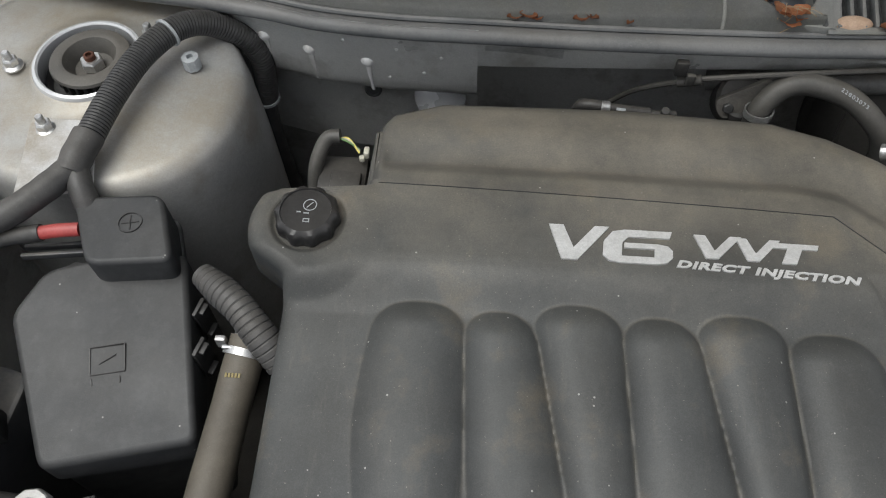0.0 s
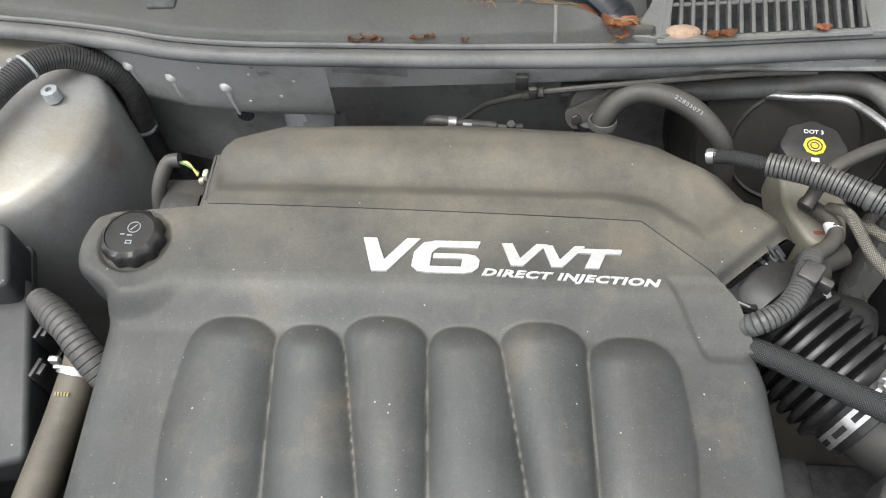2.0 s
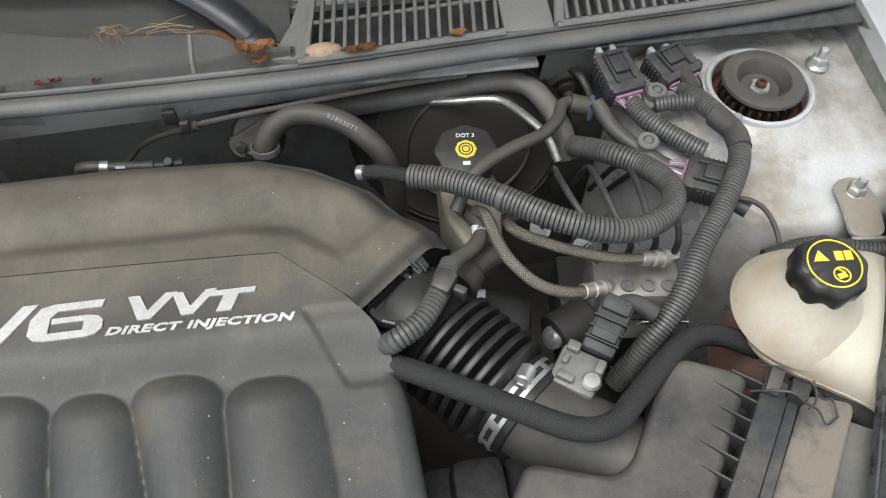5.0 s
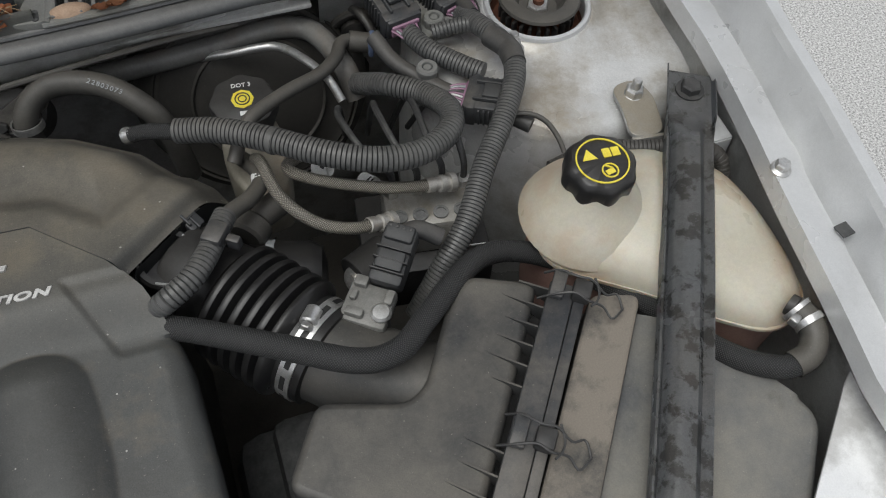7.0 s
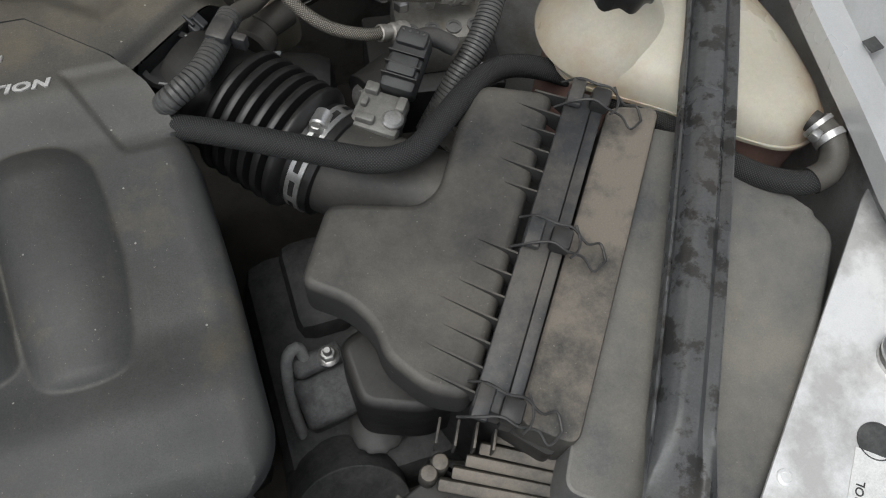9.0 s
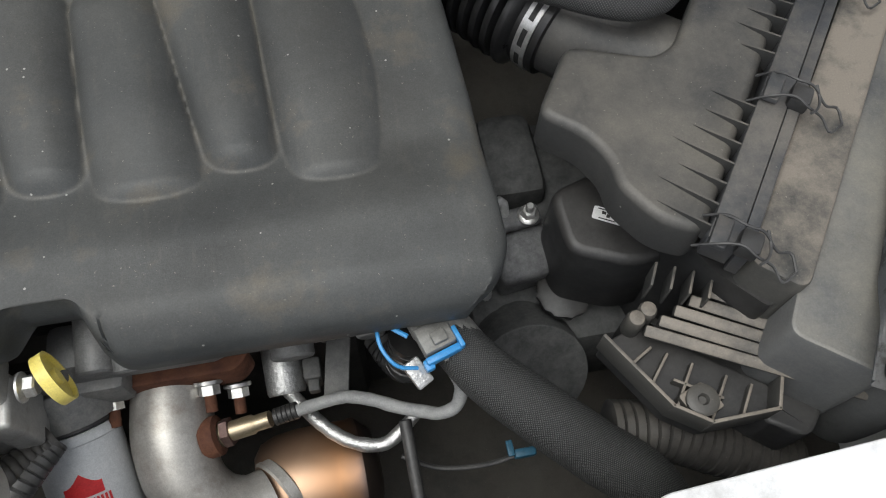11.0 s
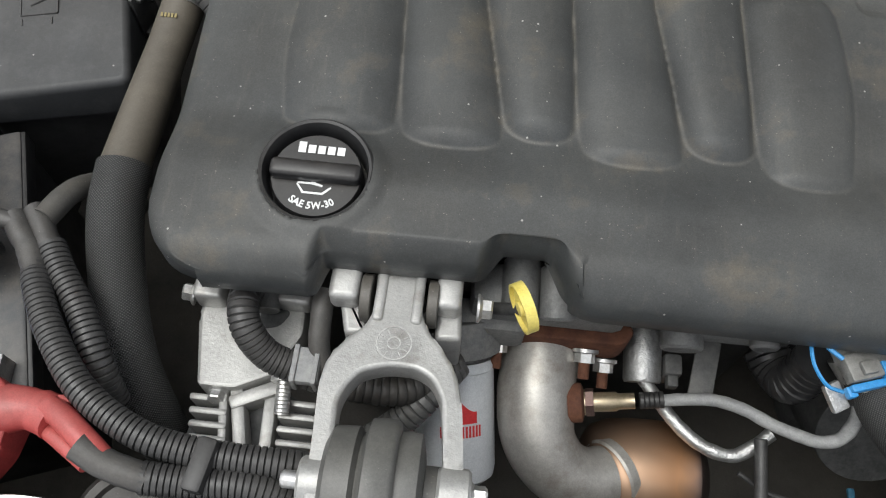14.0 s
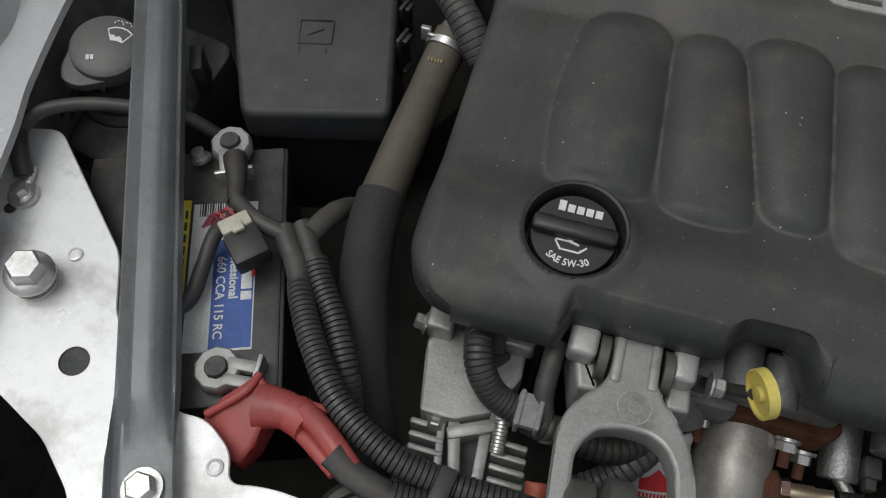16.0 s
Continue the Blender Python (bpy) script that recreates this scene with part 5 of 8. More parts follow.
e = thing("battery_loom", (-0.43, -0.4, 0.83), "black corrugated battery cable conduit", "wiring loom")
part("conduit", tube([(-0.447, -0.366, 0.845), (-0.436, -0.388, 0.850), (-0.413, -0.422, 0.853), (-0.380, -0.458, 0.853), (-0.338, -0.481, 0.848), (-0.294, -0.488, 0.840), (-0.235, -0.488, 0.832), (-0.215, -0.487, 0.82)], 0.0088, 14, ribs=(0.0044, 0.0017)), CONDUIT_DARK, e, angle=32)
part("conduit", tube([(-0.440, -0.350, 0.846), (-0.428, -0.368, 0.845), (-0.406, -0.396, 0.842), (-0.386, -0.43, 0.832), (-0.378, -0.45, 0.80)], 0.0088, 14, ribs=(0.0044, 0.0017)), CONDUIT_DARK, e, angle=32)
part("tape_joint", tube([(-0.475, -0.330, 0.846), (-0.466, -0.342, 0.846), (-0.454, -0.356, 0.846), (-0.443, -0.374, 0.848)], 0.0098, 14, 0.003, rough=0.1), TAPE, e)
part("tape_joint", tube([(-0.462, -0.322, 0.846), (-0.450, -0.338, 0.846), (-0.437, -0.357, 0.846)], 0.0088, 14, 0.003, rough=0.1), TAPE, e)
part("upper_branch", tube([(-0.452, -0.33, 0.848), (-0.442, -0.30, 0.84), (-0.433, -0.275, 0.81), (-0.43, -0.26, 0.75)], 0.0095, 12, 0.004, rough=0.05), RUBBER_DUSTY, e)
part("ground_lead", tube([(-0.523, -0.316, 0.846), (-0.505, -0.328, 0.85), (-0.485, -0.334, 0.85), (-0.47, -0.336, 0.848)], 0.0075, 12, 0.004), TAPE, e)
part("tie_clip", box((-0.291, -0.497, 0.842), (0.014, 0.036, 0.024), 0.003, (0, 0, -8)), BLACK, e, "black clip joining two conduits")
e = thing("sensor_plug", (-0.497, -0.342, 0.84), "black and cream battery sensor plug with red wires", "connector")
pm = pose(-0.503, -0.349, 0.850, 0, 0, ang + 26)
part("shell", moved(box((0.012, 0, 0.0), (0.030, 0.030, 0.020), 0.003), pm), BLACK, e)
part("cap", moved(joined(box((-0.010, 0, 0.004), (0.014, 0.026, 0.014), 0.002), box((-0.004, 0.0, 0.012), (0.01, 0.010, 0.004), 0.001)), pm), CREAM, e, "cream cap")
for k in range(4):
    part("wire", moved(tube([(-0.015, -0.009 + 0.004 * k, 0.008), (-0.024, -0.013 + 0.004 * k, 0.012), (-0.022, -0.024 + 0.003 * k, 0.004)], 0.0014, 6, 0.003), pm), RED if k % 2 else mat("maroon_wire", (0.12, 0.02, 0.04), rough=0.5, bump=0), e)
part("lead", tube([(-0.516, -0.331, 0.846), (-0.530, -0.345, 0.840), (-0.531, -0.375, 0.832), (-0.530, -0.405, 0.830), (-0.545, -0.425, 0.834), (-0.575, -0.425, 0.83)], 0.0068, 10, 0.004, rough=0.05), TAPE, e)

# braces ------------------------------------------------------------------
def brace(name, p0, p1, width, material, label, arch=0.0):
    """A pressed hat-section strut from the tower to the front plate, flattened at its ends."""
    a, b = Vector(p0), Vector(p1)
    d = (b - a).normalized()
    s = Vector((-d.y, d.x, 0)).normalized() * (-1 if p0[0] > 0 else 1)
    e = thing(name, p1, label, "brace", "front end braces")
    prof = [(-0.5, -0.012), (-0.5, 0.004), (-0.46, 0.005), (-0.30, 0.002), (-0.16, 0.012), (0.16, 0.012), (0.30, 0.008), (0.40, -0.001), (0.46, 0.003), (0.5, 0.002), (0.5, -0.012)]
    flat = [(-0.5, 0.010), (-0.47, 0.011), (-0.44, 0.002), (-0.36, 0.0), (-0.2, 0.0), (0.2, 0.0), (0.36, 0.0), (0.42, 0.0), (0.45, 0.002), (0.47, 0.010), (0.5, 0.009)]
    def fn(u, v):
        c = a.lerp(b, u)
        k = v * 10
        i = min(int(k), 9)
        f = max(smooth(0.17, 0.10, u), smooth(0.86, 0.95, u))
        q = [prof[i][j] + (prof[i + 1][j] - prof[i][j]) * (k - i) for j in (0, 1)]
        r = [flat[i][j] + (flat[i + 1][j] - flat[i][j]) * (k - i) for j in (0, 1)]
        w = width * (1 + 0.12 * f)
        return c + Vector((0, 0, arch * math.sin(math.pi * u))) + s * (w * (q[0] * (1 - f) + r[0] * f)) + Vector((0, 0, q[1] * (1 - f) + r[1] * f))
    part("strut", sheet(fn, 90, 30, 0.002), material, e, angle=50)
    for k, (x, z) in enumerate(((0.045, 0.001), (0.978, 0.001))):
        c = a.lerp(b, x) + Vector((0, 0, z + arch * math.sin(math.pi * x)))
        part("washer", lathe([(0, 0), (0.0145, 0), (0.0145, 0.002), (0, 0.002)], 28, Matrix.Translation(c)), DARK_STEEL if p0[0] > 0 else STEEL, e)
        part("hex_head", lathe([(0, 0.002), (0.0105, 0.002), (0.0105, 0.009), (0.009, 0.0105), (0, 0.0105)], 6, Matrix.Translation(c)), DARK_STEEL if p0[0] > 0 else STEEL, e, angle=25)
    # slot is a small dark disc, painted for its shade
    part("slot", lathe([(0, 0.0005), (0.004, 0.0005), (0.004, 0.0008), (0, 0.0008)], 12, Matrix.Translation(a.lerp(b, 0.145) + Vector((0, 0, arch * math.sin(math.pi * 0.145))))), HOLE, e)
    return e


brace("brace", (0.757, 0.056, 0.884), (0.452, -0.482, 0.880), 0.044, BRACE_R, "black painted strut brace, worn and dusty, over the air filter box", 0.016)
brace("brace", (-0.748, 0.035, 0.884), (-0.482, -0.567, 0.852), 0.043, BRACE_L, "grey-black painted strut brace over the battery")

e = thing("hex_bolt", (-0.648, -0.427, 0.845), "large shiny zinc hexagon bolt in the support plate", "bolt")
bolt_parts((-0.645, -0.430, 0.858), (0.16, -0.02, 1), 0.025, e)
part("washer", lathe([(0, 0), (0.017, 0), (0.017, 0.004), (0, 0.004)], 28, Matrix.Translation((-0.645, -0.431, 0.845))), STEEL, e)
part("shank", rod((-0.646, -0.430, 0.83), (-0.645, -0.430, 0.862), 0.013), STEEL, e)
e = thing("hex_bolt", (0.679, -0.414, 0.868), "large shiny zinc hexagon bolt standing in the support plate", "bolt")
bolt_parts((0.679, -0.414, 0.879), (0.05, 0.16, 1), 0.025, e)
part("washer", lathe([(0, 0), (0.0175, 0), (0.0175, 0.004), (0, 0.004)], 28, Matrix.Translation((0.679, -0.414, 0.868))), STEEL, e)
part("shank", rod((0.679, -0.414, 0.855), (0.679, -0.413, 0.882), 0.013), STEEL, e)
e = thing("ground_strap", (-0.697, -0.36, 0.85), "black earth cable bolted to the support plate", "cable")
bolt_parts((-0.697, -0.362, 0.849), (0, 0, 1), 0.013, e)
part("lug", joined(lathe([(0, 0), (0.013, 0), (0.013, 0.003), (0, 0.003)], 20, Matrix.Translation((-0.697, -0.362, 0.846))), box((-0.702, -0.345, 0.850), (0.012, 0.02, 0.006), 0.002, (0, 0, 15))), STEEL, e)
part("cable", tube([(-0.703, -0.346, 0.852), (-0.711, -0.332, 0.862), (-0.720, -0.312, 0.867), (-0.711, -0.290, 0.868), (-0.681, -0.272, 0.866), (-0.643, -0.261, 0.862), (-0.60, -0.25, 0.85), (-0.57, -0.245, 0.82)], 0.0062, 12, 0.004, taper=(1.3, 1.3, 1, 1, 1, 1, 1, 1)), RUBBER, e)
for p, z in (((-0.449, -0.525), 0.845), ((0.553, -0.464), 0.868), ((-0.628, -0.40), 0.845)):
    single("rivet_stud", lathe([(0.0065, 0), (0.006, 0.002), (0.004, 0.0026), (0.0038, 0.0018), (0, 0.0018)], 20, Matrix.Translation((*p, z))), BRIGHT, "small round pressed stud on the support plate", "rivet", "plate studs")
e = thing("plate_sticker", (0.60, -0.50, 0.8685), "white emission control information sticker on the support plate", "sticker")
sk = pose(0.600, -0.522, 0.8686, 0, 0, 50)
part("sheet", moved(box((0, 0, 0), (0.11, 0.06, 0.0008), 0), sk), WHITE, e)
for k, line in enumerate(("EMISSION CONTROL", "INFORMATION")):
    part("wording", moved(text_bm(line, 0.0085, 0.0001, 0, 0.0002), sk @ Matrix.Translation((-0.008, 0.0225 - 0.0095 * k, 0.0006))), BLACK, e, "black printed heading")
for k in range(5):
    part("print_bar", moved(box((-0.002, 0.002 - 0.006 * k, 0.0006), (0.09 - 0.012 * (k % 2), 0.0018, 0.0004), 0), sk), BLACK, e)

# washer filler
WASHER_GREY = mat("grey_washer_cap", (0.065, 0.068, 0.07), (0.09, 0.093, 0.095), 0.4, scale=14, dust=0.3, bump=0.08)
e = thing("washer_filler", (-0.70, -0.2, 0.8), "dark grey washer filler neck and cap with a windscreen symbol", "filler cap")
wm = pose(-0.690, -0.211, 0.866, 10, 4, 22) @ Matrix.Scale(1.12, 4)
part("cap", joined(lathe([(0, 0.010), (0.024, 0.0095), (0.0285, 0.007), (0.030, 0.0), (0.030, -0.006), (0, -0.006)], 40, wm), moved(prism(rounded([(-0.0285, 0.008), (-0.036, -0.014), (-0.035, -0.026), (-0.022, -0.034), (0.006, -0.0290), (0.004, 0.004)], 0.008), -0.006, 0.0025, 0.002, 2), wm)), WASHER_GREY, e)
part("neck", lathe([(0.033, -0.012), (0.034, -0.02), (0.030, -0.04), (0.028, -0.16)], 32, wm), BLACK, e)
sy = wm @ Matrix.Translation((0.010, 0.006, 0.0088)) @ Matrix.Rotation(radians(-18), 4, "Z")
part("symbol", moved(letter([(-0.0105, 0.0055), (-0.0055, 0.0085), (0, 0.0095), (0.0055, 0.0085), (0.0105, 0.0055), (0.0050, -0.0045), (0.0044, -0.0036), (0.0093, 0.0050), (0.0050, 0.0075), (0, 0.0083), (-0.0050, 0.0075), (-0.0093, 0.0050), (-0.0066, 0.0005), (-0.004, 0.0012), (-0.0015, -0.0004), (0.001, 0.0010), (0.0035, -0.0008), (0.0050, -0.0045), (0, -0.0036), (-0.0050, -0.0045)]), sy @ Matrix.Diagonal((1, 1, 0.6, 1))), WHITE, e, "white windscreen symbol")
for k in range(7):
    aa = radians(20 + 47 * (k % 4))
    part("spray_mark", moved(box(((0.0035 if k > 3 else -0.0035) + 0.0036 * math.cos(aa), 0.0112 + 0.0036 * math.sin(aa), 0.0012), (0.0017, 0.0007, 0.0006), 0, (0, 0, math.degrees(aa) + 90)), sy), WHITE, e)
part("book_symbol", moved(joined(box((-0.0125, -0.0120, 0.0102), (0.0026, 0.0044, 0.0006), 0), box((-0.0092, -0.0120, 0.0102), (0.0026, 0.0044, 0.0006), 0)), wm), WHITE, e, "white book symbol")
e = thing("earth_bracket", (-0.66, -0.25, 0.8), "black plastic filler neck bracket with a rounded arm", "bracket")
part("arm", tube([(-0.725, -0.262, 0.82), (-0.722, -0.246, 0.84), (-0.706, -0.240, 0.85), (-0.68, -0.240, 0.852)], 0.006, 10, 0.004), BLACK, e)
e = thing("washer_bottle", (-0.68, -0.2, 0.5), "black washer bottle beside the battery", "washer bottle")
WB = [(-0.73, -0.28), (-0.635, -0.30), (-0.62, -0.12), (-0.73, -0.1)]
part("body", prism(rounded(WB, 0.02), 0.5, 0.80, 0.005), BLACK_DUSTY, e)
part("seam", prism(rounded([(x * 1.003, y * 1.01) for x, y in WB], 0.02), 0.772, 0.778, 0.001), BLACK, e)
part("neck_socket", lathe([(0.046, -0.07), (0.042, -0.05), (0.036, -0.045), (0.034, -0.02)], 32, wm), BLACK, e)

SENSOR_GREY = mat("grey_sensor", (0.13, 0.13, 0.122), (0.21, 0.208, 0.195), 0.42, bump=0.3, dust=0.25)
GREY_CAST = mat("dull_casting", (0.15, 0.15, 0.148), (0.24, 0.238, 0.23), 0.5, 0.3, scale=60, bump=0.5, fine=600, stain=(0.07, 0.06, 0.05), stain_amt=0.6, stain_scale=30)
# right side ------------------------------------------------------------
def polar_tank(c, outline, z_seam, rise, n=72, rings=16):
    """A blown tank's upper half: domed over a plan outline."""
    O = rounded(outline, 0.03, 6)
    def radius(a):
        best = 0.05
        d = Vector((math.cos(a), math.sin(a)))
        for p, q in zip(O, O[1:] + O[:1]):
            p, q = Vector(p) - Vector(c), Vector(q) - Vector(c)
            e = q - p
            den = d.x * e.y - d.y * e.x
            if abs(den) > 1e-9:
                t = (p.x * e.y - p.y * e.x) / den
                s = (p.x * d.y - p.y * d.x) / den
                if t > 0 and -1e-6 <= s <= 1 + 1e-6:
                    best = t
        return best
    R = [radius(2 * math.pi * i / n) for i in range(n)]
    def fn(u, v):
        i = int(round(u * n)) % n
        a = 2 * math.pi * i / n
        r = R[i] * v
        x, y = c[0] + r * math.cos(a), c[1] + r * math.sin(a)
        z = z_seam + rise * max(0, 1 - v ** 3.2) ** 0.6
        z -= 0.008 * smooth(0.02, 0.0, abs(x - 0.655 - 0.5 * (y + 0.1))) * smooth(1.0, 0.7, v)
        return (x, y, z)
    return fn, R


e = thing("coolant_tank", (0.65, -0.1, 0.74), "translucent cream coolant expansion tank with brown stains", "coolant tank")
TANK_OUT = [(0.556, -0.010), (0.536, -0.050), (0.538, -0.100), (0.575, -0.128), (0.612, -0.154), (0.650, -0.190), (0.697, -0.222), (0.738, -0.212), (0.750, -0.178), (0.752, -0.11), (0.742, -0.055), (0.70, -0.01), (0.62, 0.008)]
fn, R = polar_tank((0.652, -0.098), TANK_OUT, 0.858, 0.034)
bm = sheet(fn, 72, 20)
bmesh.ops.remove_doubles(bm, verts=bm.verts[:], dist=0.0003)
part("upper_shell", bm, TANK, e, angle=70)
part("seam", prism([(0.652 + (x - 0.652) * 1.02, -0.098 + (y + 0.098) * 1.02) for x, y in rounded(TANK_OUT, 0.03, 6)], 0.854, 0.858, 0.001), TANK, e, "moulded seam")
part("lower_shell", prism([(0.652 + (x - 0.652) * 0.96, -0.098 + (y + 0.098) * 0.96) for x, y in rounded(TANK_OUT, 0.03, 6)], 0.74, 0.8545, 0.0), COOLANT, e, "reddish lower half full of coolant")
part("neck", lathe([(0.064, -0.022), (0.056, -0.006), (0.044, 0.006), (0.034, 0.020), (0.029, 0.034), (0.027, 0.042)], 40, Matrix.Translation((0.590, -0.062, 0.888))), TANK, e)
capm = pose(0.590, -0.060, 0.923, 3, 0, -4) @ Matrix.Diagonal((1.0, 1.0, 1.25, 1))
cap = part("cap", lathe([(0.027, -0.008), (0.0325, -0.004), (0.0325, 0.010), (0.030, 0.0145), (0.0265, 0.016), (0, 0.016)], 80, capm, (8, 0.065, 0.0275)), CAP_BLACK, e, "black scalloped cap with yellow warning print")
part("print_ring", moved(lathe([(0.0235, 0.016), (0.0235, 0.0168), (0.0222, 0.0168), (0.0222, 0.016)], 44), capm), YELLOW_INK, cap, "yellow ring")
part("triangle", moved(letter([(-0.017, 0.001), (-0.003, 0.001), (-0.010, 0.012)]), capm @ Matrix.Translation((0, 0.002, 0.0152)) @ Matrix.Diagonal((1, 1, 0.5, 1))), YELLOW_INK, cap, "yellow warning triangle")
part("book", moved(joined(box((0.006, 0.007, 0.0164), (0.007, 0.009, 0.0008), 0), box((0.0142, 0.007, 0.0164), (0.007, 0.009, 0.0008), 0)), capm), YELLOW_INK, cap, "yellow book symbol")
part("symbol_ring", moved(joined(lathe([(0.0075, 0.016), (0.0075, 0.0168), (0.0062, 0.0168), (0.0062, 0.016)], 28, Matrix.Translation((0.003, -0.011, 0))), box((0.003, -0.012, 0.0164), (0.008, 0.005, 0.0008), 0, (0, 0, 15)), box((0.003, -0.007, 0.0164), (0.008, 0.0014, 0.0008), 0, (0, 0, -35))), capm), YELLOW_INK, cap, "yellow symbol")
hose("overflow_hose", [(0.58, -0.002, 0.862), (0.63, 0.004, 0.866), (0.68, -0.012, 0.870), (0.72, -0.026, 0.874), (0.742, -0.042, 0.868), (0.746, -0.06, 0.84)], 0.0082, RUBBER, "short black ribbed overflow hose", ribs=(0.004, 0.0007))
single("tank_bracket", joined(prism(rounded([(0.677, 0.072), (0.706, 0.076), (0.716, 0.050), (0.704, 0.0), (0.668, 0.004), (0.676, 0.040)], 0.013), 0.868, 0.8725, 0.001), box((0.686, 0.0, 0.858), (0.036, 0.004, 0.03), 0.001, (0, 0, -6))), SILVER_DUSTY, "grey metal tank bracket bolted to the strut tower", "bracket")
single("wing_bracket", joined(box((0.752, 0.0, 0.87), (0.03, 0.05, 0.004), 0.001), box((0.752, -0.024, 0.84), (0.03, 0.004, 0.06), 0.001), box((0.738, 0.0, 0.845), (0.004, 0.05, 0.055), 0.001)), SILVER_CLEAN, "silver bracket beside the coolant tank", "bracket")
bolt((0.758, -0.098, 0.912), size=0.0125, label="zinc flanged bolt on the wing flange")
# flat dark square painted where the hole would be in shade
single("wing_hole", box((0.776, -0.173, 0.9125), (0.013, 0.013, 0.002), 0.0004, (0, 0, 8)), HOLE, "dark square painted for the shade of a hole in the wing flange", "hole")
e = thing("heater_hose", (0.45, -0.12, 0.86), "black woven-sleeve coolant hose crossing the intake", "hose")
part("sleeve", tube([(0.205, -0.072, 0.884), (0.232, -0.088, 0.890), (0.294, -0.128, 0.900), (0.345, -0.158, 0.904), (0.378, -0.157, 0.900), (0.405, -0.136, 0.893), (0.444, -0.102, 0.881), (0.478, -0.078, 0.866), (0.512, -0.072, 0.852), (0.552, -0.088, 0.842), (0.585, -0.125, 0.842), (0.610, -0.160, 0.846), (0.636, -0.208, 0.854), (0.658, -0.238, 0.860), (0.682, -0.256, 0.866), (0.698, -0.258, 0.869)], 0.0104, 20, 0.004), BRAID_BLACK, e)
part("elbow", tube([(0.692, -0.258, 0.868), (0.708, -0.255, 0.871), (0.719, -0.243, 0.875), (0.720, -0.228, 0.879), (0.714, -0.214, 0.881)], 0.0118, 18, 0.004), RUBBER_DUSTY, e, "rubber elbow")
band(e, "clamp", (0.7195, -0.230, 0.879), (-0.15, 1, 0.1), 0.0120, 0.006, STEEL, "spring clamp")
band(e, "clamp", (0.7150, -0.217, 0.881), (-0.3, 1, 0.1), 0.0120, 0.004, STEEL)
part("clamp_ear", box((0.706, -0.226, 0.883), (0.010, 0.008, 0.01), 0.002, (0, 0, 30)), STEEL, e)
part("neck", tube([(0.715, -0.216, 0.881), (0.712, -0.210, 0.8798)], 0.0100, 16, 0.004), RUBBER, e)

# air filter box
e = thing("air_filter_box", (0.43, -0.25, 0.72), "dusty black ribbed plastic air filter housing with wire clips", "air filter box")
LID2 = [(0.455, -0.100), (0.512, -0.126), (0.361, -0.350), (0.332, -0.335), (0.311, -0.302), (0.311, -0.280), (0.298, -0.255), (0.268, -0.232), (0.305, -0.172), (0.372, -0.194), (0.391, -0.184), (0.432, -0.122)]
part("lid", prism(rounded(LID2, 0.012, 4), 0.842, 0.886, 0.007, 3), LID_DUSTY, e, "dusty moulded lid")
F0, F1 = Vector((0.529, -0.138)), Vector((0.366, -0.362))
fd = (F1 - F0).normalized()
fs = Vector((-fd.y, fd.x))
yaw = math.degrees(math.atan2(fd.y, fd.x))
fc = (F0 + F1) / 2
FL = (F1 - F0).length
part("flange", box((fc.x, fc.y, 0.880), (FL, 0.022, 0.028), 0.002, (0, 0, yaw)), BLACK_DUSTY, e)
part("flange", box((fc.x + fs.x * 0.016, fc.y + fs.y * 0.016, 0.8775), (FL + 0.004, 0.0095, 0.030), 0.0015, (0, 0, yaw)), BLACK_DUSTY, e)
part("base", prism(rounded([(0.552, -0.148), (0.594, -0.162), (0.420, -0.402), (0.385, -0.372)], 0.012), 0.74, 0.880, 0.003), BOX_DUSTY, e, "dusty base half")
part("base", prism(rounded([(0.47, -0.13), (0.56, -0.15), (0.41, -0.40), (0.375, -0.36), (0.345, -0.29), (0.33, -0.23)], 0.01), 0.66, 0.843, 0.0), BLACK, e)
for k in range(15):
    if k in (6, 7):
        continue
    c = F0.lerp(F1, 0.035 + 0.93 * k / 14) - fs * 0.011
    ln = 0.026 + 0.012 * math.sin(k * 1.3) ** 2 + 0.010 * (k > 9)
    d = -fs * ln + fd * ln * -0.18
    bm = bmesh.new()
    lo = []
    for sgn in (-0.0008, 0.0008):
        o = fd * sgn
        lo.append([bm.verts.new((c.x + o.x, c.y + o.y, 0.893)), bm.verts.new((c.x + o.x, c.y + o.y, 0.872)), bm.verts.new((c.x + d.x + o.x, c.y + d.y + o.y, 0.8835)), bm.verts.new((c.x + d.x + o.x, c.y + d.y + o.y, 0.886))])
    bm.faces.new(lo[0]), bm.faces.new(lo[1][::-1])
    for i in range(4):
        bm.faces.new((lo[0][i], lo[1][i], lo[1][(i + 1) % 4], lo[0][(i + 1) % 4]))
    part("rib", bm, LID_DUSTY, e)
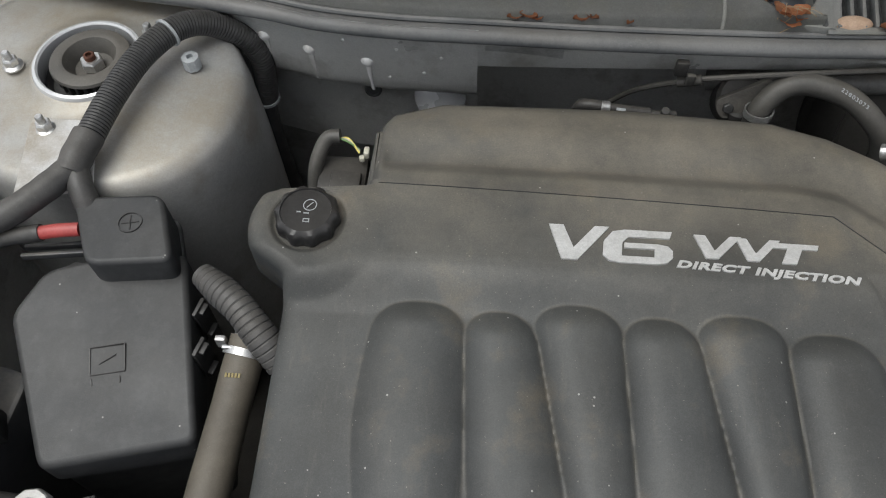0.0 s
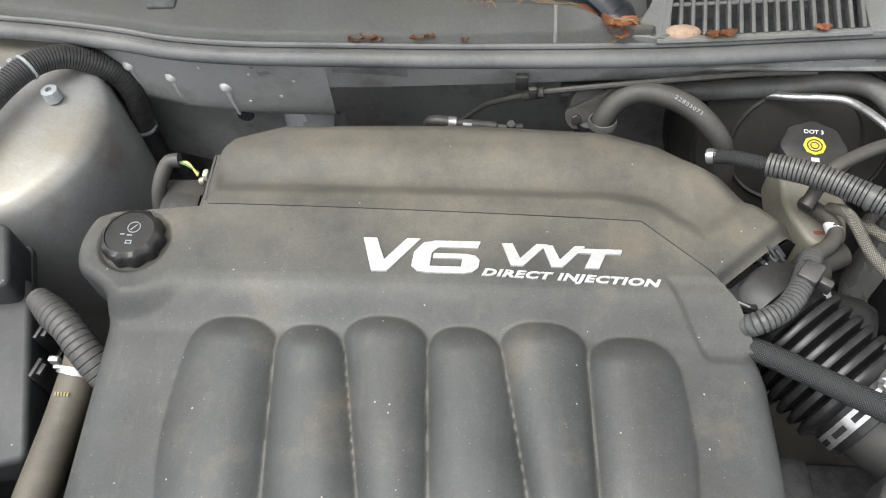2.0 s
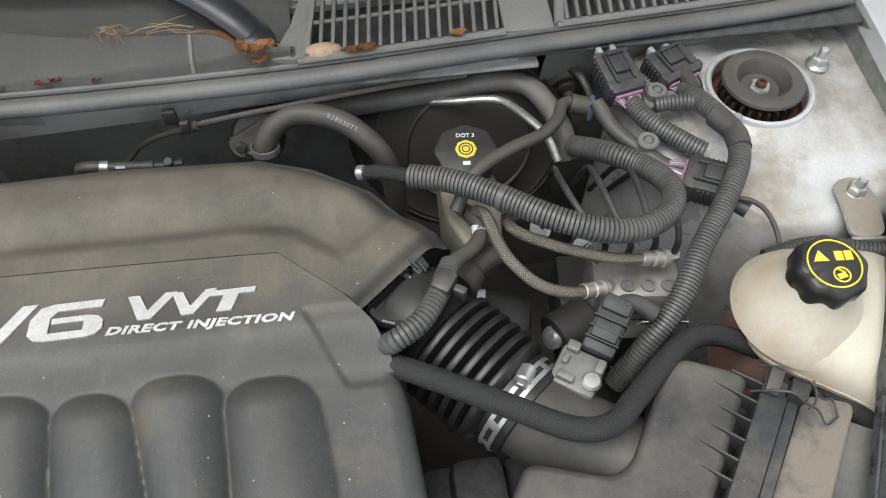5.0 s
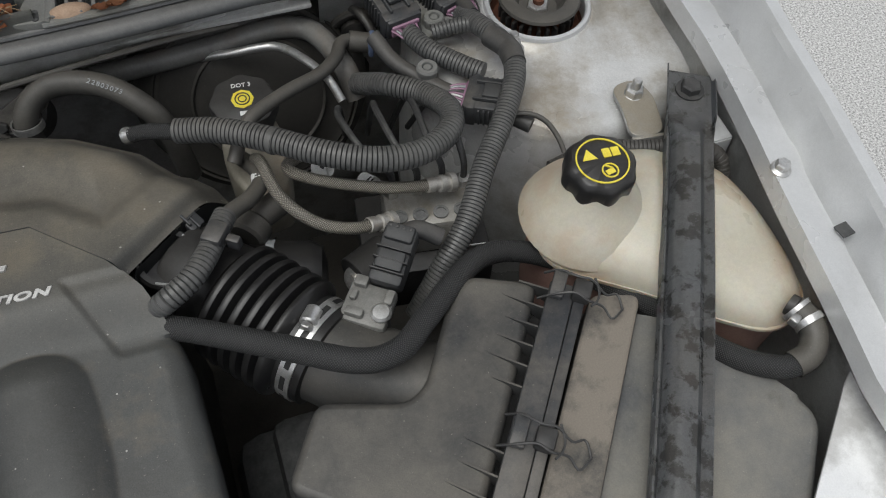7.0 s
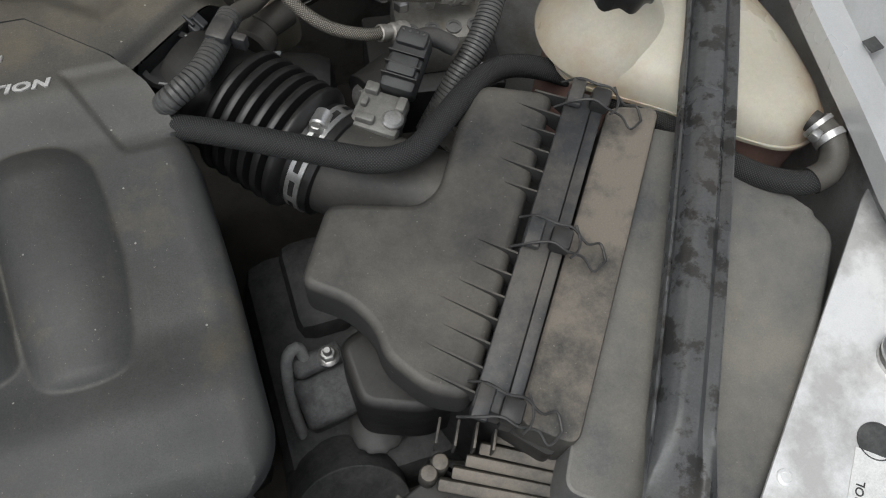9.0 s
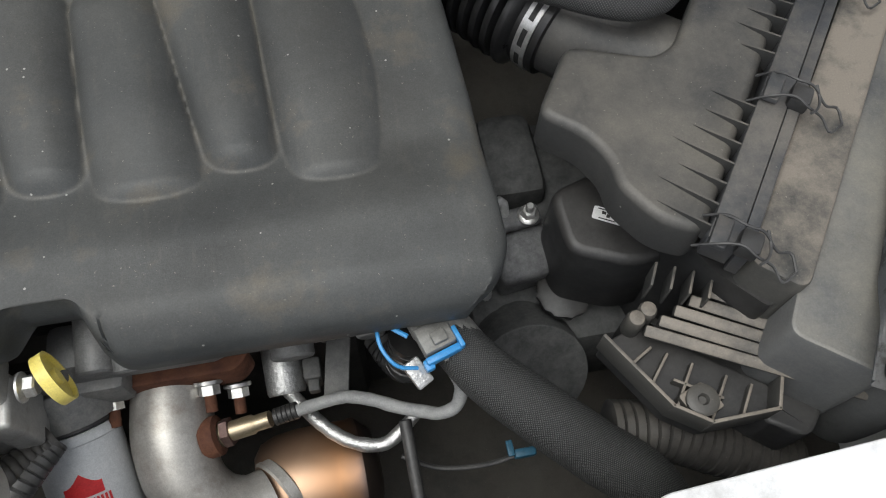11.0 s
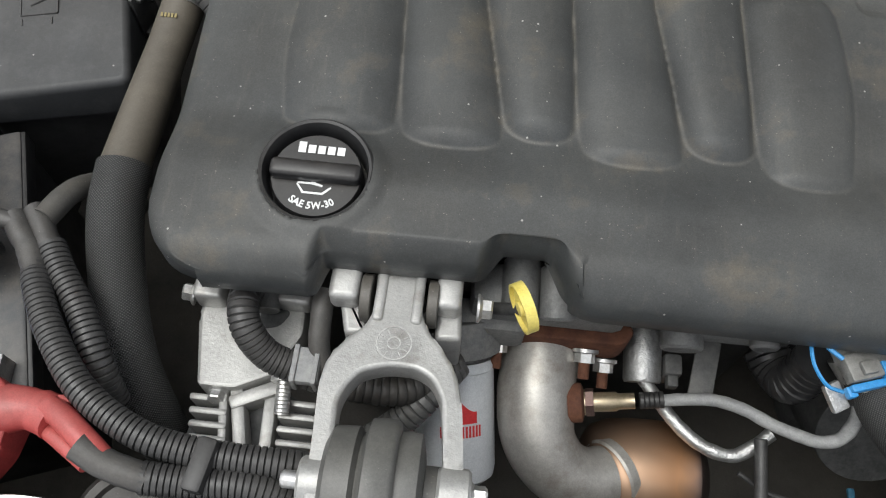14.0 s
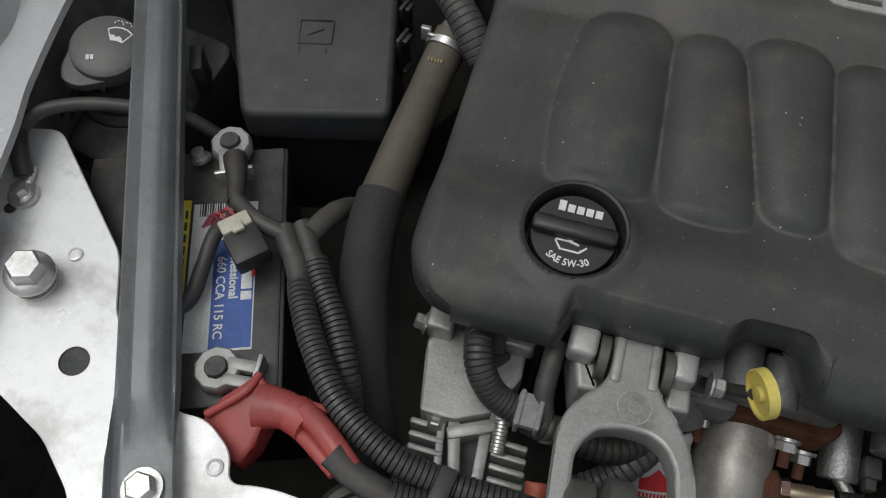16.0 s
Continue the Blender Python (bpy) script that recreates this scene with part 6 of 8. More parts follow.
for u in (0.02, 0.50, 0.985):
    c = F0.lerp(F1, u)
    q = lambda a, b, z: (c.x + fd.x * a + fs.x * b, c.y + fd.y * a + fs.y * b, z)
    part("latch_block", box(q(0.0, 0.016, 0.897), (0.018, 0.016, 0.014), 0.003, (0, 0, yaw)), BLACK, e)
    part("latch_rest", box(q(0, -0.004, 0.898), (0.026, 0.012, 0.006), 0.002, (0, 0, yaw)), BLACK_DUSTY, e)
    for s in (-1, 1):
        part("clip_wire", tube([q(0.013 * s, -0.018, 0.889), q(0.012 * s, -0.005, 0.902), q(0.008 * s, 0.010, 0.906), q(0.010 * s, 0.022, 0.903), q(0.006 * s, 0.036, 0.893), q(0.012 * s, 0.046, 0.888), q(0.0, 0.053, 0.887)], 0.0011, 6, 0.003), DARK_STEEL, e, "spring wire clip")
    part("clip_wire", tube([q(-0.014, 0.024, 0.901), q(-0.004, 0.030, 0.898), q(0.006, 0.030, 0.899), q(0.014, 0.026, 0.902)], 0.0011, 6, 0.003), DARK_STEEL, e)
# the snout below the flange: five slats over a webbed mouth with a rubber grommet
for k in range(6):
    a = Vector((0.392 - 0.0125 * k, -0.360 - 0.0048 * k, 0.812 - 0.0035 * k))
    b = a + Vector((0.128 + 0.004 * k, -0.080, 0.006))
    d = (b - a).normalized()
    c = (a + b) / 2
    part("front_slat", box(c, ((b - a).length, 0.0095, 0.012), 0.0018, (22, -2, math.degrees(math.atan2(d.y, d.x)))), BOX_DUSTY, e)
MOUTH = [(0.297, -0.385), (0.330, -0.374), (0.420, -0.440), (0.410, -0.462), (0.358, -0.463), (0.333, -0.446)]
part("mouth", prism(rounded(MOUTH, 0.004), 0.755, 0.778, 0.002), BLACK, e, "webbed mouth of the housing")
for p, q in zip(MOUTH[2:], MOUTH[3:] + MOUTH[:1]):
    d = Vector(q) - Vector(p)
    part("rim", box(((p[0] + q[0]) / 2, (p[1] + q[1]) / 2, 0.786), (d.length + 0.003, 0.0030, 0.030), 0.0008, (0, 0, math.degrees(math.atan2(d.y, d.x)))), BOX_DUSTY, e)
for p, q in (((0.311, -0.409), (0.334, -0.396)), ((0.323, -0.428), (0.345, -0.403)), ((0.337, -0.449), (0.362, -0.414)), ((0.360, -0.463), (0.385, -0.428)), ((0.385, -0.463), (0.402, -0.438)), ((0.343, -0.424), (0.377, -0.445))):
    d = Vector(q) - Vector(p)
    part("web", box(((p[0] + q[0]) / 2, (p[1] + q[1]) / 2, 0.780), (d.length, 0.0024, 0.014), 0.0006, (0, 0, math.degrees(math.atan2(d.y, d.x)))), BOX_DUSTY, e)
part("grommet_seat", prism(rounded([(0.340, -0.438), (0.362, -0.430), (0.374, -0.452), (0.350, -0.460)], 0.004), 0.780, 0.793, 0.0015), BOX_DUSTY, e)
part("grommet", lathe([(0.0125, 0), (0.0125, 0.004), (0.010, 0.0055), (0.0045, 0.0055), (0.003, 0.002), (0, 0.002)], 32, Matrix.Translation((0.357, -0.445, 0.792))), RUBBER_DUSTY, e, "round rubber grommet")
for x, y in ((0.324, -0.376), (0.335, -0.3705)):
    part("knob", lathe([(0.0075, -0.02), (0.0075, 0.004), (0.006, 0.007), (0, 0.0085)], 18, Matrix.Translation((x, y, 0.797))), BOX_DUSTY, e)
for k in range(4):
    part("corner_rib", box((0.338 + 0.013 * k, -0.352 - 0.006 * k, 0.815), (0.020, 0.0022, 0.03), 0.0006, (0, 0, 62)), BOX_DUSTY, e)
part("tray", prism(rounded([(0.325, -0.356), (0.43, -0.40), (0.47, -0.45), (0.44, -0.485), (0.405, -0.462)], 0.012), 0.70, 0.770, 0.004), BLACK, e)

e = thing("air_duct", (0.58, -0.35, 0.70), "dusty dark plastic air duct below the brace", "air duct")
part("upper_panel", prism(rounded([(0.620, -0.195), (0.645, -0.214), (0.678, -0.262), (0.700, -0.300), (0.56, -0.478), (0.49, -0.487), (0.462, -0.446)], 0.03), 0.70, 0.856, 0.007, 3), PANEL_DUSTY, e)
part("side_wall", prism(rounded([(0.564, -0.158), (0.622, -0.190), (0.462, -0.47), (0.402, -0.424)], 0.012), 0.70, 0.866, 0.003, 2), PANEL_DUSTY, e)
single("red_mark", box((0.585, -0.150, 0.846), (0.04, 0.006, 0.006), 0.001, (0, 0, -25)), RED, "dull red strip of plastic behind the filter box", "strip")

# intake
e = thing("intake_duct", (0.29, -0.08, 0.80), "black ribbed rubber intake bellows with a worm-drive clamp", "intake hose")
P0, P1 = (0.243, -0.018, 0.842), (0.327, -0.118, 0.836)
ax = along(P0, P1)
ln = (Vector(P1) - Vector(P0)).length
prof = [(0.040, 0.0), (0.047, 0.002), (0.049, 0.024)]
for k in range(6):
    z = 0.026 + 0.0125 * k
    prof += [(0.046, z), (0.056, z + 0.003), (0.057, z + 0.006), (0.056, z + 0.009)]
prof += [(0.047, 0.103), (0.047, 0.128), (0.04, 0.129)]
part("bellows", lathe(prof, 48, ax), BLACK_RUBBER, e, angle=50)
part("clamp_band", lathe([(0.0472, 0.108), (0.0487, 0.108), (0.0487, 0.121), (0.0472, 0.121)], 48, ax), STEEL, e, "steel clamp band")
part("clamp_screw", joined(rod((0.3245, -0.0915, 0.881), (0.3150, -0.1055, 0.885), 0.0078, 18, 0.0015), rod((0.3150, -0.1055, 0.885), (0.3118, -0.1100, 0.8858), 0.0060, 6, 0.001), box((0.3205, -0.0985, 0.8785), (0.017, 0.014, 0.006), 0.0015, (0, 0, 55))), STEEL, e, "steel worm screw")
for a0 in range(0, 360, 30):
    part("band_slot", sheet(lambda u, v, a0=a0: ax @ Vector((0.0489 * math.cos(radians(a0 + 20 * u)), 0.0489 * math.sin(radians(a0 + 20 * u)), 0.1120 + 0.005 * v)), 6, 1, 0.0003), DARK_STEEL, e)
part("collar", lathe([(0.047, -0.030), (0.050, -0.026), (0.050, 0.0), (0.044, 0.002)], 40, ax), BLACK, e)
part("outlet_tube", tube([(0.318, -0.107, 0.836), (0.355, -0.14, 0.834), (0.40, -0.172, 0.832)], 0.043, 28, 0.01), LID_DUSTY, e, "dusty plastic air tube")
e = thing("throttle_inlet", (0.215, 0.0, 0.85), "black throttle inlet ring with oval slots under the cover edge", "throttle")
tm = pose(0.217, -0.010, 0.889, 12, 12, 0) @ Matrix.Scale(0.78, 4)
part("ring", lathe([(0.036, -0.04), (0.037, -0.002), (0.034, 0.002), (0.028, 0.002), (0.026, -0.006), (0, -0.007)], 44, tm), BLACK_RUBBER, e)
for k in range(5):
    part("slot", moved(box((0.031 * math.cos(k * 1.256 - 0.6), 0.031 * math.sin(k * 1.256 - 0.6), 0.0022), (0.0026, 0.015, 0.0012), 0.0006, (0, 0, math.degrees(k * 1.256 - 0.6))), tm), GREY_LOOM, e, "grey oval slot")
part("connector", moved(joined(box((0.034, 0.040, -0.006), (0.020, 0.020, 0.016), 0.003, (0, 0, 35)), box((0.026, 0.040, 0.004), (0.003, 0.016, 0.006), 0.001, (0, 0, 35)), box((0.036, 0.036, 0.004), (0.003, 0.016, 0.006), 0.001, (0, 0, 35))), tm), BLACK_DUSTY, e)
e = thing("intake_resonator", (0.30, -0.01, 0.80), "black rounded intake resonator with a pale band round it", "resonator")
rm = along((0.268, -0.002, 0.815), (0.345, -0.022, 0.812))
part("chamber", lathe([(0, -0.004), (0.026, 0.0), (0.033, 0.012), (0.035, 0.04), (0.034, 0.066), (0.029, 0.078), (0.014, 0.082), (0, 0.082)], 40, rm), BLACK_RUBBER, e)
part("band", lathe([(0.0352, 0.026), (0.0358, 0.027), (0.0358, 0.033), (0.0352, 0.034)], 40, rm), GREY_PLASTIC, e, "pale band")
hose("throttle_loom", [(0.200, -0.058, 0.890), (0.214, -0.060, 0.904), (0.236, -0.048, 0.908), (0.253, -0.026, 0.906), (0.264, -0.004, 0.902), (0.272, 0.012, 0.898)], 0.0086, CONDUIT, "short grey-black corrugated conduit over the throttle", "wiring loom", ribs=(0.0042, 0.0016))
single("loom_clip", joined(box((0.262, -0.014, 0.912), (0.022, 0.018, 0.012), 0.003, (0, 0, 55)), box((0.275, -0.022, 0.905), (0.008, 0.012, 0.014), 0.002, (0, 0, 55))), BLACK_DUSTY, "black plastic loom clip on the intake", "clip")
e = thing("air_flow_sensor", (0.37, -0.09, 0.85), "grey air mass sensor with a black plug standing on the duct", "sensor")
sm = pose(0.372, -0.092, 0.868, 0, 0, -36)
part("base", moved(joined(box((0, -0.006, 0.0), (0.042, 0.040, 0.014), 0.004), box((-0.008, -0.018, 0.009), (0.016, 0.008, 0.008), 0.002), box((0.016, 0.004, 0.009), (0.008, 0.014, 0.006), 0.002), box((-0.014, -0.002, 0.009), (0.006, 0.010, 0.006), 0.002), box((0, 0.004, -0.016), (0.034, 0.028, 0.03), 0.003), box((-0.012, 0.012, 0.009), (0.012, 0.010, 0.008), 0.002)), sm), SENSOR_GREY, e)
part("screw", lathe([(0, 0), (0.009, 0), (0.009, 0.002), (0.007, 0.004), (0, 0.0045)], 20, sm @ Matrix.Translation((0.014, -0.012, 0.008))), STEEL, e, "bright screw head")
part("screw_post", rod(sm @ Vector((0.014, -0.012, 0.007)), sm @ Vector((0.014, -0.012, -0.03)), 0.008), DARK_STEEL, e)
part("plug", moved(joined(box((0.008, 0.040, 0.014), (0.030, 0.054, 0.024), 0.004, (14, 0, 0)), box((0.008, 0.030, 0.0265), (0.024, 0.018, 0.006), 0.002, (14, 0, 0)), box((0.008, 0.056, 0.030), (0.026, 0.016, 0.010), 0.003, (14, 0, 0))), sm), FUSE, e, "dark grey plug")
for k in range(3):
    part("groove", moved(box((0.008, 0.020 + 0.010 * k, 0.0235 + 0.0024 * k), (0.031, 0.0014, 0.008), 0.0004, (14, 0, 0)), sm), BLACK, e)
for k in range(4):
    part("latch_tooth", moved(box((-0.001 + 0.006 * k, 0.059, 0.0355), (0.0028, 0.003, 0.002), 0.0004, (14, 0, 0)), sm), BLACK, e)
part("lead", tube([(0.412, -0.048, 0.890), (0.430, -0.046, 0.888), (0.448, -0.055, 0.88)], 0.0085, 12, 0.004, rough=0.06), TAPE, e)

# brake gear
SERVO = mat("dusty_servo_paint", (0.030, 0.029, 0.027), (0.045, 0.043, 0.040), 0.42, scale=9, dust=0.75, dust_lo=0.2, dust_hi=0.8, dust_col=(0.15, 0.137, 0.115), bump=0.1)
PALE_PIPE = mat("pale_dusty_pipe", (0.10, 0.10, 0.097), (0.155, 0.155, 0.148), 0.42, scale=30, dust=0.35, bump=0.18, stain=(0.13, 0.085, 0.05), stain_amt=0.4, stain_scale=18)
e = thing("bulkhead_grommet", (0.458, 0.287, 0.822), "round black rubber grommet in the bulkhead corner", "grommet")
m = along((0.458, 0.2875, 0.822), (0.458, -0.7125, 0.672))
part("rim", lathe([(0.030, -0.003), (0.030, 0.004), (0.0275, 0.006), (0.024, 0.006), (0.022, 0.002), (0, 0.002)], 40, m), RUBBER_DUSTY, e)
part("spout", lathe([(0.016, 0.001), (0.015, 0.008), (0.008, 0.012), (0.007, 0.02), (0, 0.02)], 24, m), RUBBER, e)
e = thing("brake_booster", (0.335, 0.25, 0.75), "black domed brake servo at the bulkhead", "brake servo")
bmx = along((0.335, 0.315, 0.752), (0.335, 0.16, 0.807)) @ Matrix.Diagonal((1.22, 1.22, 1, 1))
part("shell", lathe([(0.11, 0.0), (0.118, 0.004), (0.118, 0.012), (0.112, 0.02), (0.108, 0.045), (0.092, 0.062), (0.085, 0.060), (0.06, 0.068), (0.03, 0.072), (0, 0.072)], 64, bmx), SERVO, e)
for r_, z_ in ((0.1135, 0.016), (0.097, 0.058), (0.062, 0.0685)):
    part("ridge", lathe([(r_ - 0.002, z_), (r_, z_ + 0.003), (r_ + 0.002, z_)], 64, bmx), SERVO, e)
e = thing("brake_reservoir", (0.31, 0.11, 0.8), "brownish translucent brake fluid reservoir", "reservoir")
part("body", prism(rounded([(0.285, 0.19), (0.335, 0.195), (0.345, 0.13), (0.335, 0.065), (0.30, 0.06), (0.28, 0.11)], 0.015), 0.78, 0.842, 0.006, 3), mat("stained_tank", (0.19, 0.175, 0.14), (0.27, 0.25, 0.205), 0.5, scale=14, dust=0.3, bump=0.05, stain=(0.2, 0.12, 0.06), stain_amt=0.5), e)
part("neck", lathe([(0.027, -0.02), (0.026, 0.01)], 30, Matrix.Translation((0.313, 0.165, 0.842))), TANK, e)
part("print_bar", box((0.312, 0.078, 0.8424), (0.016, 0.004, 0.0006), 0), mat("faded_red_print", (0.22, 0.06, 0.04), (0.28, 0.09, 0.06), 0.6, bump=0), e)
dm = pose(0.314, 0.172, 0.852, 6, 0, -6)
e = part("cap", lathe([(0.030, -0.010), (0.0345, -0.005), (0.0345, 0.009), (0.033, 0.0130), (0.028, 0.0150), (0, 0.0150)], 64, dm, (8, 0.06, 0.029)), BLACK, e, "black octagonal cap with yellow print")
part("print_disc", moved(lathe([(0.0115, 0.015), (0.0115, 0.0158), (0, 0.0158)], 8), dm), YELLOW_INK, e, "yellow printed disc")
part("symbol", moved(joined(lathe([(0.0078, 0.0158), (0.0078, 0.0164), (0.0066, 0.0164), (0.0066, 0.0158)], 24), lathe([(0.0045, 0.0158), (0.0045, 0.0164), (0.0034, 0.0164), (0.0034, 0.0158)], 20)), dm), BLACK, e)
part("wording", moved(text_bm("DOT 3", 0.0068, 0.0001, 0, 0.0002), dm @ Matrix.Translation((0, 0.0175, 0.0153))), WHITE, e, "white wording")
part("book", moved(box((0, -0.0175, 0.0154), (0.008, 0.005, 0.0006), 0.0002), dm), WHITE, e)
part("tab", moved(box((0, 0.028, 0.006), (0.014, 0.010, 0.012), 0.002), dm), BLACK, e)

hose("heater_pipe_hose", [(0.100, 0.214, 0.80), (0.101, 0.224, 0.845), (0.122, 0.236, 0.868), (0.150, 0.236, 0.875), (0.190, 0.222, 0.870), (0.222, 0.199, 0.850), (0.234, 0.188, 0.82), (0.24, 0.18, 0.76)], 0.0122, RUBBER_DUSTY, "curved grey-black moulded heater hose with white print")
bm = text_bm("22803073", 0.0074, 0.0, 0, 0.0002, 1.2)
single("hose_print", moved(bm, pose(0.188, 0.2135, 0.8805, 8, 18, -27)), GREY_PLASTIC, "white part number printed on the heater hose", "print")
e = thing("hose_clamp", (0.101, 0.222, 0.84), "steel spring clamp round the heater hose end", "clamp")
band(e, "band", (0.1015, 0.223, 0.842), (0, 0.2, 1), 0.0142, 0.008, STEEL)
hose("air_con_pipe", [(0.06, 0.30, 0.81), (0.13, 0.288, 0.825), (0.19, 0.281, 0.833), (0.29, 0.278, 0.843), (0.360, 0.280, 0.850), (0.398, 0.272, 0.850), (0.416, 0.245, 0.850), (0.428, 0.205, 0.845), (0.435, 0.18, 0.82)], 0.0122, PALE_PIPE, "dusty grey air-conditioning pipe along the bulkhead", "pipe")
hose("aluminium_pipe", [(0.28, 0.275, 0.835), (0.315, 0.258, 0.848), (0.345, 0.249, 0.856), (0.366, 0.240, 0.860), (0.385, 0.208, 0.868), (0.402, 0.175, 0.868), (0.412, 0.155, 0.85)], 0.0046, STEEL, "bright aluminium refrigerant pipe", "pipe")
hose("servo_vacuum_hose", [(0.290, 0.090, 0.87), (0.312, 0.118, 0.890), (0.354, 0.146, 0.888), (0.392, 0.166, 0.882), (0.416, 0.190, 0.876), (0.428, 0.214, 0.872), (0.444, 0.220, 0.868)], 0.0070, RUBBER_DUSTY, "smooth grey-black vacuum hose to the brake servo")
e = thing("vacuum_connector", (0.45, 0.205, 0.86), "grey quick connector with a blue tab on the vacuum hose", "connector")
part("body", tube([(0.438, 0.219, 0.868), (0.458, 0.214, 0.864)], 0.0110, 14, 0.004), RUBBER_DUSTY, e)
part("tab", box((0.461, 0.212, 0.864), (0.006, 0.022, 0.020), 0.002, (0, 0, -20)), mat("slate_blue_plastic", (0.09, 0.12, 0.2), (0.12, 0.16, 0.25), 0.5, bump=0.02), e, "blue release tab")
e = thing("evap_hose", (0.4, 0.06, 0.88), "grey-black corrugated conduit looping over the brake lines", "hose")
part("conduit", tube([(0.248, 0.116, 0.902), (0.285, 0.098, 0.910), (0.325, 0.070, 0.916), (0.372, 0.034, 0.920), (0.415, 0.016, 0.918), (0.455, 0.018, 0.912), (0.488, 0.040, 0.905), (0.499, 0.072, 0.897), (0.487, 0.108, 0.884), (0.458, 0.138, 0.876), (0.434, 0.176, 0.847)], 0.0096, 20, ribs=(0.0042, 0.0023)), CONDUIT, e, angle=32)
part("lead_in", tube([(0.206, 0.140, 0.884), (0.222, 0.132, 0.892), (0.252, 0.113, 0.903)], 0.0076, 14, 0.004), BRAID_BLACK, e)
part("fitting", lathe([(0.0, 0), (0.011, 0), (0.011, 0.004), (0.0095, 0.006), (0.0095, 0.010), (0, 0.010)], 20, along((0.200, 0.143, 0.881), (0.212, 0.137, 0.888)) @ Matrix.Diagonal((0.74, 0.74, 1, 1))), STEEL, e)
band(e, "cable_tie", (0.330, 0.066, 0.916), (0.6, -0.5, 0.05), 0.0112, 0.004, CONDUIT)
for nm, pts in (("brake_hose", [(0.310, 0.085, 0.875), (0.314, 0.058, 0.900), (0.322, 0.012, 0.905), (0.345, -0.018, 0.898), (0.375, -0.026, 0.886), (0.402, -0.019, 0.872)]), ("brake_hose", [(0.350, 0.078, 0.872), (0.336, 0.060, 0.884), (0.345, 0.042, 0.889), (0.375, 0.024, 0.888), (0.415, 0.008, 0.886), (0.445, 0.006, 0.878), (0.468, 0.008, 0.871)])):
    e = thing(nm, pts[2], "steel-braided brake hose with a crimped end at the ABS unit", "hose", "brake hoses")
    part("braid", tube(pts, 0.0056, 14, 0.003), BRAID_STEEL, e)
    d = Vector(pts[-1]) - Vector(pts[-2])
    part("ferrule", lathe([(0.006, -0.014), (0.0075, -0.013), (0.0075, -0.006), (0.0062, -0.005), (0.0062, -0.001), (0.0082, 0.0), (0.0082, 0.005), (0.0068, 0.006), (0.0068, 0.010), (0.0095, 0.010), (0.0095, 0.016), (0, 0.016)], 16, along(pts[-1], Vector(pts[-1]) + d)), PIPE, e)
ABS_ALLOY = mat("stained_alloy_block", (0.27, 0.262, 0.24), (0.36, 0.35, 0.325), 0.5, 0.35, scale=26, dust=0.45, bump=0.15, stain=(0.13, 0.11, 0.08), stain_amt=0.7, stain_scale=34)
e = thing("abs_unit", (0.45, 0.02, 0.75), "alloy ABS hydraulic block with steel brake lines", "ABS unit")
am = pose(0.455, 0.014, 0.818, 0, 0, -8)
part("block", moved(box((0.004, -0.002, 0), (0.086, 0.056, 0.05), 0.004), am), ABS_ALLOY, e)
for k in range(4):
    part("port", moved(lathe([(0, 0.0252), (0.0075, 0.0252), (0.0075, 0.0275), (0.005, 0.0275), (0.005, 0.026), (0, 0.026)], 18, Matrix.Translation((-0.026 + 0.02 * k, -0.018, 0))), am), GREY_CAST, e)
part("motor", moved(rod((-0.04, -0.03, -0.02), (-0.075, -0.052, -0.02), 0.024, 28), am), BLACK, e)
part("motor_cap", moved(lathe([(0, 0), (0.012, 0), (0.012, 0.005), (0.006, 0.005), (0.006, 0.009), (0, 0.009)], 20, along((-0.075, -0.052, -0.018), (-0.10, -0.066, 0.0))), am), STEEL, e)
part("base", moved(box((0.0, 0.0, -0.06), (0.13, 0.10, 0.07), 0.004), am), BLACK, e)
for i, (x, y) in enumerate(((-0.03, 0.012), (-0.005, 0.012), (0.02, 0.014), (0.042, 0.014))):
    p = am @ Vector((x, y, 0.025))
    part("nut", lathe([(0, 0), (0.0075, 0), (0.0075, 0.009), (0.005, 0.011), (0, 0.011)], 6, Matrix.Translation(p)), STEEL, e)
    part("brake_line", tube([p, p + Vector((0, 0.002, 0.03)), p + Vector((0.006 * i - 0.02, 0.02, 0.05)), p + Vector((-0.03 + 0.012 * i, 0.07, 0.045)), p + Vector((-0.02 + 0.01 * i, 0.12, 0.0)), p + Vector((-0.01, 0.15, -0.08))], 0.0034, 8, 0.005), DARK_STEEL, e)
part("tag", moved(box((0.03, -0.046, 0.0), (0.045, 0.001, 0.02), 0, (20, 0, 0)), am), WHITE, e, "white sticker")
for (x, y, z), rz in (((0.3095, 0.062, 0.873), -4), ((0.368, 0.055, 0.876), 60), ((0.405, 0.028, 0.872), 30)):
    e = thing("line_tag", (x, y, z), "white paper tag round a brake line", "tag", "line tags")
    part("tag", lathe([(0.0081, -0.008), (0.0083, 0.008), (0.0079, 0.008), (0.0079, -0.008)], 16, pose(x, y, z, 70, 0, rz)), WHITE, e)
    part("print_bar", box((x, y - 0.004, z + 0.009), (0.008, 0.004, 0.0006), 0, (25, 0, rz)), BLACK, e)
hose("brake_line_sleeve", [(0.298, 0.11, 0.85), (0.308, 0.078, 0.868), (0.309, 0.055, 0.876), (0.296, 0.034, 0.884), (0.280, 0.020, 0.892), (0.271, 0.010, 0.897)], 0.0078, RUBBER_DUSTY, "grey hose below the brake reservoir")
single("vacuum_pump", joined(rod((0.282, 0.020, 0.846), (0.296, 0.036, 0.846), 0.019, 28, 0.003), rod((0.296, 0.036, 0.848), (0.324, 0.050, 0.848), 0.0135, 20)), RUBBER_DUSTY, "dark cylindrical vacuum valve under the brake hoses", "valve")

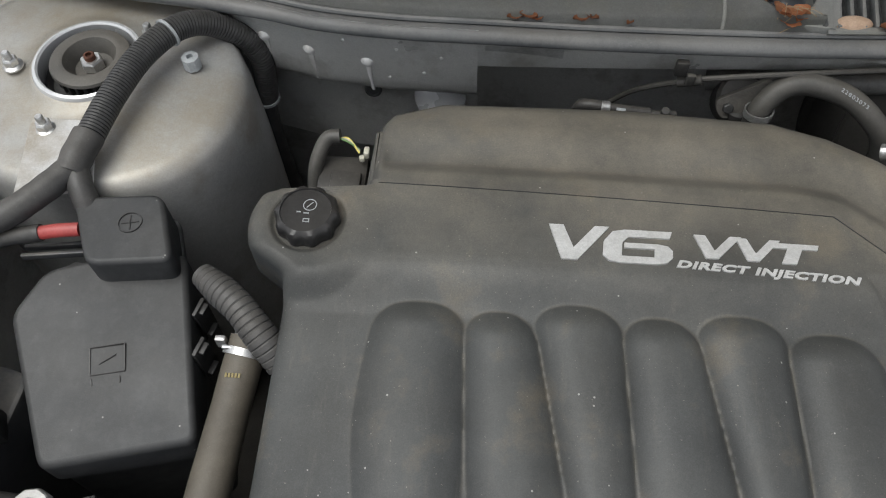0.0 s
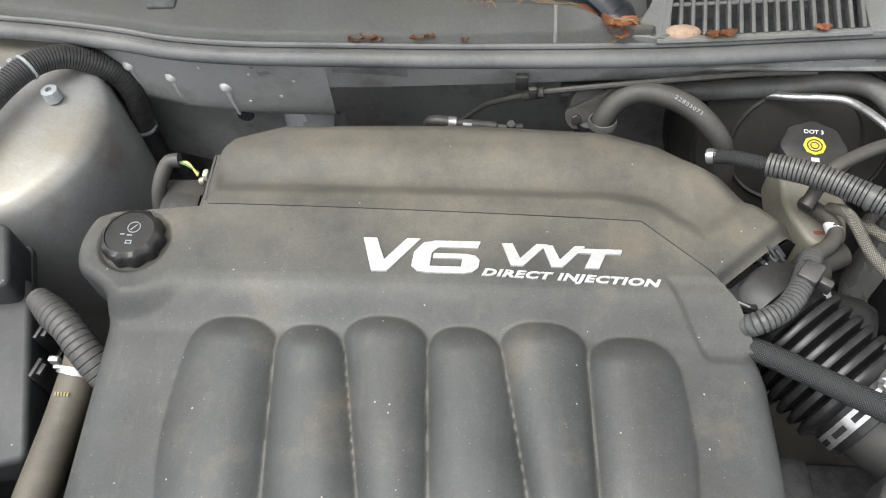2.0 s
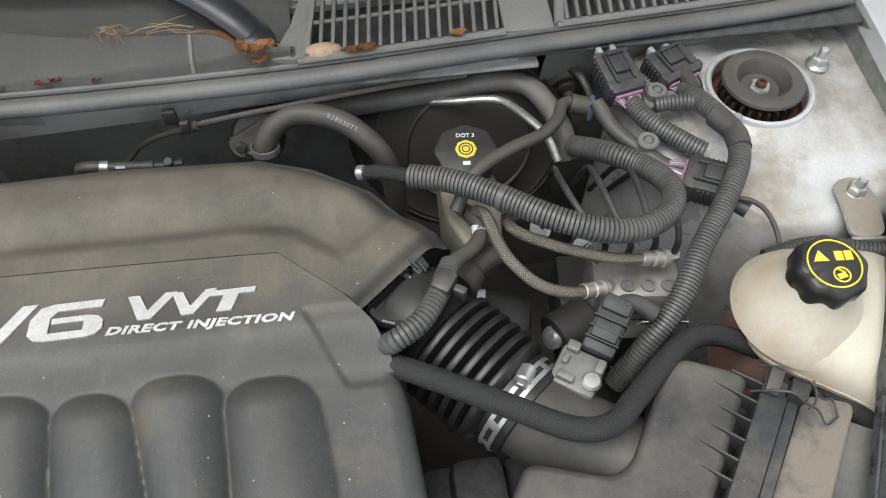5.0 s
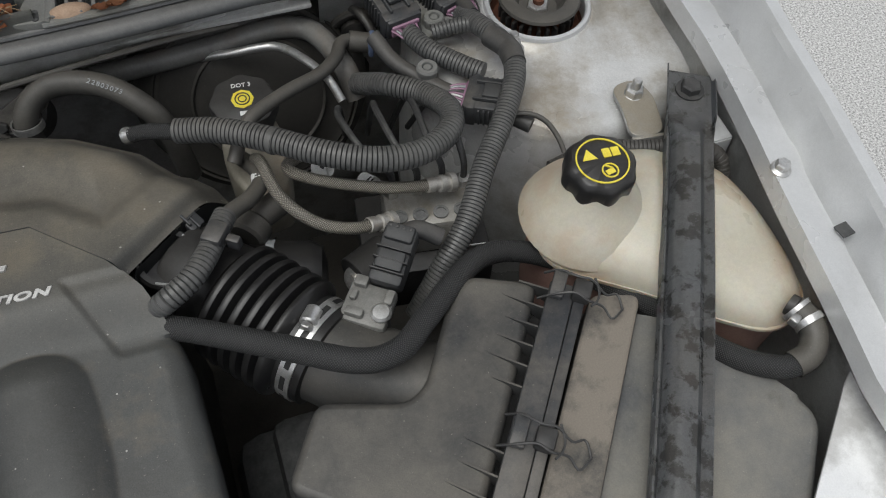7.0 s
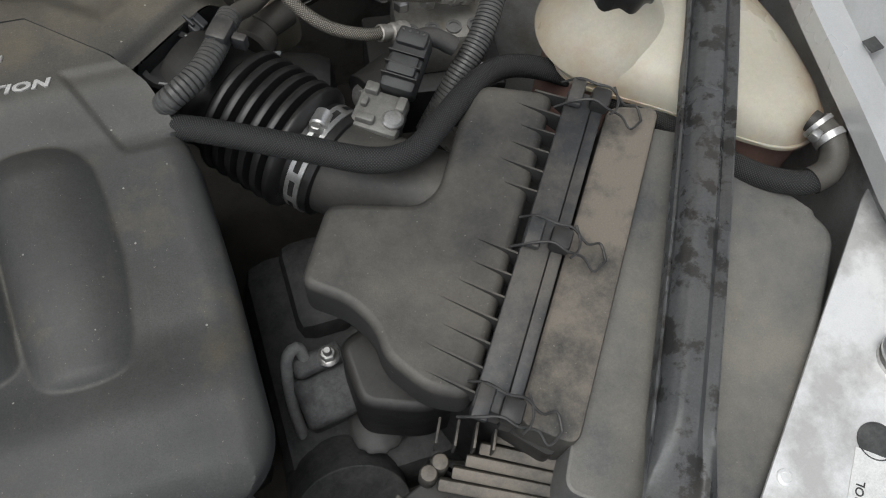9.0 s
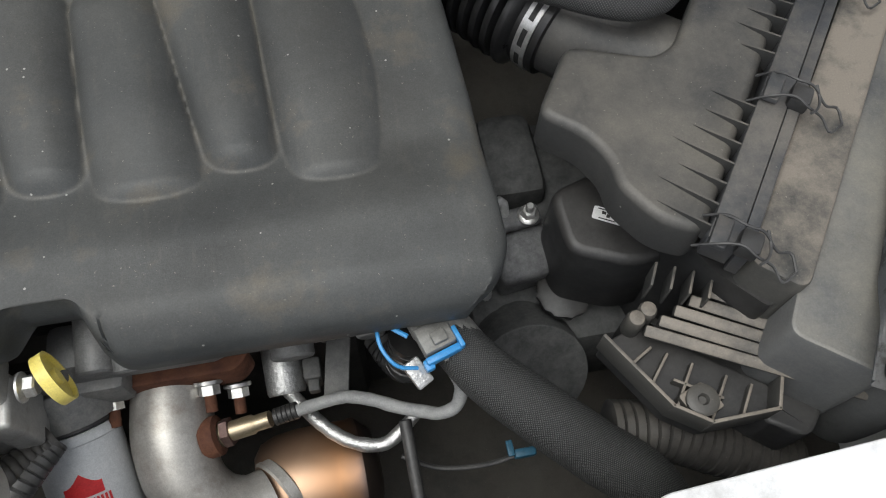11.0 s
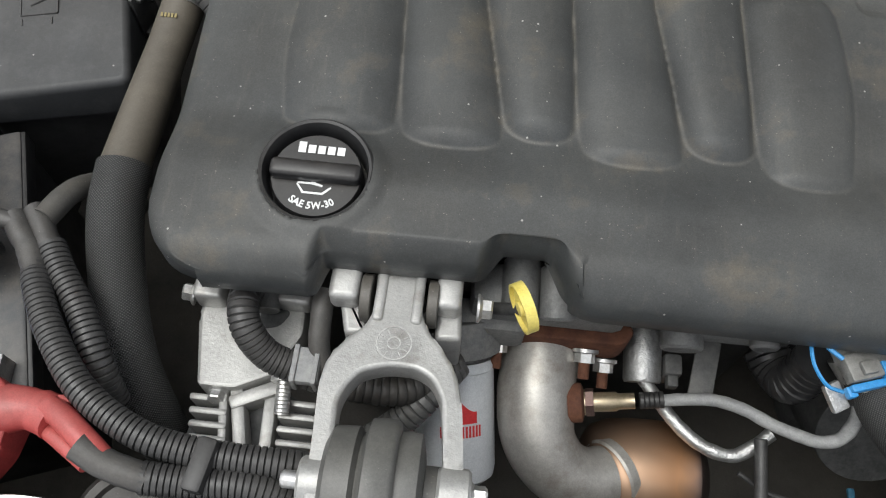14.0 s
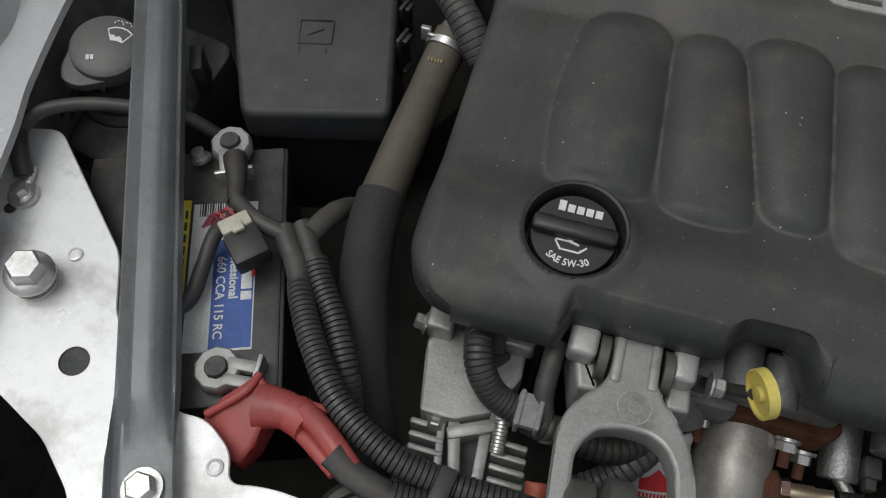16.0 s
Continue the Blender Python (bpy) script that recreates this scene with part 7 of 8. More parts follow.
e = thing("engine_loom", (0.53, 0.03, 0.87), "thick taped ribbed loom running from the tower to the gearbox", "wiring loom")
part("conduit", tube([(0.560, 0.205, 0.885), (0.566, 0.175, 0.897), (0.580, 0.130, 0.903), (0.574, 0.09, 0.905), (0.545, 0.045, 0.898), (0.512, 0.005, 0.888), (0.478, -0.042, 0.872), (0.445, -0.070, 0.850), (0.415, -0.088, 0.81)], 0.0098, 18, ribs=(0.0036, 0.0013)), CONDUIT, e, angle=32)
part("wrap", tube([(0.570, 0.150, 0.902), (0.580, 0.125, 0.905), (0.578, 0.10, 0.907)], 0.0118, 16, 0.003, rough=0.08), TAPE, e)
part("branch", tube([(0.572, 0.255, 0.88), (0.565, 0.225, 0.89), (0.566, 0.190, 0.896)], 0.008, 12, 0.004), TAPE, e)
part("branch", tube([(0.52, 0.185, 0.888), (0.545, 0.182, 0.893), (0.567, 0.176, 0.896)], 0.0075, 12, ribs=(0.004, 0.0009)), CONDUIT, e)
def plug(name, p, yaw, tilt, size, label):
    e = thing(name, p, label, "connector", "loom connectors")
    m = pose(*p, tilt, 0, yaw)
    sx, sy, sz = size
    part("shell", moved(joined(box((0, 0, 0), size, 0.003), box((0, -sy * 0.32, 0), (sx * 1.08, sy * 0.22, sz * 1.06), 0.002), box((0, sy * 0.42, 0), (sx * 1.06, sy * 0.08, sz * 1.05), 0.001)), m), BLACK_DUSTY, e)
    part("lever", moved(joined(box((0, sy * 0.12, sz * 0.62), (sx * 0.42, sy * 0.46, sz * 0.2), 0.002), box((-sx * 0.26, sy * 0.05, sz * 0.56), (0.003, sy * 0.7, sz * 0.24), 0.001), box((sx * 0.26, sy * 0.05, sz * 0.56), (0.003, sy * 0.7, sz * 0.24), 0.001), box((0, sy * 0.32, sz * 0.75), (sx * 0.5, 0.004, sz * 0.2), 0.001)), m), FUSE, e, "raised locking lever")
    for k in range(5):
        part("rib", moved(box((sx * 0.52, sy * (-0.12 + 0.11 * k), 0), (0.003, 0.002, sz * 0.8), 0.0006), m), BLACK_DUSTY, e)
        part("rib", moved(box((-sx * 0.52, sy * (-0.12 + 0.11 * k), 0), (0.003, 0.002, sz * 0.8), 0.0006), m), BLACK_DUSTY, e)
    part("latch", moved(joined(box((-sx * 0.2, sy * 0.55, sz * 0.2), (0.006, 0.012, 0.010), 0.001), box((sx * 0.2, sy * 0.55, sz * 0.2), (0.006, 0.012, 0.010), 0.001)), m), GREY_PLASTIC, e)
    part("seal", moved(box((0, -sy * 0.50, 0), (sx * 0.8, 0.005, sz * 0.55), 0.001), m), PINK, e, "pink lock strip")
    cols = (PINK, GREY_PLASTIC, PINK, BLACK, PINK, WHITE)
    for k in range(10):
        x = sx * (-0.40 + 0.088 * k)
        part("wire", moved(tube([(x, -sy * 0.5, 0.002), (x * 0.7, -sy * 0.5 - 0.014, 0.004), (x * 0.25, -sy * 0.5 - 0.028, -0.002 * (k % 3))], 0.0012, 6, 0.004), m), cols[k % 6], e)
    return e
plug("loom_connector", (0.491, 0.232, 0.888), 12, 8, (0.040, 0.056, 0.026), "black multi-pin connector with pink locks on the inner wing")
plug("loom_connector", (0.556, 0.240, 0.884), 22, 6, (0.050, 0.044, 0.026), "black multi-pin connector with purple wires beside the strut tower")
plug("loom_connector", (0.546, 0.084, 0.880), 238, 5, (0.044, 0.046, 0.024), "black multi-pin connector with pink wires under the taped loom")
hose("connector_loom", [(0.497, 0.195, 0.885), (0.51, 0.165, 0.885), (0.535, 0.135, 0.885), (0.552, 0.118, 0.885)], 0.0095, CONDUIT, "short ribbed conduit between two connectors", "wiring loom", ribs=(0.004, 0.0012))
hose("connector_loom", [(0.46, 0.20, 0.885), (0.475, 0.165, 0.875), (0.51, 0.12, 0.872), (0.545, 0.085, 0.873), (0.58, 0.05, 0.87)], 0.0085, TAPE, "taped wiring loom along the inner wing", "wiring loom", rough=0.06, step=0.004)
single("loom_bracket", joined(box((0.553, 0.197, 0.880), (0.052, 0.015, 0.008), 0.002, (0, 0, -24)), box((0.520, 0.222, 0.874), (0.05, 0.06, 0.006), 0.002, (0, 0, 10))), COWL, "grey plastic bracket holding the loom connectors", "bracket")
for p in ((0.530, 0.208, 0.886), (0.500, 0.140, 0.886)):
    single("loom_button", lathe([(0.011, -0.01), (0.0115, 0.0), (0.010, 0.002), (0.006, 0.002), (0.005, -0.002), (0.004, 0.001), (0, 0.001)], 20, Matrix.Translation(p)), COWL, "round grey plastic loom fastener", "clip", "loom fasteners")
hose("white_lead", [(0.560, 0.058, 0.884), (0.578, 0.052, 0.885), (0.592, 0.040, 0.880), (0.60, 0.02, 0.868), (0.602, -0.005, 0.850)], 0.0026, RUBBER_DUSTY, "light grey sleeved lead at the loom connector", "wiring loom")
e = thing("bulkhead_grommet", (0.46, 0.285, 0.83), "round black rubber grommet in the bulkhead", "grommet")
gm = along((0.462, 0.300, 0.848), (0.455, 0.2, 0.90))
part("disc", lathe([(0.030, 0), (0.031, 0.006), (0.027, 0.009), (0.024, 0.005), (0.012, 0.008), (0, 0.012)], 36, gm), RUBBER, e)
part("lead", tube([(0.458, 0.285, 0.852), (0.463, 0.268, 0.858), (0.470, 0.25, 0.85), (0.475, 0.23, 0.83)], 0.005, 10, 0.004), RUBBER, e)

e = thing("bonnet_cable", (0.02, 0.25, 0.86), "thin black release cable clipped under the cowl", "cable")
part("cable", tube([(-0.06, 0.262, 0.80), (-0.03, 0.255, 0.835), (0.02, 0.246, 0.862), (0.06, 0.240, 0.876), (0.14, 0.243, 0.884), (0.25, 0.256, 0.884), (0.33, 0.265, 0.88)], 0.0032, 8, 0.006), RUBBER_DUSTY, e)
part("clip", joined(rod((0.012, 0.249, 0.857), (0.036, 0.243, 0.868), 0.0062, 12), box((0.022, 0.240, 0.87), (0.010, 0.006, 0.016), 0.002)), RUBBER_DUSTY, e, "grey adjuster clip")
part("clip", box((0.010, 0.243, 0.884), (0.014, 0.008, 0.02), 0.002), RUBBER, e)
e = thing("fuel_rail", (-0.05, 0.22, 0.84), "dark fuel rail ends and connectors behind the cover", "fuel rail")
part("rail", rod((-0.069, 0.215, 0.8475), (-0.017, 0.215, 0.8415), 0.0060, 16, 0.001), RUBBER, e)
part("fitting", rod((-0.072, 0.215, 0.848), (-0.062, 0.215, 0.8468), 0.0072, 16, 0.001), STEEL, e, "bright metal end fitting")
part("print_bar", box((-0.050, 0.2105, 0.8500), (0.010, 0.0030, 0.0006), 0.0001, (40, 6, 0)), GREY_PLASTIC, e)
part("joint", joined(rod((-0.017, 0.215, 0.8415), (-0.002, 0.215, 0.8405), 0.0042, 12), rod((-0.001, 0.216, 0.838), (-0.001, 0.213, 0.849), 0.0050, 12), rod((-0.001, 0.215, 0.841), (0.012, 0.217, 0.839), 0.0045, 12)), RUBBER, e)
part("pipe", tube([(-0.070, 0.216, 0.847), (-0.084, 0.217, 0.848), (-0.094, 0.220, 0.842), (-0.098, 0.224, 0.82)], 0.0070, 12, 0.004), RUBBER, e)
e = thing("thermostat_housing", (0.07, 0.23, 0.82), "dark housing behind the engine beside the heater hose", "housing")
part("body", rod((0.092, 0.275, 0.80), (0.090, 0.252, 0.835), 0.028, 28, 0.004), RUBBER, e)
m = along((0.092, 0.246, 0.838), (0.088, 0.110, 0.900)) @ Matrix.Rotation(0.5, 4, "Z")
part("plate", moved(prism(rounded([(-0.030, -0.013), (0.030, -0.013), (0.034, 0.0), (0.030, 0.013), (-0.030, 0.013), (-0.034, 0.0)], 0.008), -0.004, 0.003, 0.001), m), mat("grimy_alloy_plate", (0.12, 0.112, 0.10), (0.20, 0.19, 0.17), 0.5, 0.3, scale=30, dust=0.3, bump=0.25), e, "grimy cast flange")
for dx in (-0.021, 0.021):
    part("bolt_head", moved(lathe([(0.0062, 0.002), (0.0062, 0.008), (0.005, 0.009), (0, 0.009)], 6), m @ Matrix.Translation((dx, 0, 0))), DARK_STEEL, e, angle=25)

# gearbox side
e = thing("gearbox", (0.28, -0.24, 0.6), "dark cast gearbox housing deep in the bay", "gearbox")
part("case", joined(box((0.31, -0.22, 0.60), (0.20, 0.26, 0.14), 0.03), rod((0.26, -0.30, 0.60), (0.26, -0.37, 0.66), 0.055, 28), box((0.285, -0.15, 0.66), (0.06, 0.10, 0.08), 0.015)), HOLE, e)
part("bracket", joined(box((0.268, -0.268, 0.700), (0.056, 0.050, 0.05), 0.008, (8, 0, 8), 3), box((0.266, -0.243, 0.735), (0.046, 0.020, 0.012), 0.005, (0, 0, 8), 3)), mat("dark_alloy", (0.09, 0.09, 0.092), (0.16, 0.16, 0.16), 0.6, 0.3, scale=60, bump=0.5, fine=350), e, "dark alloy mount bracket")
bolt_parts((0.276, -0.244, 0.741), (0, 0, 1), 0.013, e, stud=STEEL)
part("vent_tube", tube([(0.236, -0.30, 0.64), (0.234, -0.268, 0.70), (0.240, -0.240, 0.745), (0.252, -0.232, 0.752), (0.256, -0.240, 0.735)], 0.0055, 10, 0.004), GREY_LOOM, e)
bolt_parts((0.262, -0.345, 0.668), (0, 0, 1), 0.012, e)
part("cap", lathe([(0.026, 0), (0.027, 0.008), (0.022, 0.010), (0, 0.010)], 32, Matrix.Translation((0.302, -0.306, 0.69)), (12, 0.08, 0.024)), BLACK, e)
tg = pose(0.3275, -0.2835, 0.7978, 0, 0, -28)
part("tag", moved(prism(rounded([(-0.0125, -0.006), (0.0125, -0.006), (0.0125, 0.006), (-0.0125, 0.006)], 0.002), 0, 0.0008), tg), WHITE, e, "white printed sticker")
for x, y, w, h in ((-0.001, 0.0042, 0.016, 0.0009), (0.0, -0.0044, 0.014, 0.0009), (-0.0035, 0.0012, 0.0035, 0.0026), (0.0005, -0.0008, 0.003, 0.0032), (0.0036, 0.001, 0.0026, 0.002)):
    part("print_bar", moved(box((x, y, 0.0009), (w, h, 0.0003), 0), tg), BLACK, e)
part("tag_tab", prism(rounded([(0.285, -0.252), (0.357, -0.230), (0.41, -0.26), (0.395, -0.324), (0.338, -0.330), (0.288, -0.309)], 0.014), 0.70, 0.7975, 0.008, 3), BLACK, e, "dark resonator lid")

# front ---------------------------------------------------------------------
e = thing("torque_mount", (-0.172, -0.45, 0.80), "cast alloy wishbone engine mount with a rubber bush", "engine mount")
ARM = [(-0.196, -0.336), (-0.163, -0.336), (-0.159, -0.376), (-0.152, -0.390), (-0.138, -0.406), (-0.129, -0.421), (-0.124, -0.445), (-0.121, -0.475), (-0.116, -0.516), (-0.132, -0.518), (-0.134, -0.474), (-0.139, -0.438), (-0.147, -0.424), (-0.159, -0.418), (-0.178, -0.418), (-0.196, -0.424), (-0.205, -0.437), (-0.208, -0.449), (-0.2055, -0.479), (-0.204, -0.518), (-0.2195, -0.516), (-0.2195, -0.481), (-0.2225, -0.440), (-0.222, -0.420), (-0.214, -0.405), (-0.199, -0.389), (-0.194, -0.376)]
def dip(bm):
    """Let the stem sink towards the engine."""
    for v in bm.verts:
        v.co.z -= 0.10 * (v.co.y + 0.475)
    return bm
part("wishbone", dip(prism(rounded(ARM, 0.006, 4), 0.836, 0.860, 0.0035, 3)), ALLOY, e)
for x in (-0.1905, -0.1630):
    part("stem_web", dip(box((x, -0.360, 0.8600), (0.008, 0.050, 0.006), 0.0028, seg=3)), ALLOY, e)
part("date_mark", lathe([(0.0125, 0.864), (0.0125, 0.8648), (0.0115, 0.8648), (0.0115, 0.864)], 28, Matrix.Translation((-0.175, -0.405, 0))), ALLOY, e)
part("date_mark", lathe([(0.0048, 0.864), (0.0048, 0.8648), (0.0040, 0.8648), (0.0040, 0.864)], 20, Matrix.Translation((-0.175, -0.405, 0))), ALLOY, e)
for k in range(12):
    a = k * math.pi / 6
    part("date_tick", box((-0.175 + 0.009 * math.cos(a), -0.405 + 0.009 * math.sin(a), 0.8645), (0.0035, 0.0006, 0.0008), 0, (0, 0, math.degrees(a))), ALLOY, e)
JAWS = (((-0.229, -0.2065), [(-0.226, -0.350), (-0.209, -0.350), (-0.198, -0.388), (-0.215, -0.390)]), ((-0.1505, -0.1315), [(-0.149, -0.346), (-0.132, -0.346), (-0.129, -0.386), (-0.149, -0.388)]))
for (x0, x1), leg in JAWS:
    part("bracket", joined(box(((x0 + x1) / 2, -0.353, 0.840), (x1 - x0, 0.034, 0.024), 0.005, seg=3), prism(rounded(leg, 0.004), 0.775, 0.832, 0.004, 3)), ALLOY, e, "cast jaw")
part("bracket", prism(rounded([(-0.222, -0.352), (-0.135, -0.350), (-0.131, -0.382), (-0.208, -0.386)], 0.006), 0.760, 0.798, 0.004, 3), ALLOY, e)
for x in (-0.2015, -0.1525):
    part("bush", rod((x - 0.004, -0.362, 0.836), (x + 0.004, -0.362, 0.836), 0.018, 24), RUBBER_DUSTY, e)
bolt_parts((-0.120, -0.362, 0.838), (1, 0, 0), 0.014, e)
bolt_parts((-0.116, -0.500, 0.850), (1, 0, 0), 0.016, e)
part("bolt_end", lathe([(0.006, 0), (0.006, 0.012), (0.0045, 0.014), (0, 0.014)], 14, along((-0.223, -0.500, 0.850), (-0.25, -0.500, 0.850))), STEEL, e)
part("ear", rod((-0.225, -0.500, 0.850), (-0.205, -0.500, 0.850), 0.0165, 28, 0.002), ALLOY, e)
part("ear", rod((-0.136, -0.500, 0.852), (-0.114, -0.500, 0.852), 0.018, 28, 0.002), ALLOY, e)
prof = [(0, -0.034), (0.032, -0.034), (0.040, -0.030), (0.041, -0.014), (0.036, -0.011), (0.037, -0.009), (0.047, -0.006), (0.048, 0.010), (0.045, 0.013), (0.040, 0.014), (0.041, 0.020), (0.040, 0.028), (0.028, 0.031), (0.020, 0.032), (0.020, 0.045), (0, 0.045)]
part("bush_drum", lathe(prof, 56, along((-0.176, -0.500, 0.840), (-0.10, -0.500, 0.840))), BUSH_RUBBER, e, "large dusty rubber bush", angle=50)

e = thing("oil_filter", (-0.128, -0.40, 0.66), "white spin-on oil filter canister with a red mark", "oil filter")
fm = along((-0.134, -0.358, 0.712), (-0.121, -0.452, 0.652))
part("canister", lathe([(0.0, 0.0), (0.034, 0.0), (0.0368, 0.004), (0.0368, 0.008), (0.0355, 0.009), (0.0355, 0.096), (0.034, 0.104), (0.028, 0.109), (0, 0.110)], 56, fm), FILTER_WHITE, e)
part("base_ring", lathe([(0.033, -0.02), (0.036, -0.016), (0.036, -0.002), (0.03, 0.0)], 44, fm), DARK_STEEL, e)
part("adapter", joined(rod((-0.137, -0.325, 0.738), (-0.134, -0.350, 0.718), 0.042, 32), box((-0.12, -0.335, 0.745), (0.09, 0.03, 0.04), 0.008)), mat("grey_cast", (0.16, 0.16, 0.16), (0.24, 0.235, 0.22), 0.6, 0.3, scale=60, bump=0.5, fine=380), e)
def on_can(pts, lift=0.0004):
    """A patch wrapped on the canister: (angle in degrees, distance along it)."""
    bm = bmesh.new()
    vs = [bm.verts.new(fm @ Vector(((0.0355 + lift) * math.cos(radians(a)), (0.0355 + lift) * math.sin(radians(a)), s))) for a, s in pts]
    bm.faces.new(vs)
    return bm
up = fm.inverted().to_3x3() @ Vector((0.15, -0.35, 0.93))
ua = math.degrees(math.atan2(up.y, up.x))
for a in range(-24, 24, 4):
    part("red_mark", on_can([(ua + a, 0.030 + 0.010 * abs(math.sin(radians(a * 4)))), (ua + a + 4.3, 0.030 + 0.010 * abs(math.sin(radians((a + 4) * 4)))), (ua + a + 4.3, 0.050), (ua + a, 0.050)]), RED_INK, e, "red printed mark")
    part("red_mark", on_can([(ua + a * 1.25, 0.052), (ua + (a + 2.6) * 1.25, 0.052), (ua + (a + 2.6) * 1.25, 0.062), (ua + a * 1.25, 0.062)]), RED_INK, e)

e = thing("exhaust_manifold", (-0.06, -0.38, 0.64), "cast steel exhaust elbow bolted to a rusty flange", "exhaust")
part("elbow", tube([(-0.056, -0.318, 0.706), (-0.056, -0.342, 0.700), (-0.058, -0.379, 0.693), (-0.052, -0.413, 0.680), (-0.033, -0.434, 0.666), (-0.008, -0.440, 0.656), (0.012, -0.434, 0.650)], 0.0345, 28, 0.005, taper=(0.98, 1.0, 1.0, 0.97, 0.90, 0.84, 0.80)), PIPE, e)
part("flange", prism(rounded([(-0.118, -0.318), (-0.112, -0.332), (0.008, -0.332), (0.020, -0.318), (0.01, -0.305), (-0.105, -0.305)], 0.008), 0.712, 0.745, 0.003), RUST, e, "rusty flange")
for p in ((-0.097, -0.330, 0.728), (-0.020, -0.330, 0.724), (0.000, -0.330, 0.704), (-0.112, -0.325, 0.705)):
    m = along(p, (p[0], p[1] - 0.5, p[2] - 0.2))
    part("nut", lathe([(0, 0), (0.012, 0), (0.012, 0.003), (0.010, 0.004), (0, 0.004)], 16, m), STEEL, e)
    part("nut", lathe([(0, 0.004), (0.009, 0.004), (0.009, 0.012), (0, 0.012)], 6, m), STEEL, e, angle=25)
    part("stud", lathe([(0.005, 0.012), (0.005, 0.026), (0, 0.027)], 10, m), mat("copper_stud", (0.30, 0.13, 0.05), (0.4, 0.2, 0.08), 0.5, 0.6, scale=120, bump=0.3) if p[0] < -0.11 else RUST, e)
part("catalyst", lathe([(0, -0.057), (0.032, -0.055), (0.043, -0.048), (0.049, -0.034), (0.0515, -0.014), (0.0520, 0.012), (0.0515, 0.030), (0.0525, 0.034), (0.0525, 0.038), (0.049, 0.042), (0.040, 0.051), (0.024, 0.056), (0, 0.057)], 56, along((0.052, -0.422, 0.618), (0.10, -0.420, 0.612))), CAT, e, "heat-tinted catalyst body")
part("collar", lathe([(0.031, 0), (0.033, 0.002), (0.033, 0.010), (0.030, 0.012)], 32, along((0.016, -0.432, 0.646), (0.04, -0.416, 0.638))), PIPE, e)
part("heat_boss", lathe([(0.018, -0.004), (0.017, 0.008), (0.011, 0.010)], 24, along((-0.026, -0.384, 0.700), (0.03, -0.380, 0.712))), RUST, e)
for o in e.children:
    if o.name.split(".")[0] in ("flange", "nut", "stud"):
        o.matrix_basis = Matrix.Translation((0, -0.012, 0))
e = thing("oxygen_sensor", (0.0, -0.382, 0.70), "brass-coloured oxygen sensor with a grey lead", "sensor")
om = along((-0.024, -0.383, 0.697), (0.032, -0.379, 0.711))
part("body", lathe([(0, 0), (0.011, 0), (0.011, 0.010), (0.0085, 0.012), (0.0085, 0.036), (0.0070, 0.038), (0.0070, 0.052), (0, 0.052)], 20, om), mat("brass_steel", (0.42, 0.34, 0.22), (0.5, 0.42, 0.3), 0.35, 0.8, bump=0.08, stain=(0.25, 0.15, 0.08), stain_amt=0.5, stain_scale=60), e)
part("hex", lathe([(0, 0.010), (0.0125, 0.010), (0.0125, 0.017), (0, 0.017)], 6, om), mat("purple_steel", (0.16, 0.10, 0.09), (0.22, 0.15, 0.13), 0.4, 0.7), e, angle=25)
part("boot", tube([(0.030, -0.379, 0.710), (0.040, -0.378, 0.712), (0.050, -0.377, 0.714)], 0.0068, 12, ribs=(0.004, 0.0007)), BLACK, e)
part("lead", tube([(0.046, -0.378, 0.713), (0.065, -0.377, 0.720), (0.090, -0.376, 0.724), (0.111, -0.384, 0.733), (0.133, -0.395, 0.735), (0.152, -0.403, 0.739), (0.165, -0.409, 0.748), (0.178, -0.407, 0.756), (0.183, -0.397, 0.772), (0.177, -0.388, 0.795), (0.174, -0.380, 0.814)], 0.0054, 12, 0.003, rough=0.12), GREY_LOOM, e, "grey sleeved lead")
e = thing("lead_connector", (0.17, -0.37, 0.81), "grey plug with a bright blue lock and blue tie", "connector")
cm = pose(0.168, -0.376, 0.822, 0, 0, 18) @ Matrix.Diagonal((0.72, 0.72, 0.72, 1))
part("shell", moved(joined(box((0, 0.008, 0), (0.036, 0.030, 0.018), 0.003), box((0.002, 0.004, 0.010), (0.016, 0.014, 0.008), 0.002), box((-0.004, 0.030, -0.004), (0.030, 0.030, 0.016), 0.004)), cm), SENSOR_GREY, e)
part("lock", moved(joined(box((0.0, -0.012, -0.002), (0.040, 0.008, 0.012), 0.002), box((0.020, -0.004, 0.004), (0.005, 0.024, 0.012), 0.001), box((-0.018, -0.014, -0.006), (0.010, 0.012, 0.010), 0.002)), cm), BLUE_CLIP, e, "bright blue lock")
part("tie", tube([(0.150, -0.392, 0.824), (0.136, -0.390, 0.830), (0.127, -0.378, 0.834), (0.125, -0.364, 0.836), (0.128, -0.352, 0.834)], 0.0015, 6, 0.003), BLUE_CLIP, e, "blue plastic tie")
part("tie", tube([(0.136, -0.364, 0.838), (0.146, -0.372, 0.838)], 0.0018, 6, 0.003), BLUE_CLIP, e)
e = thing("heat_shield_can", (0.04, -0.32, 0.68), "crinkled silver foil heat shield can with a foil tube", "heat shield")
part("can", lathe([(0.0, 0), (0.016, 0.0), (0.0172, 0.003), (0.0172, 0.052), (0.016, 0.055), (0, 0.055)], 28, along((0.037, -0.300, 0.697), (0.039, -0.352, 0.683))), FOIL, e)
part("foil_tube", tube([(0.040, -0.350, 0.684), (0.054, -0.371, 0.685), (0.073, -0.393, 0.685), (0.093, -0.407, 0.685), (0.116, -0.412, 0.685), (0.134, -0.403, 0.688), (0.149, -0.391, 0.694)], 0.0060, 12, 0.003, rough=0.16), FOIL, e)
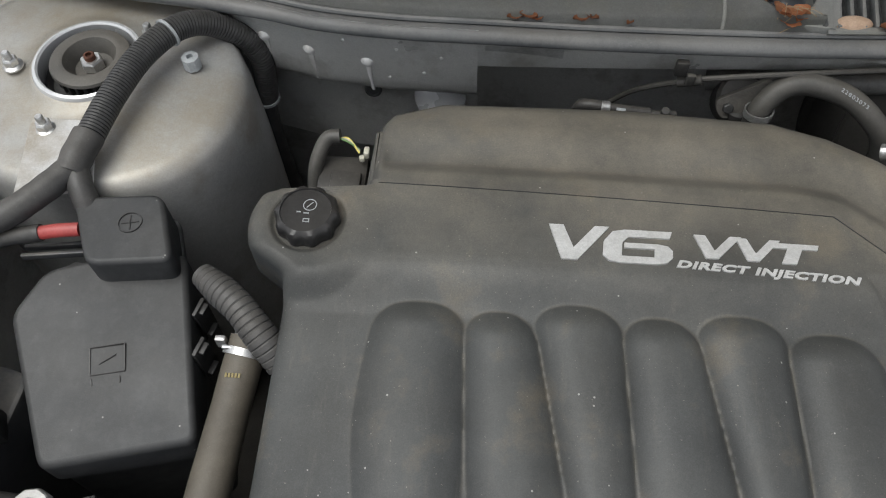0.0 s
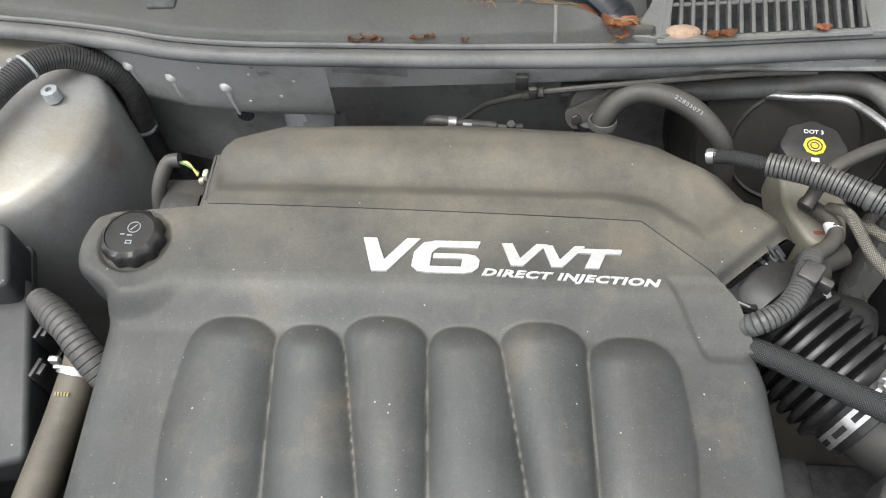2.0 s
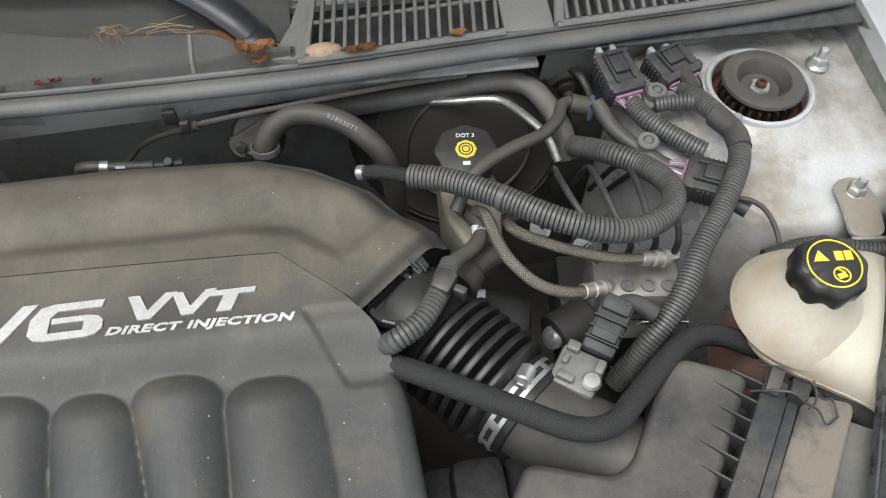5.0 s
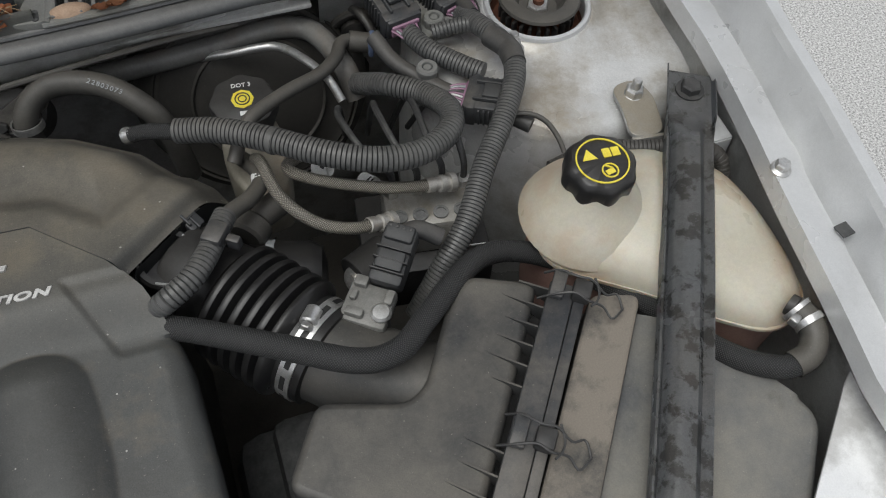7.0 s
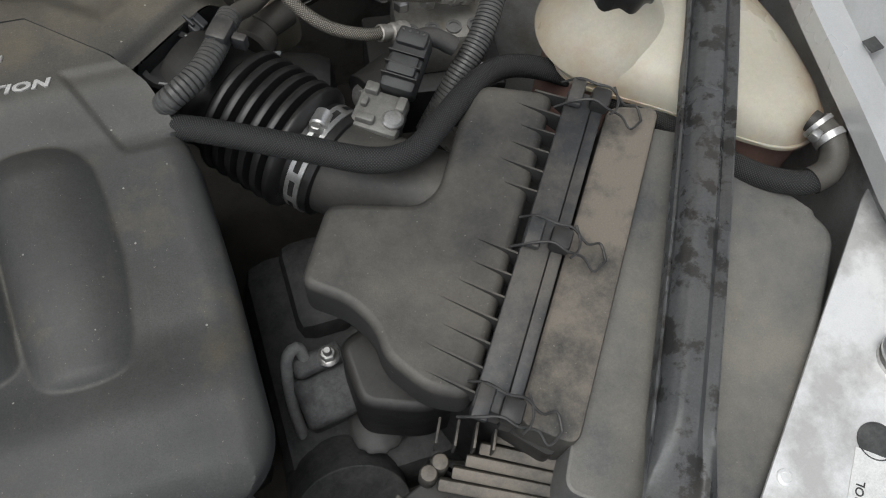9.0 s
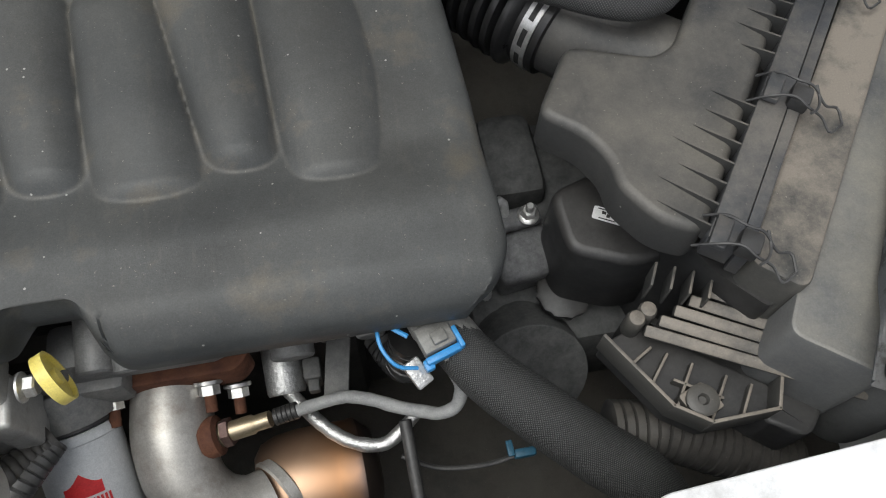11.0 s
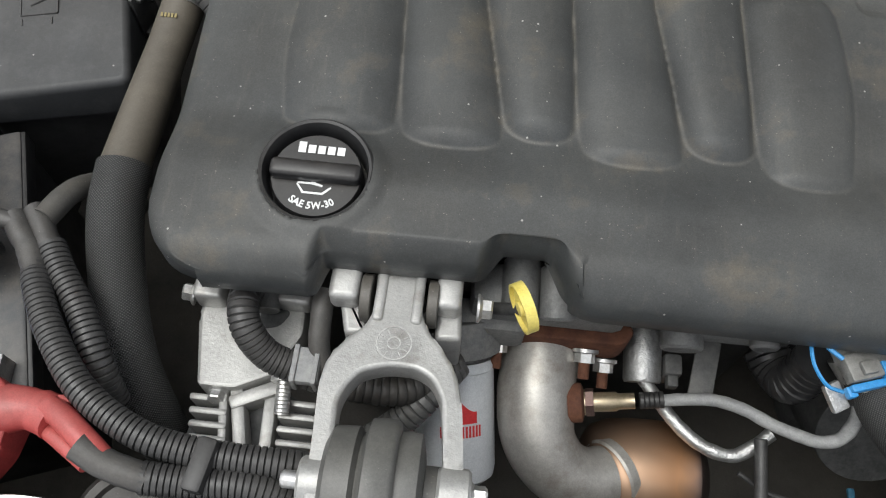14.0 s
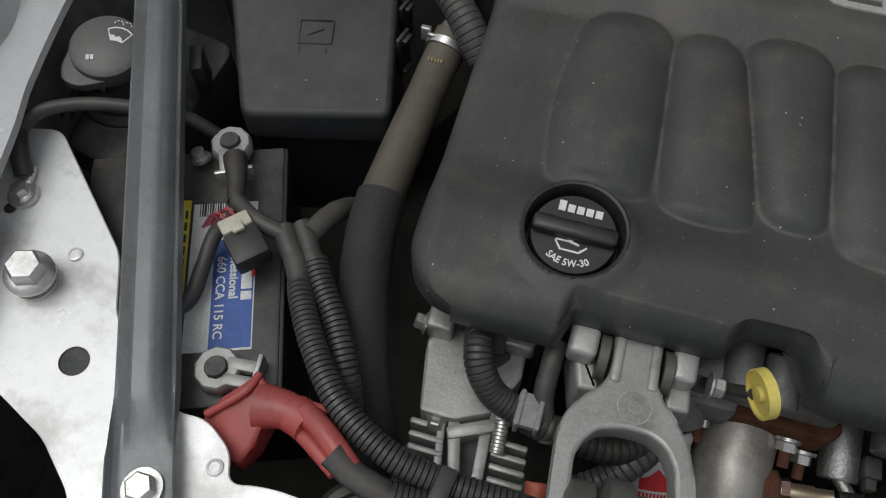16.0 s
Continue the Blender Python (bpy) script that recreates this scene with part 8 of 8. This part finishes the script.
single("engine_bracket", joined(box((0.088, -0.340, 0.712), (0.021, 0.066, 0.004), 0.001, (8, 0, -10)), box((0.088, -0.312, 0.715), (0.026, 0.014, 0.03), 0.003), box((0.064, -0.350, 0.690), (0.010, 0.016, 0.012), 0.002), box((0.064, -0.338, 0.685), (0.016, 0.02, 0.03), 0.003)), mat("dull_bracket", (0.10, 0.10, 0.098), (0.15, 0.148, 0.14), 0.6, 0.2, bump=0.3, fine=500), "dull grey steel bracket on the cylinder head", "bracket")
e = thing("cylinder_head", (0.0, -0.32, 0.75), "cast alloy cylinder head edge with round bosses below the cover", "cylinder head")
for p, q, r in (((-0.085, -0.30, 0.80), (-0.085, -0.345, 0.79), 0.016), ((-0.058, -0.31, 0.815), (-0.056, -0.350, 0.80), 0.014), ((0.055, -0.31, 0.76), (0.055, -0.345, 0.752), 0.018), ((0.12, -0.31, 0.77), (0.12, -0.342, 0.765), 0.012)):
    part("boss", rod(p, q, r, 24, 0.002), GREY_CAST, e)
part("edge", box((-0.06, -0.32, 0.775), (0.13, 0.04, 0.045), 0.01), GREY_CAST, e)
part("edge", box((0.10, -0.32, 0.76), (0.09, 0.03, 0.03), 0.008), GREY_CAST, e)
hose("lower_loom", [(0.130, -0.33, 0.74), (0.138, -0.348, 0.74), (0.146, -0.362, 0.752), (0.152, -0.355, 0.785)], 0.017, BLACK_RUBBER, "black ribbed rubber boot beside the cylinder head", ribs=(0.007, 0.002))
e = thing("dipstick", (-0.085, -0.36, 0.83), "yellow plastic dipstick handle loop", "dipstick")
dk = along((-0.088, -0.368, 0.862), (-0.181, -0.413, 0.855))
part("loop", lathe([(0.0168, -0.0040), (0.0185, -0.0040), (0.0185, 0.0040), (0.0168, 0.0040), (0.0168, -0.0040)], 40, dk @ Matrix.Diagonal((1, 1.15, 1, 1))), YELLOW, e)
part("web", joined(lathe([(0, -0.001), (0.0172, -0.001), (0.0172, 0.001), (0, 0.001)], 36, dk @ Matrix.Diagonal((1, 1.15, 1, 1))), lathe([(0, -0.005), (0.006, -0.004), (0.006, 0.004), (0, 0.005)], 18, dk)), YELLOW, e)
part("stick", tube([(-0.088, -0.362, 0.845), (-0.10, -0.355, 0.825), (-0.115, -0.345, 0.80)], 0.005, 10, 0.005), DARK_STEEL, e)
e = thing("coolant_hose", (0.25, -0.44, 0.75), "large radiator hose in a black woven sleeve", "hose")
part("sleeve", tube([(0.176, -0.362, 0.806), (0.202, -0.396, 0.792), (0.240, -0.430, 0.775), (0.280, -0.460, 0.748), (0.320, -0.488, 0.718), (0.355, -0.53, 0.665)], 0.0285, 28, 0.004, taper=(0.68, 0.8, 0.86, 0.9, 0.94, 0.95)), BRAID_FINE, e)
part("cuff", tube([(0.170, -0.352, 0.808), (0.180, -0.366, 0.803), (0.188, -0.378, 0.798)], 0.0205, 24, 0.006), SENSOR_GREY, e, "grey clamp cuff")
part("foil_scrap", box((0.150, -0.392, 0.812), (0.014, 0.022, 0.006), 0.002, (20, 0, 30)), FOIL, e, "scrap of foil wrap")
hose("side_hose", [(0.30, -0.44, 0.72), (0.35, -0.45, 0.715), (0.40, -0.47, 0.70), (0.46, -0.49, 0.68)], 0.022, RUBBER, "ribbed black rubber duct by the gearbox", ribs=(0.009, 0.003))
single("sensor_wire", tube([(0.13, -0.42, 0.66), (0.16, -0.435, 0.655), (0.20, -0.44, 0.655), (0.235, -0.437, 0.66)], 0.0024, 8, 0.005), DARK_STEEL, "thin grey sensor lead deep below", "wire")
single("deep_clip", joined(box((0.238, -0.437, 0.662), (0.02, 0.008, 0.01), 0.002), box((0.225, -0.432, 0.668), (0.006, 0.014, 0.004), 0.001)), mat("dull_blue_plastic", (0.015, 0.08, 0.13), (0.02, 0.10, 0.16), 0.5, bump=0), "small blue clip deep in the bay", "clip")
e = thing("radiator_pipe", (0.137, -0.45, 0.66), "thin dark pipe in front of the engine with a metal fitting", "pipe")
part("tube", rod((0.137, -0.398, 0.70), (0.140, -0.525, 0.665), 0.0055, 12), DARK_STEEL, e)
part("fitting", joined(rod((0.139, -0.50, 0.672), (0.140, -0.525, 0.665), 0.0085, 12), rod((0.150, -0.505, 0.67), (0.150, -0.53, 0.665), 0.006, 10)), STEEL, e)
single("condenser", joined(box((0.0, -0.575, 0.60), (1.1, 0.03, 0.40), 0.004), box((0.0, -0.548, 0.70), (0.62, 0.02, 0.012), 0.003)), GRIME, "black radiator and condenser at the front", "radiator")

# alternator
e = thing("alternator", (-0.295, -0.41, 0.72), "dull cast alloy alternator with open cooling fins", "alternator")
part("bracket", prism(rounded([(-0.342, -0.346), (-0.342, -0.368), (-0.331, -0.424), (-0.302, -0.424), (-0.272, -0.409), (-0.256, -0.374), (-0.258, -0.340)], 0.004), 0.735, 0.775, 0.003, 2), ALLOY, e, "pitted cast bracket")
part("lug", box((-0.334, -0.347, 0.784), (0.024, 0.024, 0.026), 0.004, seg=3), ALLOY, e)
part("lug", box((-0.266, -0.347, 0.781), (0.028, 0.016, 0.022), 0.004, seg=3), ALLOY, e)
# thin dark patch on the bracket, painted as the shade of a hollow
part("recess", prism(rounded([(-0.294, -0.374), (-0.276, -0.370), (-0.268, -0.356), (-0.292, -0.350)], 0.006), 0.7745, 0.7757, 0), HOLE, e, "dark patch for the shade of a hollow in the casting")
part("boss", rod((-0.287, -0.345, 0.788), (-0.285, -0.362, 0.786), 0.0095, 20, 0.001), GREY_CAST, e)
part("arm", box((-0.295, -0.446, 0.752), (0.011, 0.058, 0.030), 0.003, (0, 0, 15)), ALLOY, e)
part("arm", box((-0.284, -0.424, 0.756), (0.012, 0.046, 0.026), 0.003, (0, 0, -64)), ALLOY, e)
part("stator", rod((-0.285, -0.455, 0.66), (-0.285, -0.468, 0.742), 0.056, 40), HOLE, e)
for k in range(5):
    part("fin", box((-0.322 + 0.002 * k, -0.431 - 0.0105 * k, 0.750), (0.030, 0.0056, 0.034), 0.002), ALLOY, e)
    part("fin", box((-0.252 + 0.001 * k, -0.428 - 0.0105 * k, 0.748), (0.030, 0.0056, 0.034), 0.002), ALLOY, e)
part("rail", box((-0.306, -0.455, 0.748), (0.007, 0.066, 0.036), 0.002, (0, 0, 10)), ALLOY, e)
part("rail", box((-0.272, -0.452, 0.746), (0.010, 0.062, 0.036), 0.002, (0, 0, 4)), ALLOY, e)
bolt_parts((-0.316, -0.424, 0.764), (0, -1, 0.35), 0.012, e)
bolt_parts((-0.346, -0.352, 0.784), (-1, 0, 0.2), 0.013, e)
part("washer", lathe([(0, 0), (0.0105, 0), (0.0105, 0.006), (0, 0.006)], 20, along((-0.263, -0.410, 0.778), (-0.262, -0.5, 0.770))), STEEL, e)
part("long_bolt", tube([(-0.263, -0.412, 0.778), (-0.2615, -0.440, 0.772)], 0.0052, 12, ribs=(0.003, 0.0008)), STEEL, e, "threaded zinc bolt")
e = thing("alternator_hose", (-0.27, -0.39, 0.8), "black ribbed hose with a plastic clip over the alternator", "hose")
part("hose", tube([(-0.300, -0.350, 0.80), (-0.297, -0.368, 0.818), (-0.291, -0.388, 0.815), (-0.275, -0.402, 0.800), (-0.250, -0.408, 0.790)], 0.0110, 16, ribs=(0.0042, 0.0012)), CONDUIT_DARK, e, angle=32)
part("tail", tube([(-0.252, -0.408, 0.790), (-0.22, -0.412, 0.782), (-0.17, -0.41, 0.775), (-0.13, -0.38, 0.76)], 0.0118, 14, ribs=(0.006, 0.0012)), RUBBER, e, angle=60)
part("clip", joined(box((-0.244, -0.408, 0.800), (0.022, 0.028, 0.010), 0.002), box((-0.252, -0.408, 0.796), (0.004, 0.03, 0.022), 0.001), box((-0.236, -0.408, 0.796), (0.004, 0.03, 0.022), 0.001)), GREY_LOOM, e, "grey plastic clip")
hose("small_loom", [(-0.236, -0.352, 0.82), (-0.237, -0.37, 0.815), (-0.236, -0.395, 0.80), (-0.225, -0.42, 0.78)], 0.0085, TAPE, "thin taped loom beside the alternator", "wiring loom", rough=0.05, step=0.004)
hose("cross_loom", [(-0.20, -0.45, 0.74), (-0.17, -0.43, 0.755), (-0.15, -0.41, 0.765), (-0.13, -0.38, 0.76)], 0.011, CONDUIT, "ribbed conduit crossing behind the engine mount", "wiring loom", ribs=(0.006, 0.0014))
single("orange_plug", rod((-0.225, -0.455, 0.78), (-0.222, -0.475, 0.775), 0.009, 14), mat("orange_red_plastic", (0.4, 0.09, 0.05), (0.48, 0.13, 0.08), 0.5, bump=0.05), "small orange-red rubber plug near the mount", "plug")
single("rubber_cap", lathe([(0.040, -0.03), (0.041, 0.0), (0.036, 0.006), (0.030, 0.006), (0.028, 0.002), (0, 0.002)], 36, Matrix.Translation((-0.338, -0.535, 0.815))), RUBBER, "round black rubber cap at the radiator support", "cap")

# leaves and straw on the cowl
rng = random.Random(7)
for x, y, s, a in [(0.080, 0.290, 0.015, -0.6), (0.092, 0.281, 0.017, -0.5), (0.103, 0.274, 0.014, 0.4), (0.112, 0.268, 0.015, 0.2), (0.121, 0.271, 0.013, 1.0), (0.110, 0.263, 0.011, -0.2), (0.098, 0.268, 0.012, -0.9), (0.128, 0.278, 0.009, 0.8), (0.086, 0.296, 0.012, 1.3), (-0.172, 0.264, 0.009, 0.1), (-0.158, 0.265, 0.010, -0.2), (-0.148, 0.264, 0.007, 0.3), (-0.102, 0.264, 0.010, 0.2), (-0.092, 0.265, 0.008, -0.5), (-0.052, 0.263, 0.006, 0.9), (0.208, 0.263, 0.010, 0.1), (0.222, 0.264, 0.011, 0.3), (0.32, 0.275, 0.010, 0.2)]:
    def leaf_fn(u, v, s=s, k=rng.uniform(0.5, 1.4)):
        w = 0.55 * math.sin(math.pi * u) ** 0.7 * (1 + 0.15 * math.sin(u * 22))
        return (s * (u - 0.5) * 2, s * w * (v - 0.5) * 2, s * (k * (v - 0.5) ** 2 + 0.35 * (u - 0.5) ** 2) + 0.05 * s * math.sin(u * 9))
    z = max(cowl_z(x, y), 0.931 if x > 0.14 else 0)
    single("dead_leaf", moved(sheet(leaf_fn, 10, 4, 0.0004), pose(x, y, z + 0.002, rng.uniform(-6, 6), rng.uniform(-6, 6), math.degrees(a))), LEAF, "curled red-brown dead leaf lying on the cowl", "leaf", "dead leaves on the cowl")
single("brown_pod", moved(sheet(lambda u, v: (0.022 * (u - 0.5) * 2, 0.010 * math.sin(math.pi * u) ** 0.5 * math.cos(math.pi * v), 0.008 * math.sin(math.pi * u) ** 0.5 * math.sin(math.pi * v)), 12, 8), pose(0.176, 0.272, 0.928, 0, 0, 4)), mat("tan_leaf", (0.36, 0.24, 0.16), (0.44, 0.31, 0.22), 0.8, bump=0.2), "pale tan rolled leaf on the cowl grille", "leaf")
bm = bmesh.new()
parts_ = []
for i in range(82):
    x, y = (rng.gauss(-0.032, 0.008), rng.gauss(0.306, 0.006)) if i < 40 else (rng.gauss(0.040, 0.022), rng.gauss(0.304, 0.004)) if i < 66 else (rng.gauss(0.118, 0.014), rng.gauss(0.272, 0.006))
    a, ln = rng.uniform(0, 6.28) if i < 40 else rng.gauss(-0.15, 0.3) if i < 66 else rng.gauss(0.8, 0.5), rng.uniform(0.010, 0.022) if i < 40 else rng.uniform(0.03, 0.06) if i < 66 else rng.uniform(0.02, 0.04)
    z = cowl_z(x, y) + 0.003 + rng.uniform(0, 0.006)
    d = Vector((math.cos(a), math.sin(a), 0)) * ln / 2
    parts_.append(tube([Vector((x, y, z)) - d, Vector((x, y + 0.003, z + 0.003)), Vector((x, y, z)) + d], 0.0004, 4, 0.008))
single("pine_straw", joined(*parts_), STRAW, "dry brown pine needles gathered on the cowl", "debris", kind="stuff")
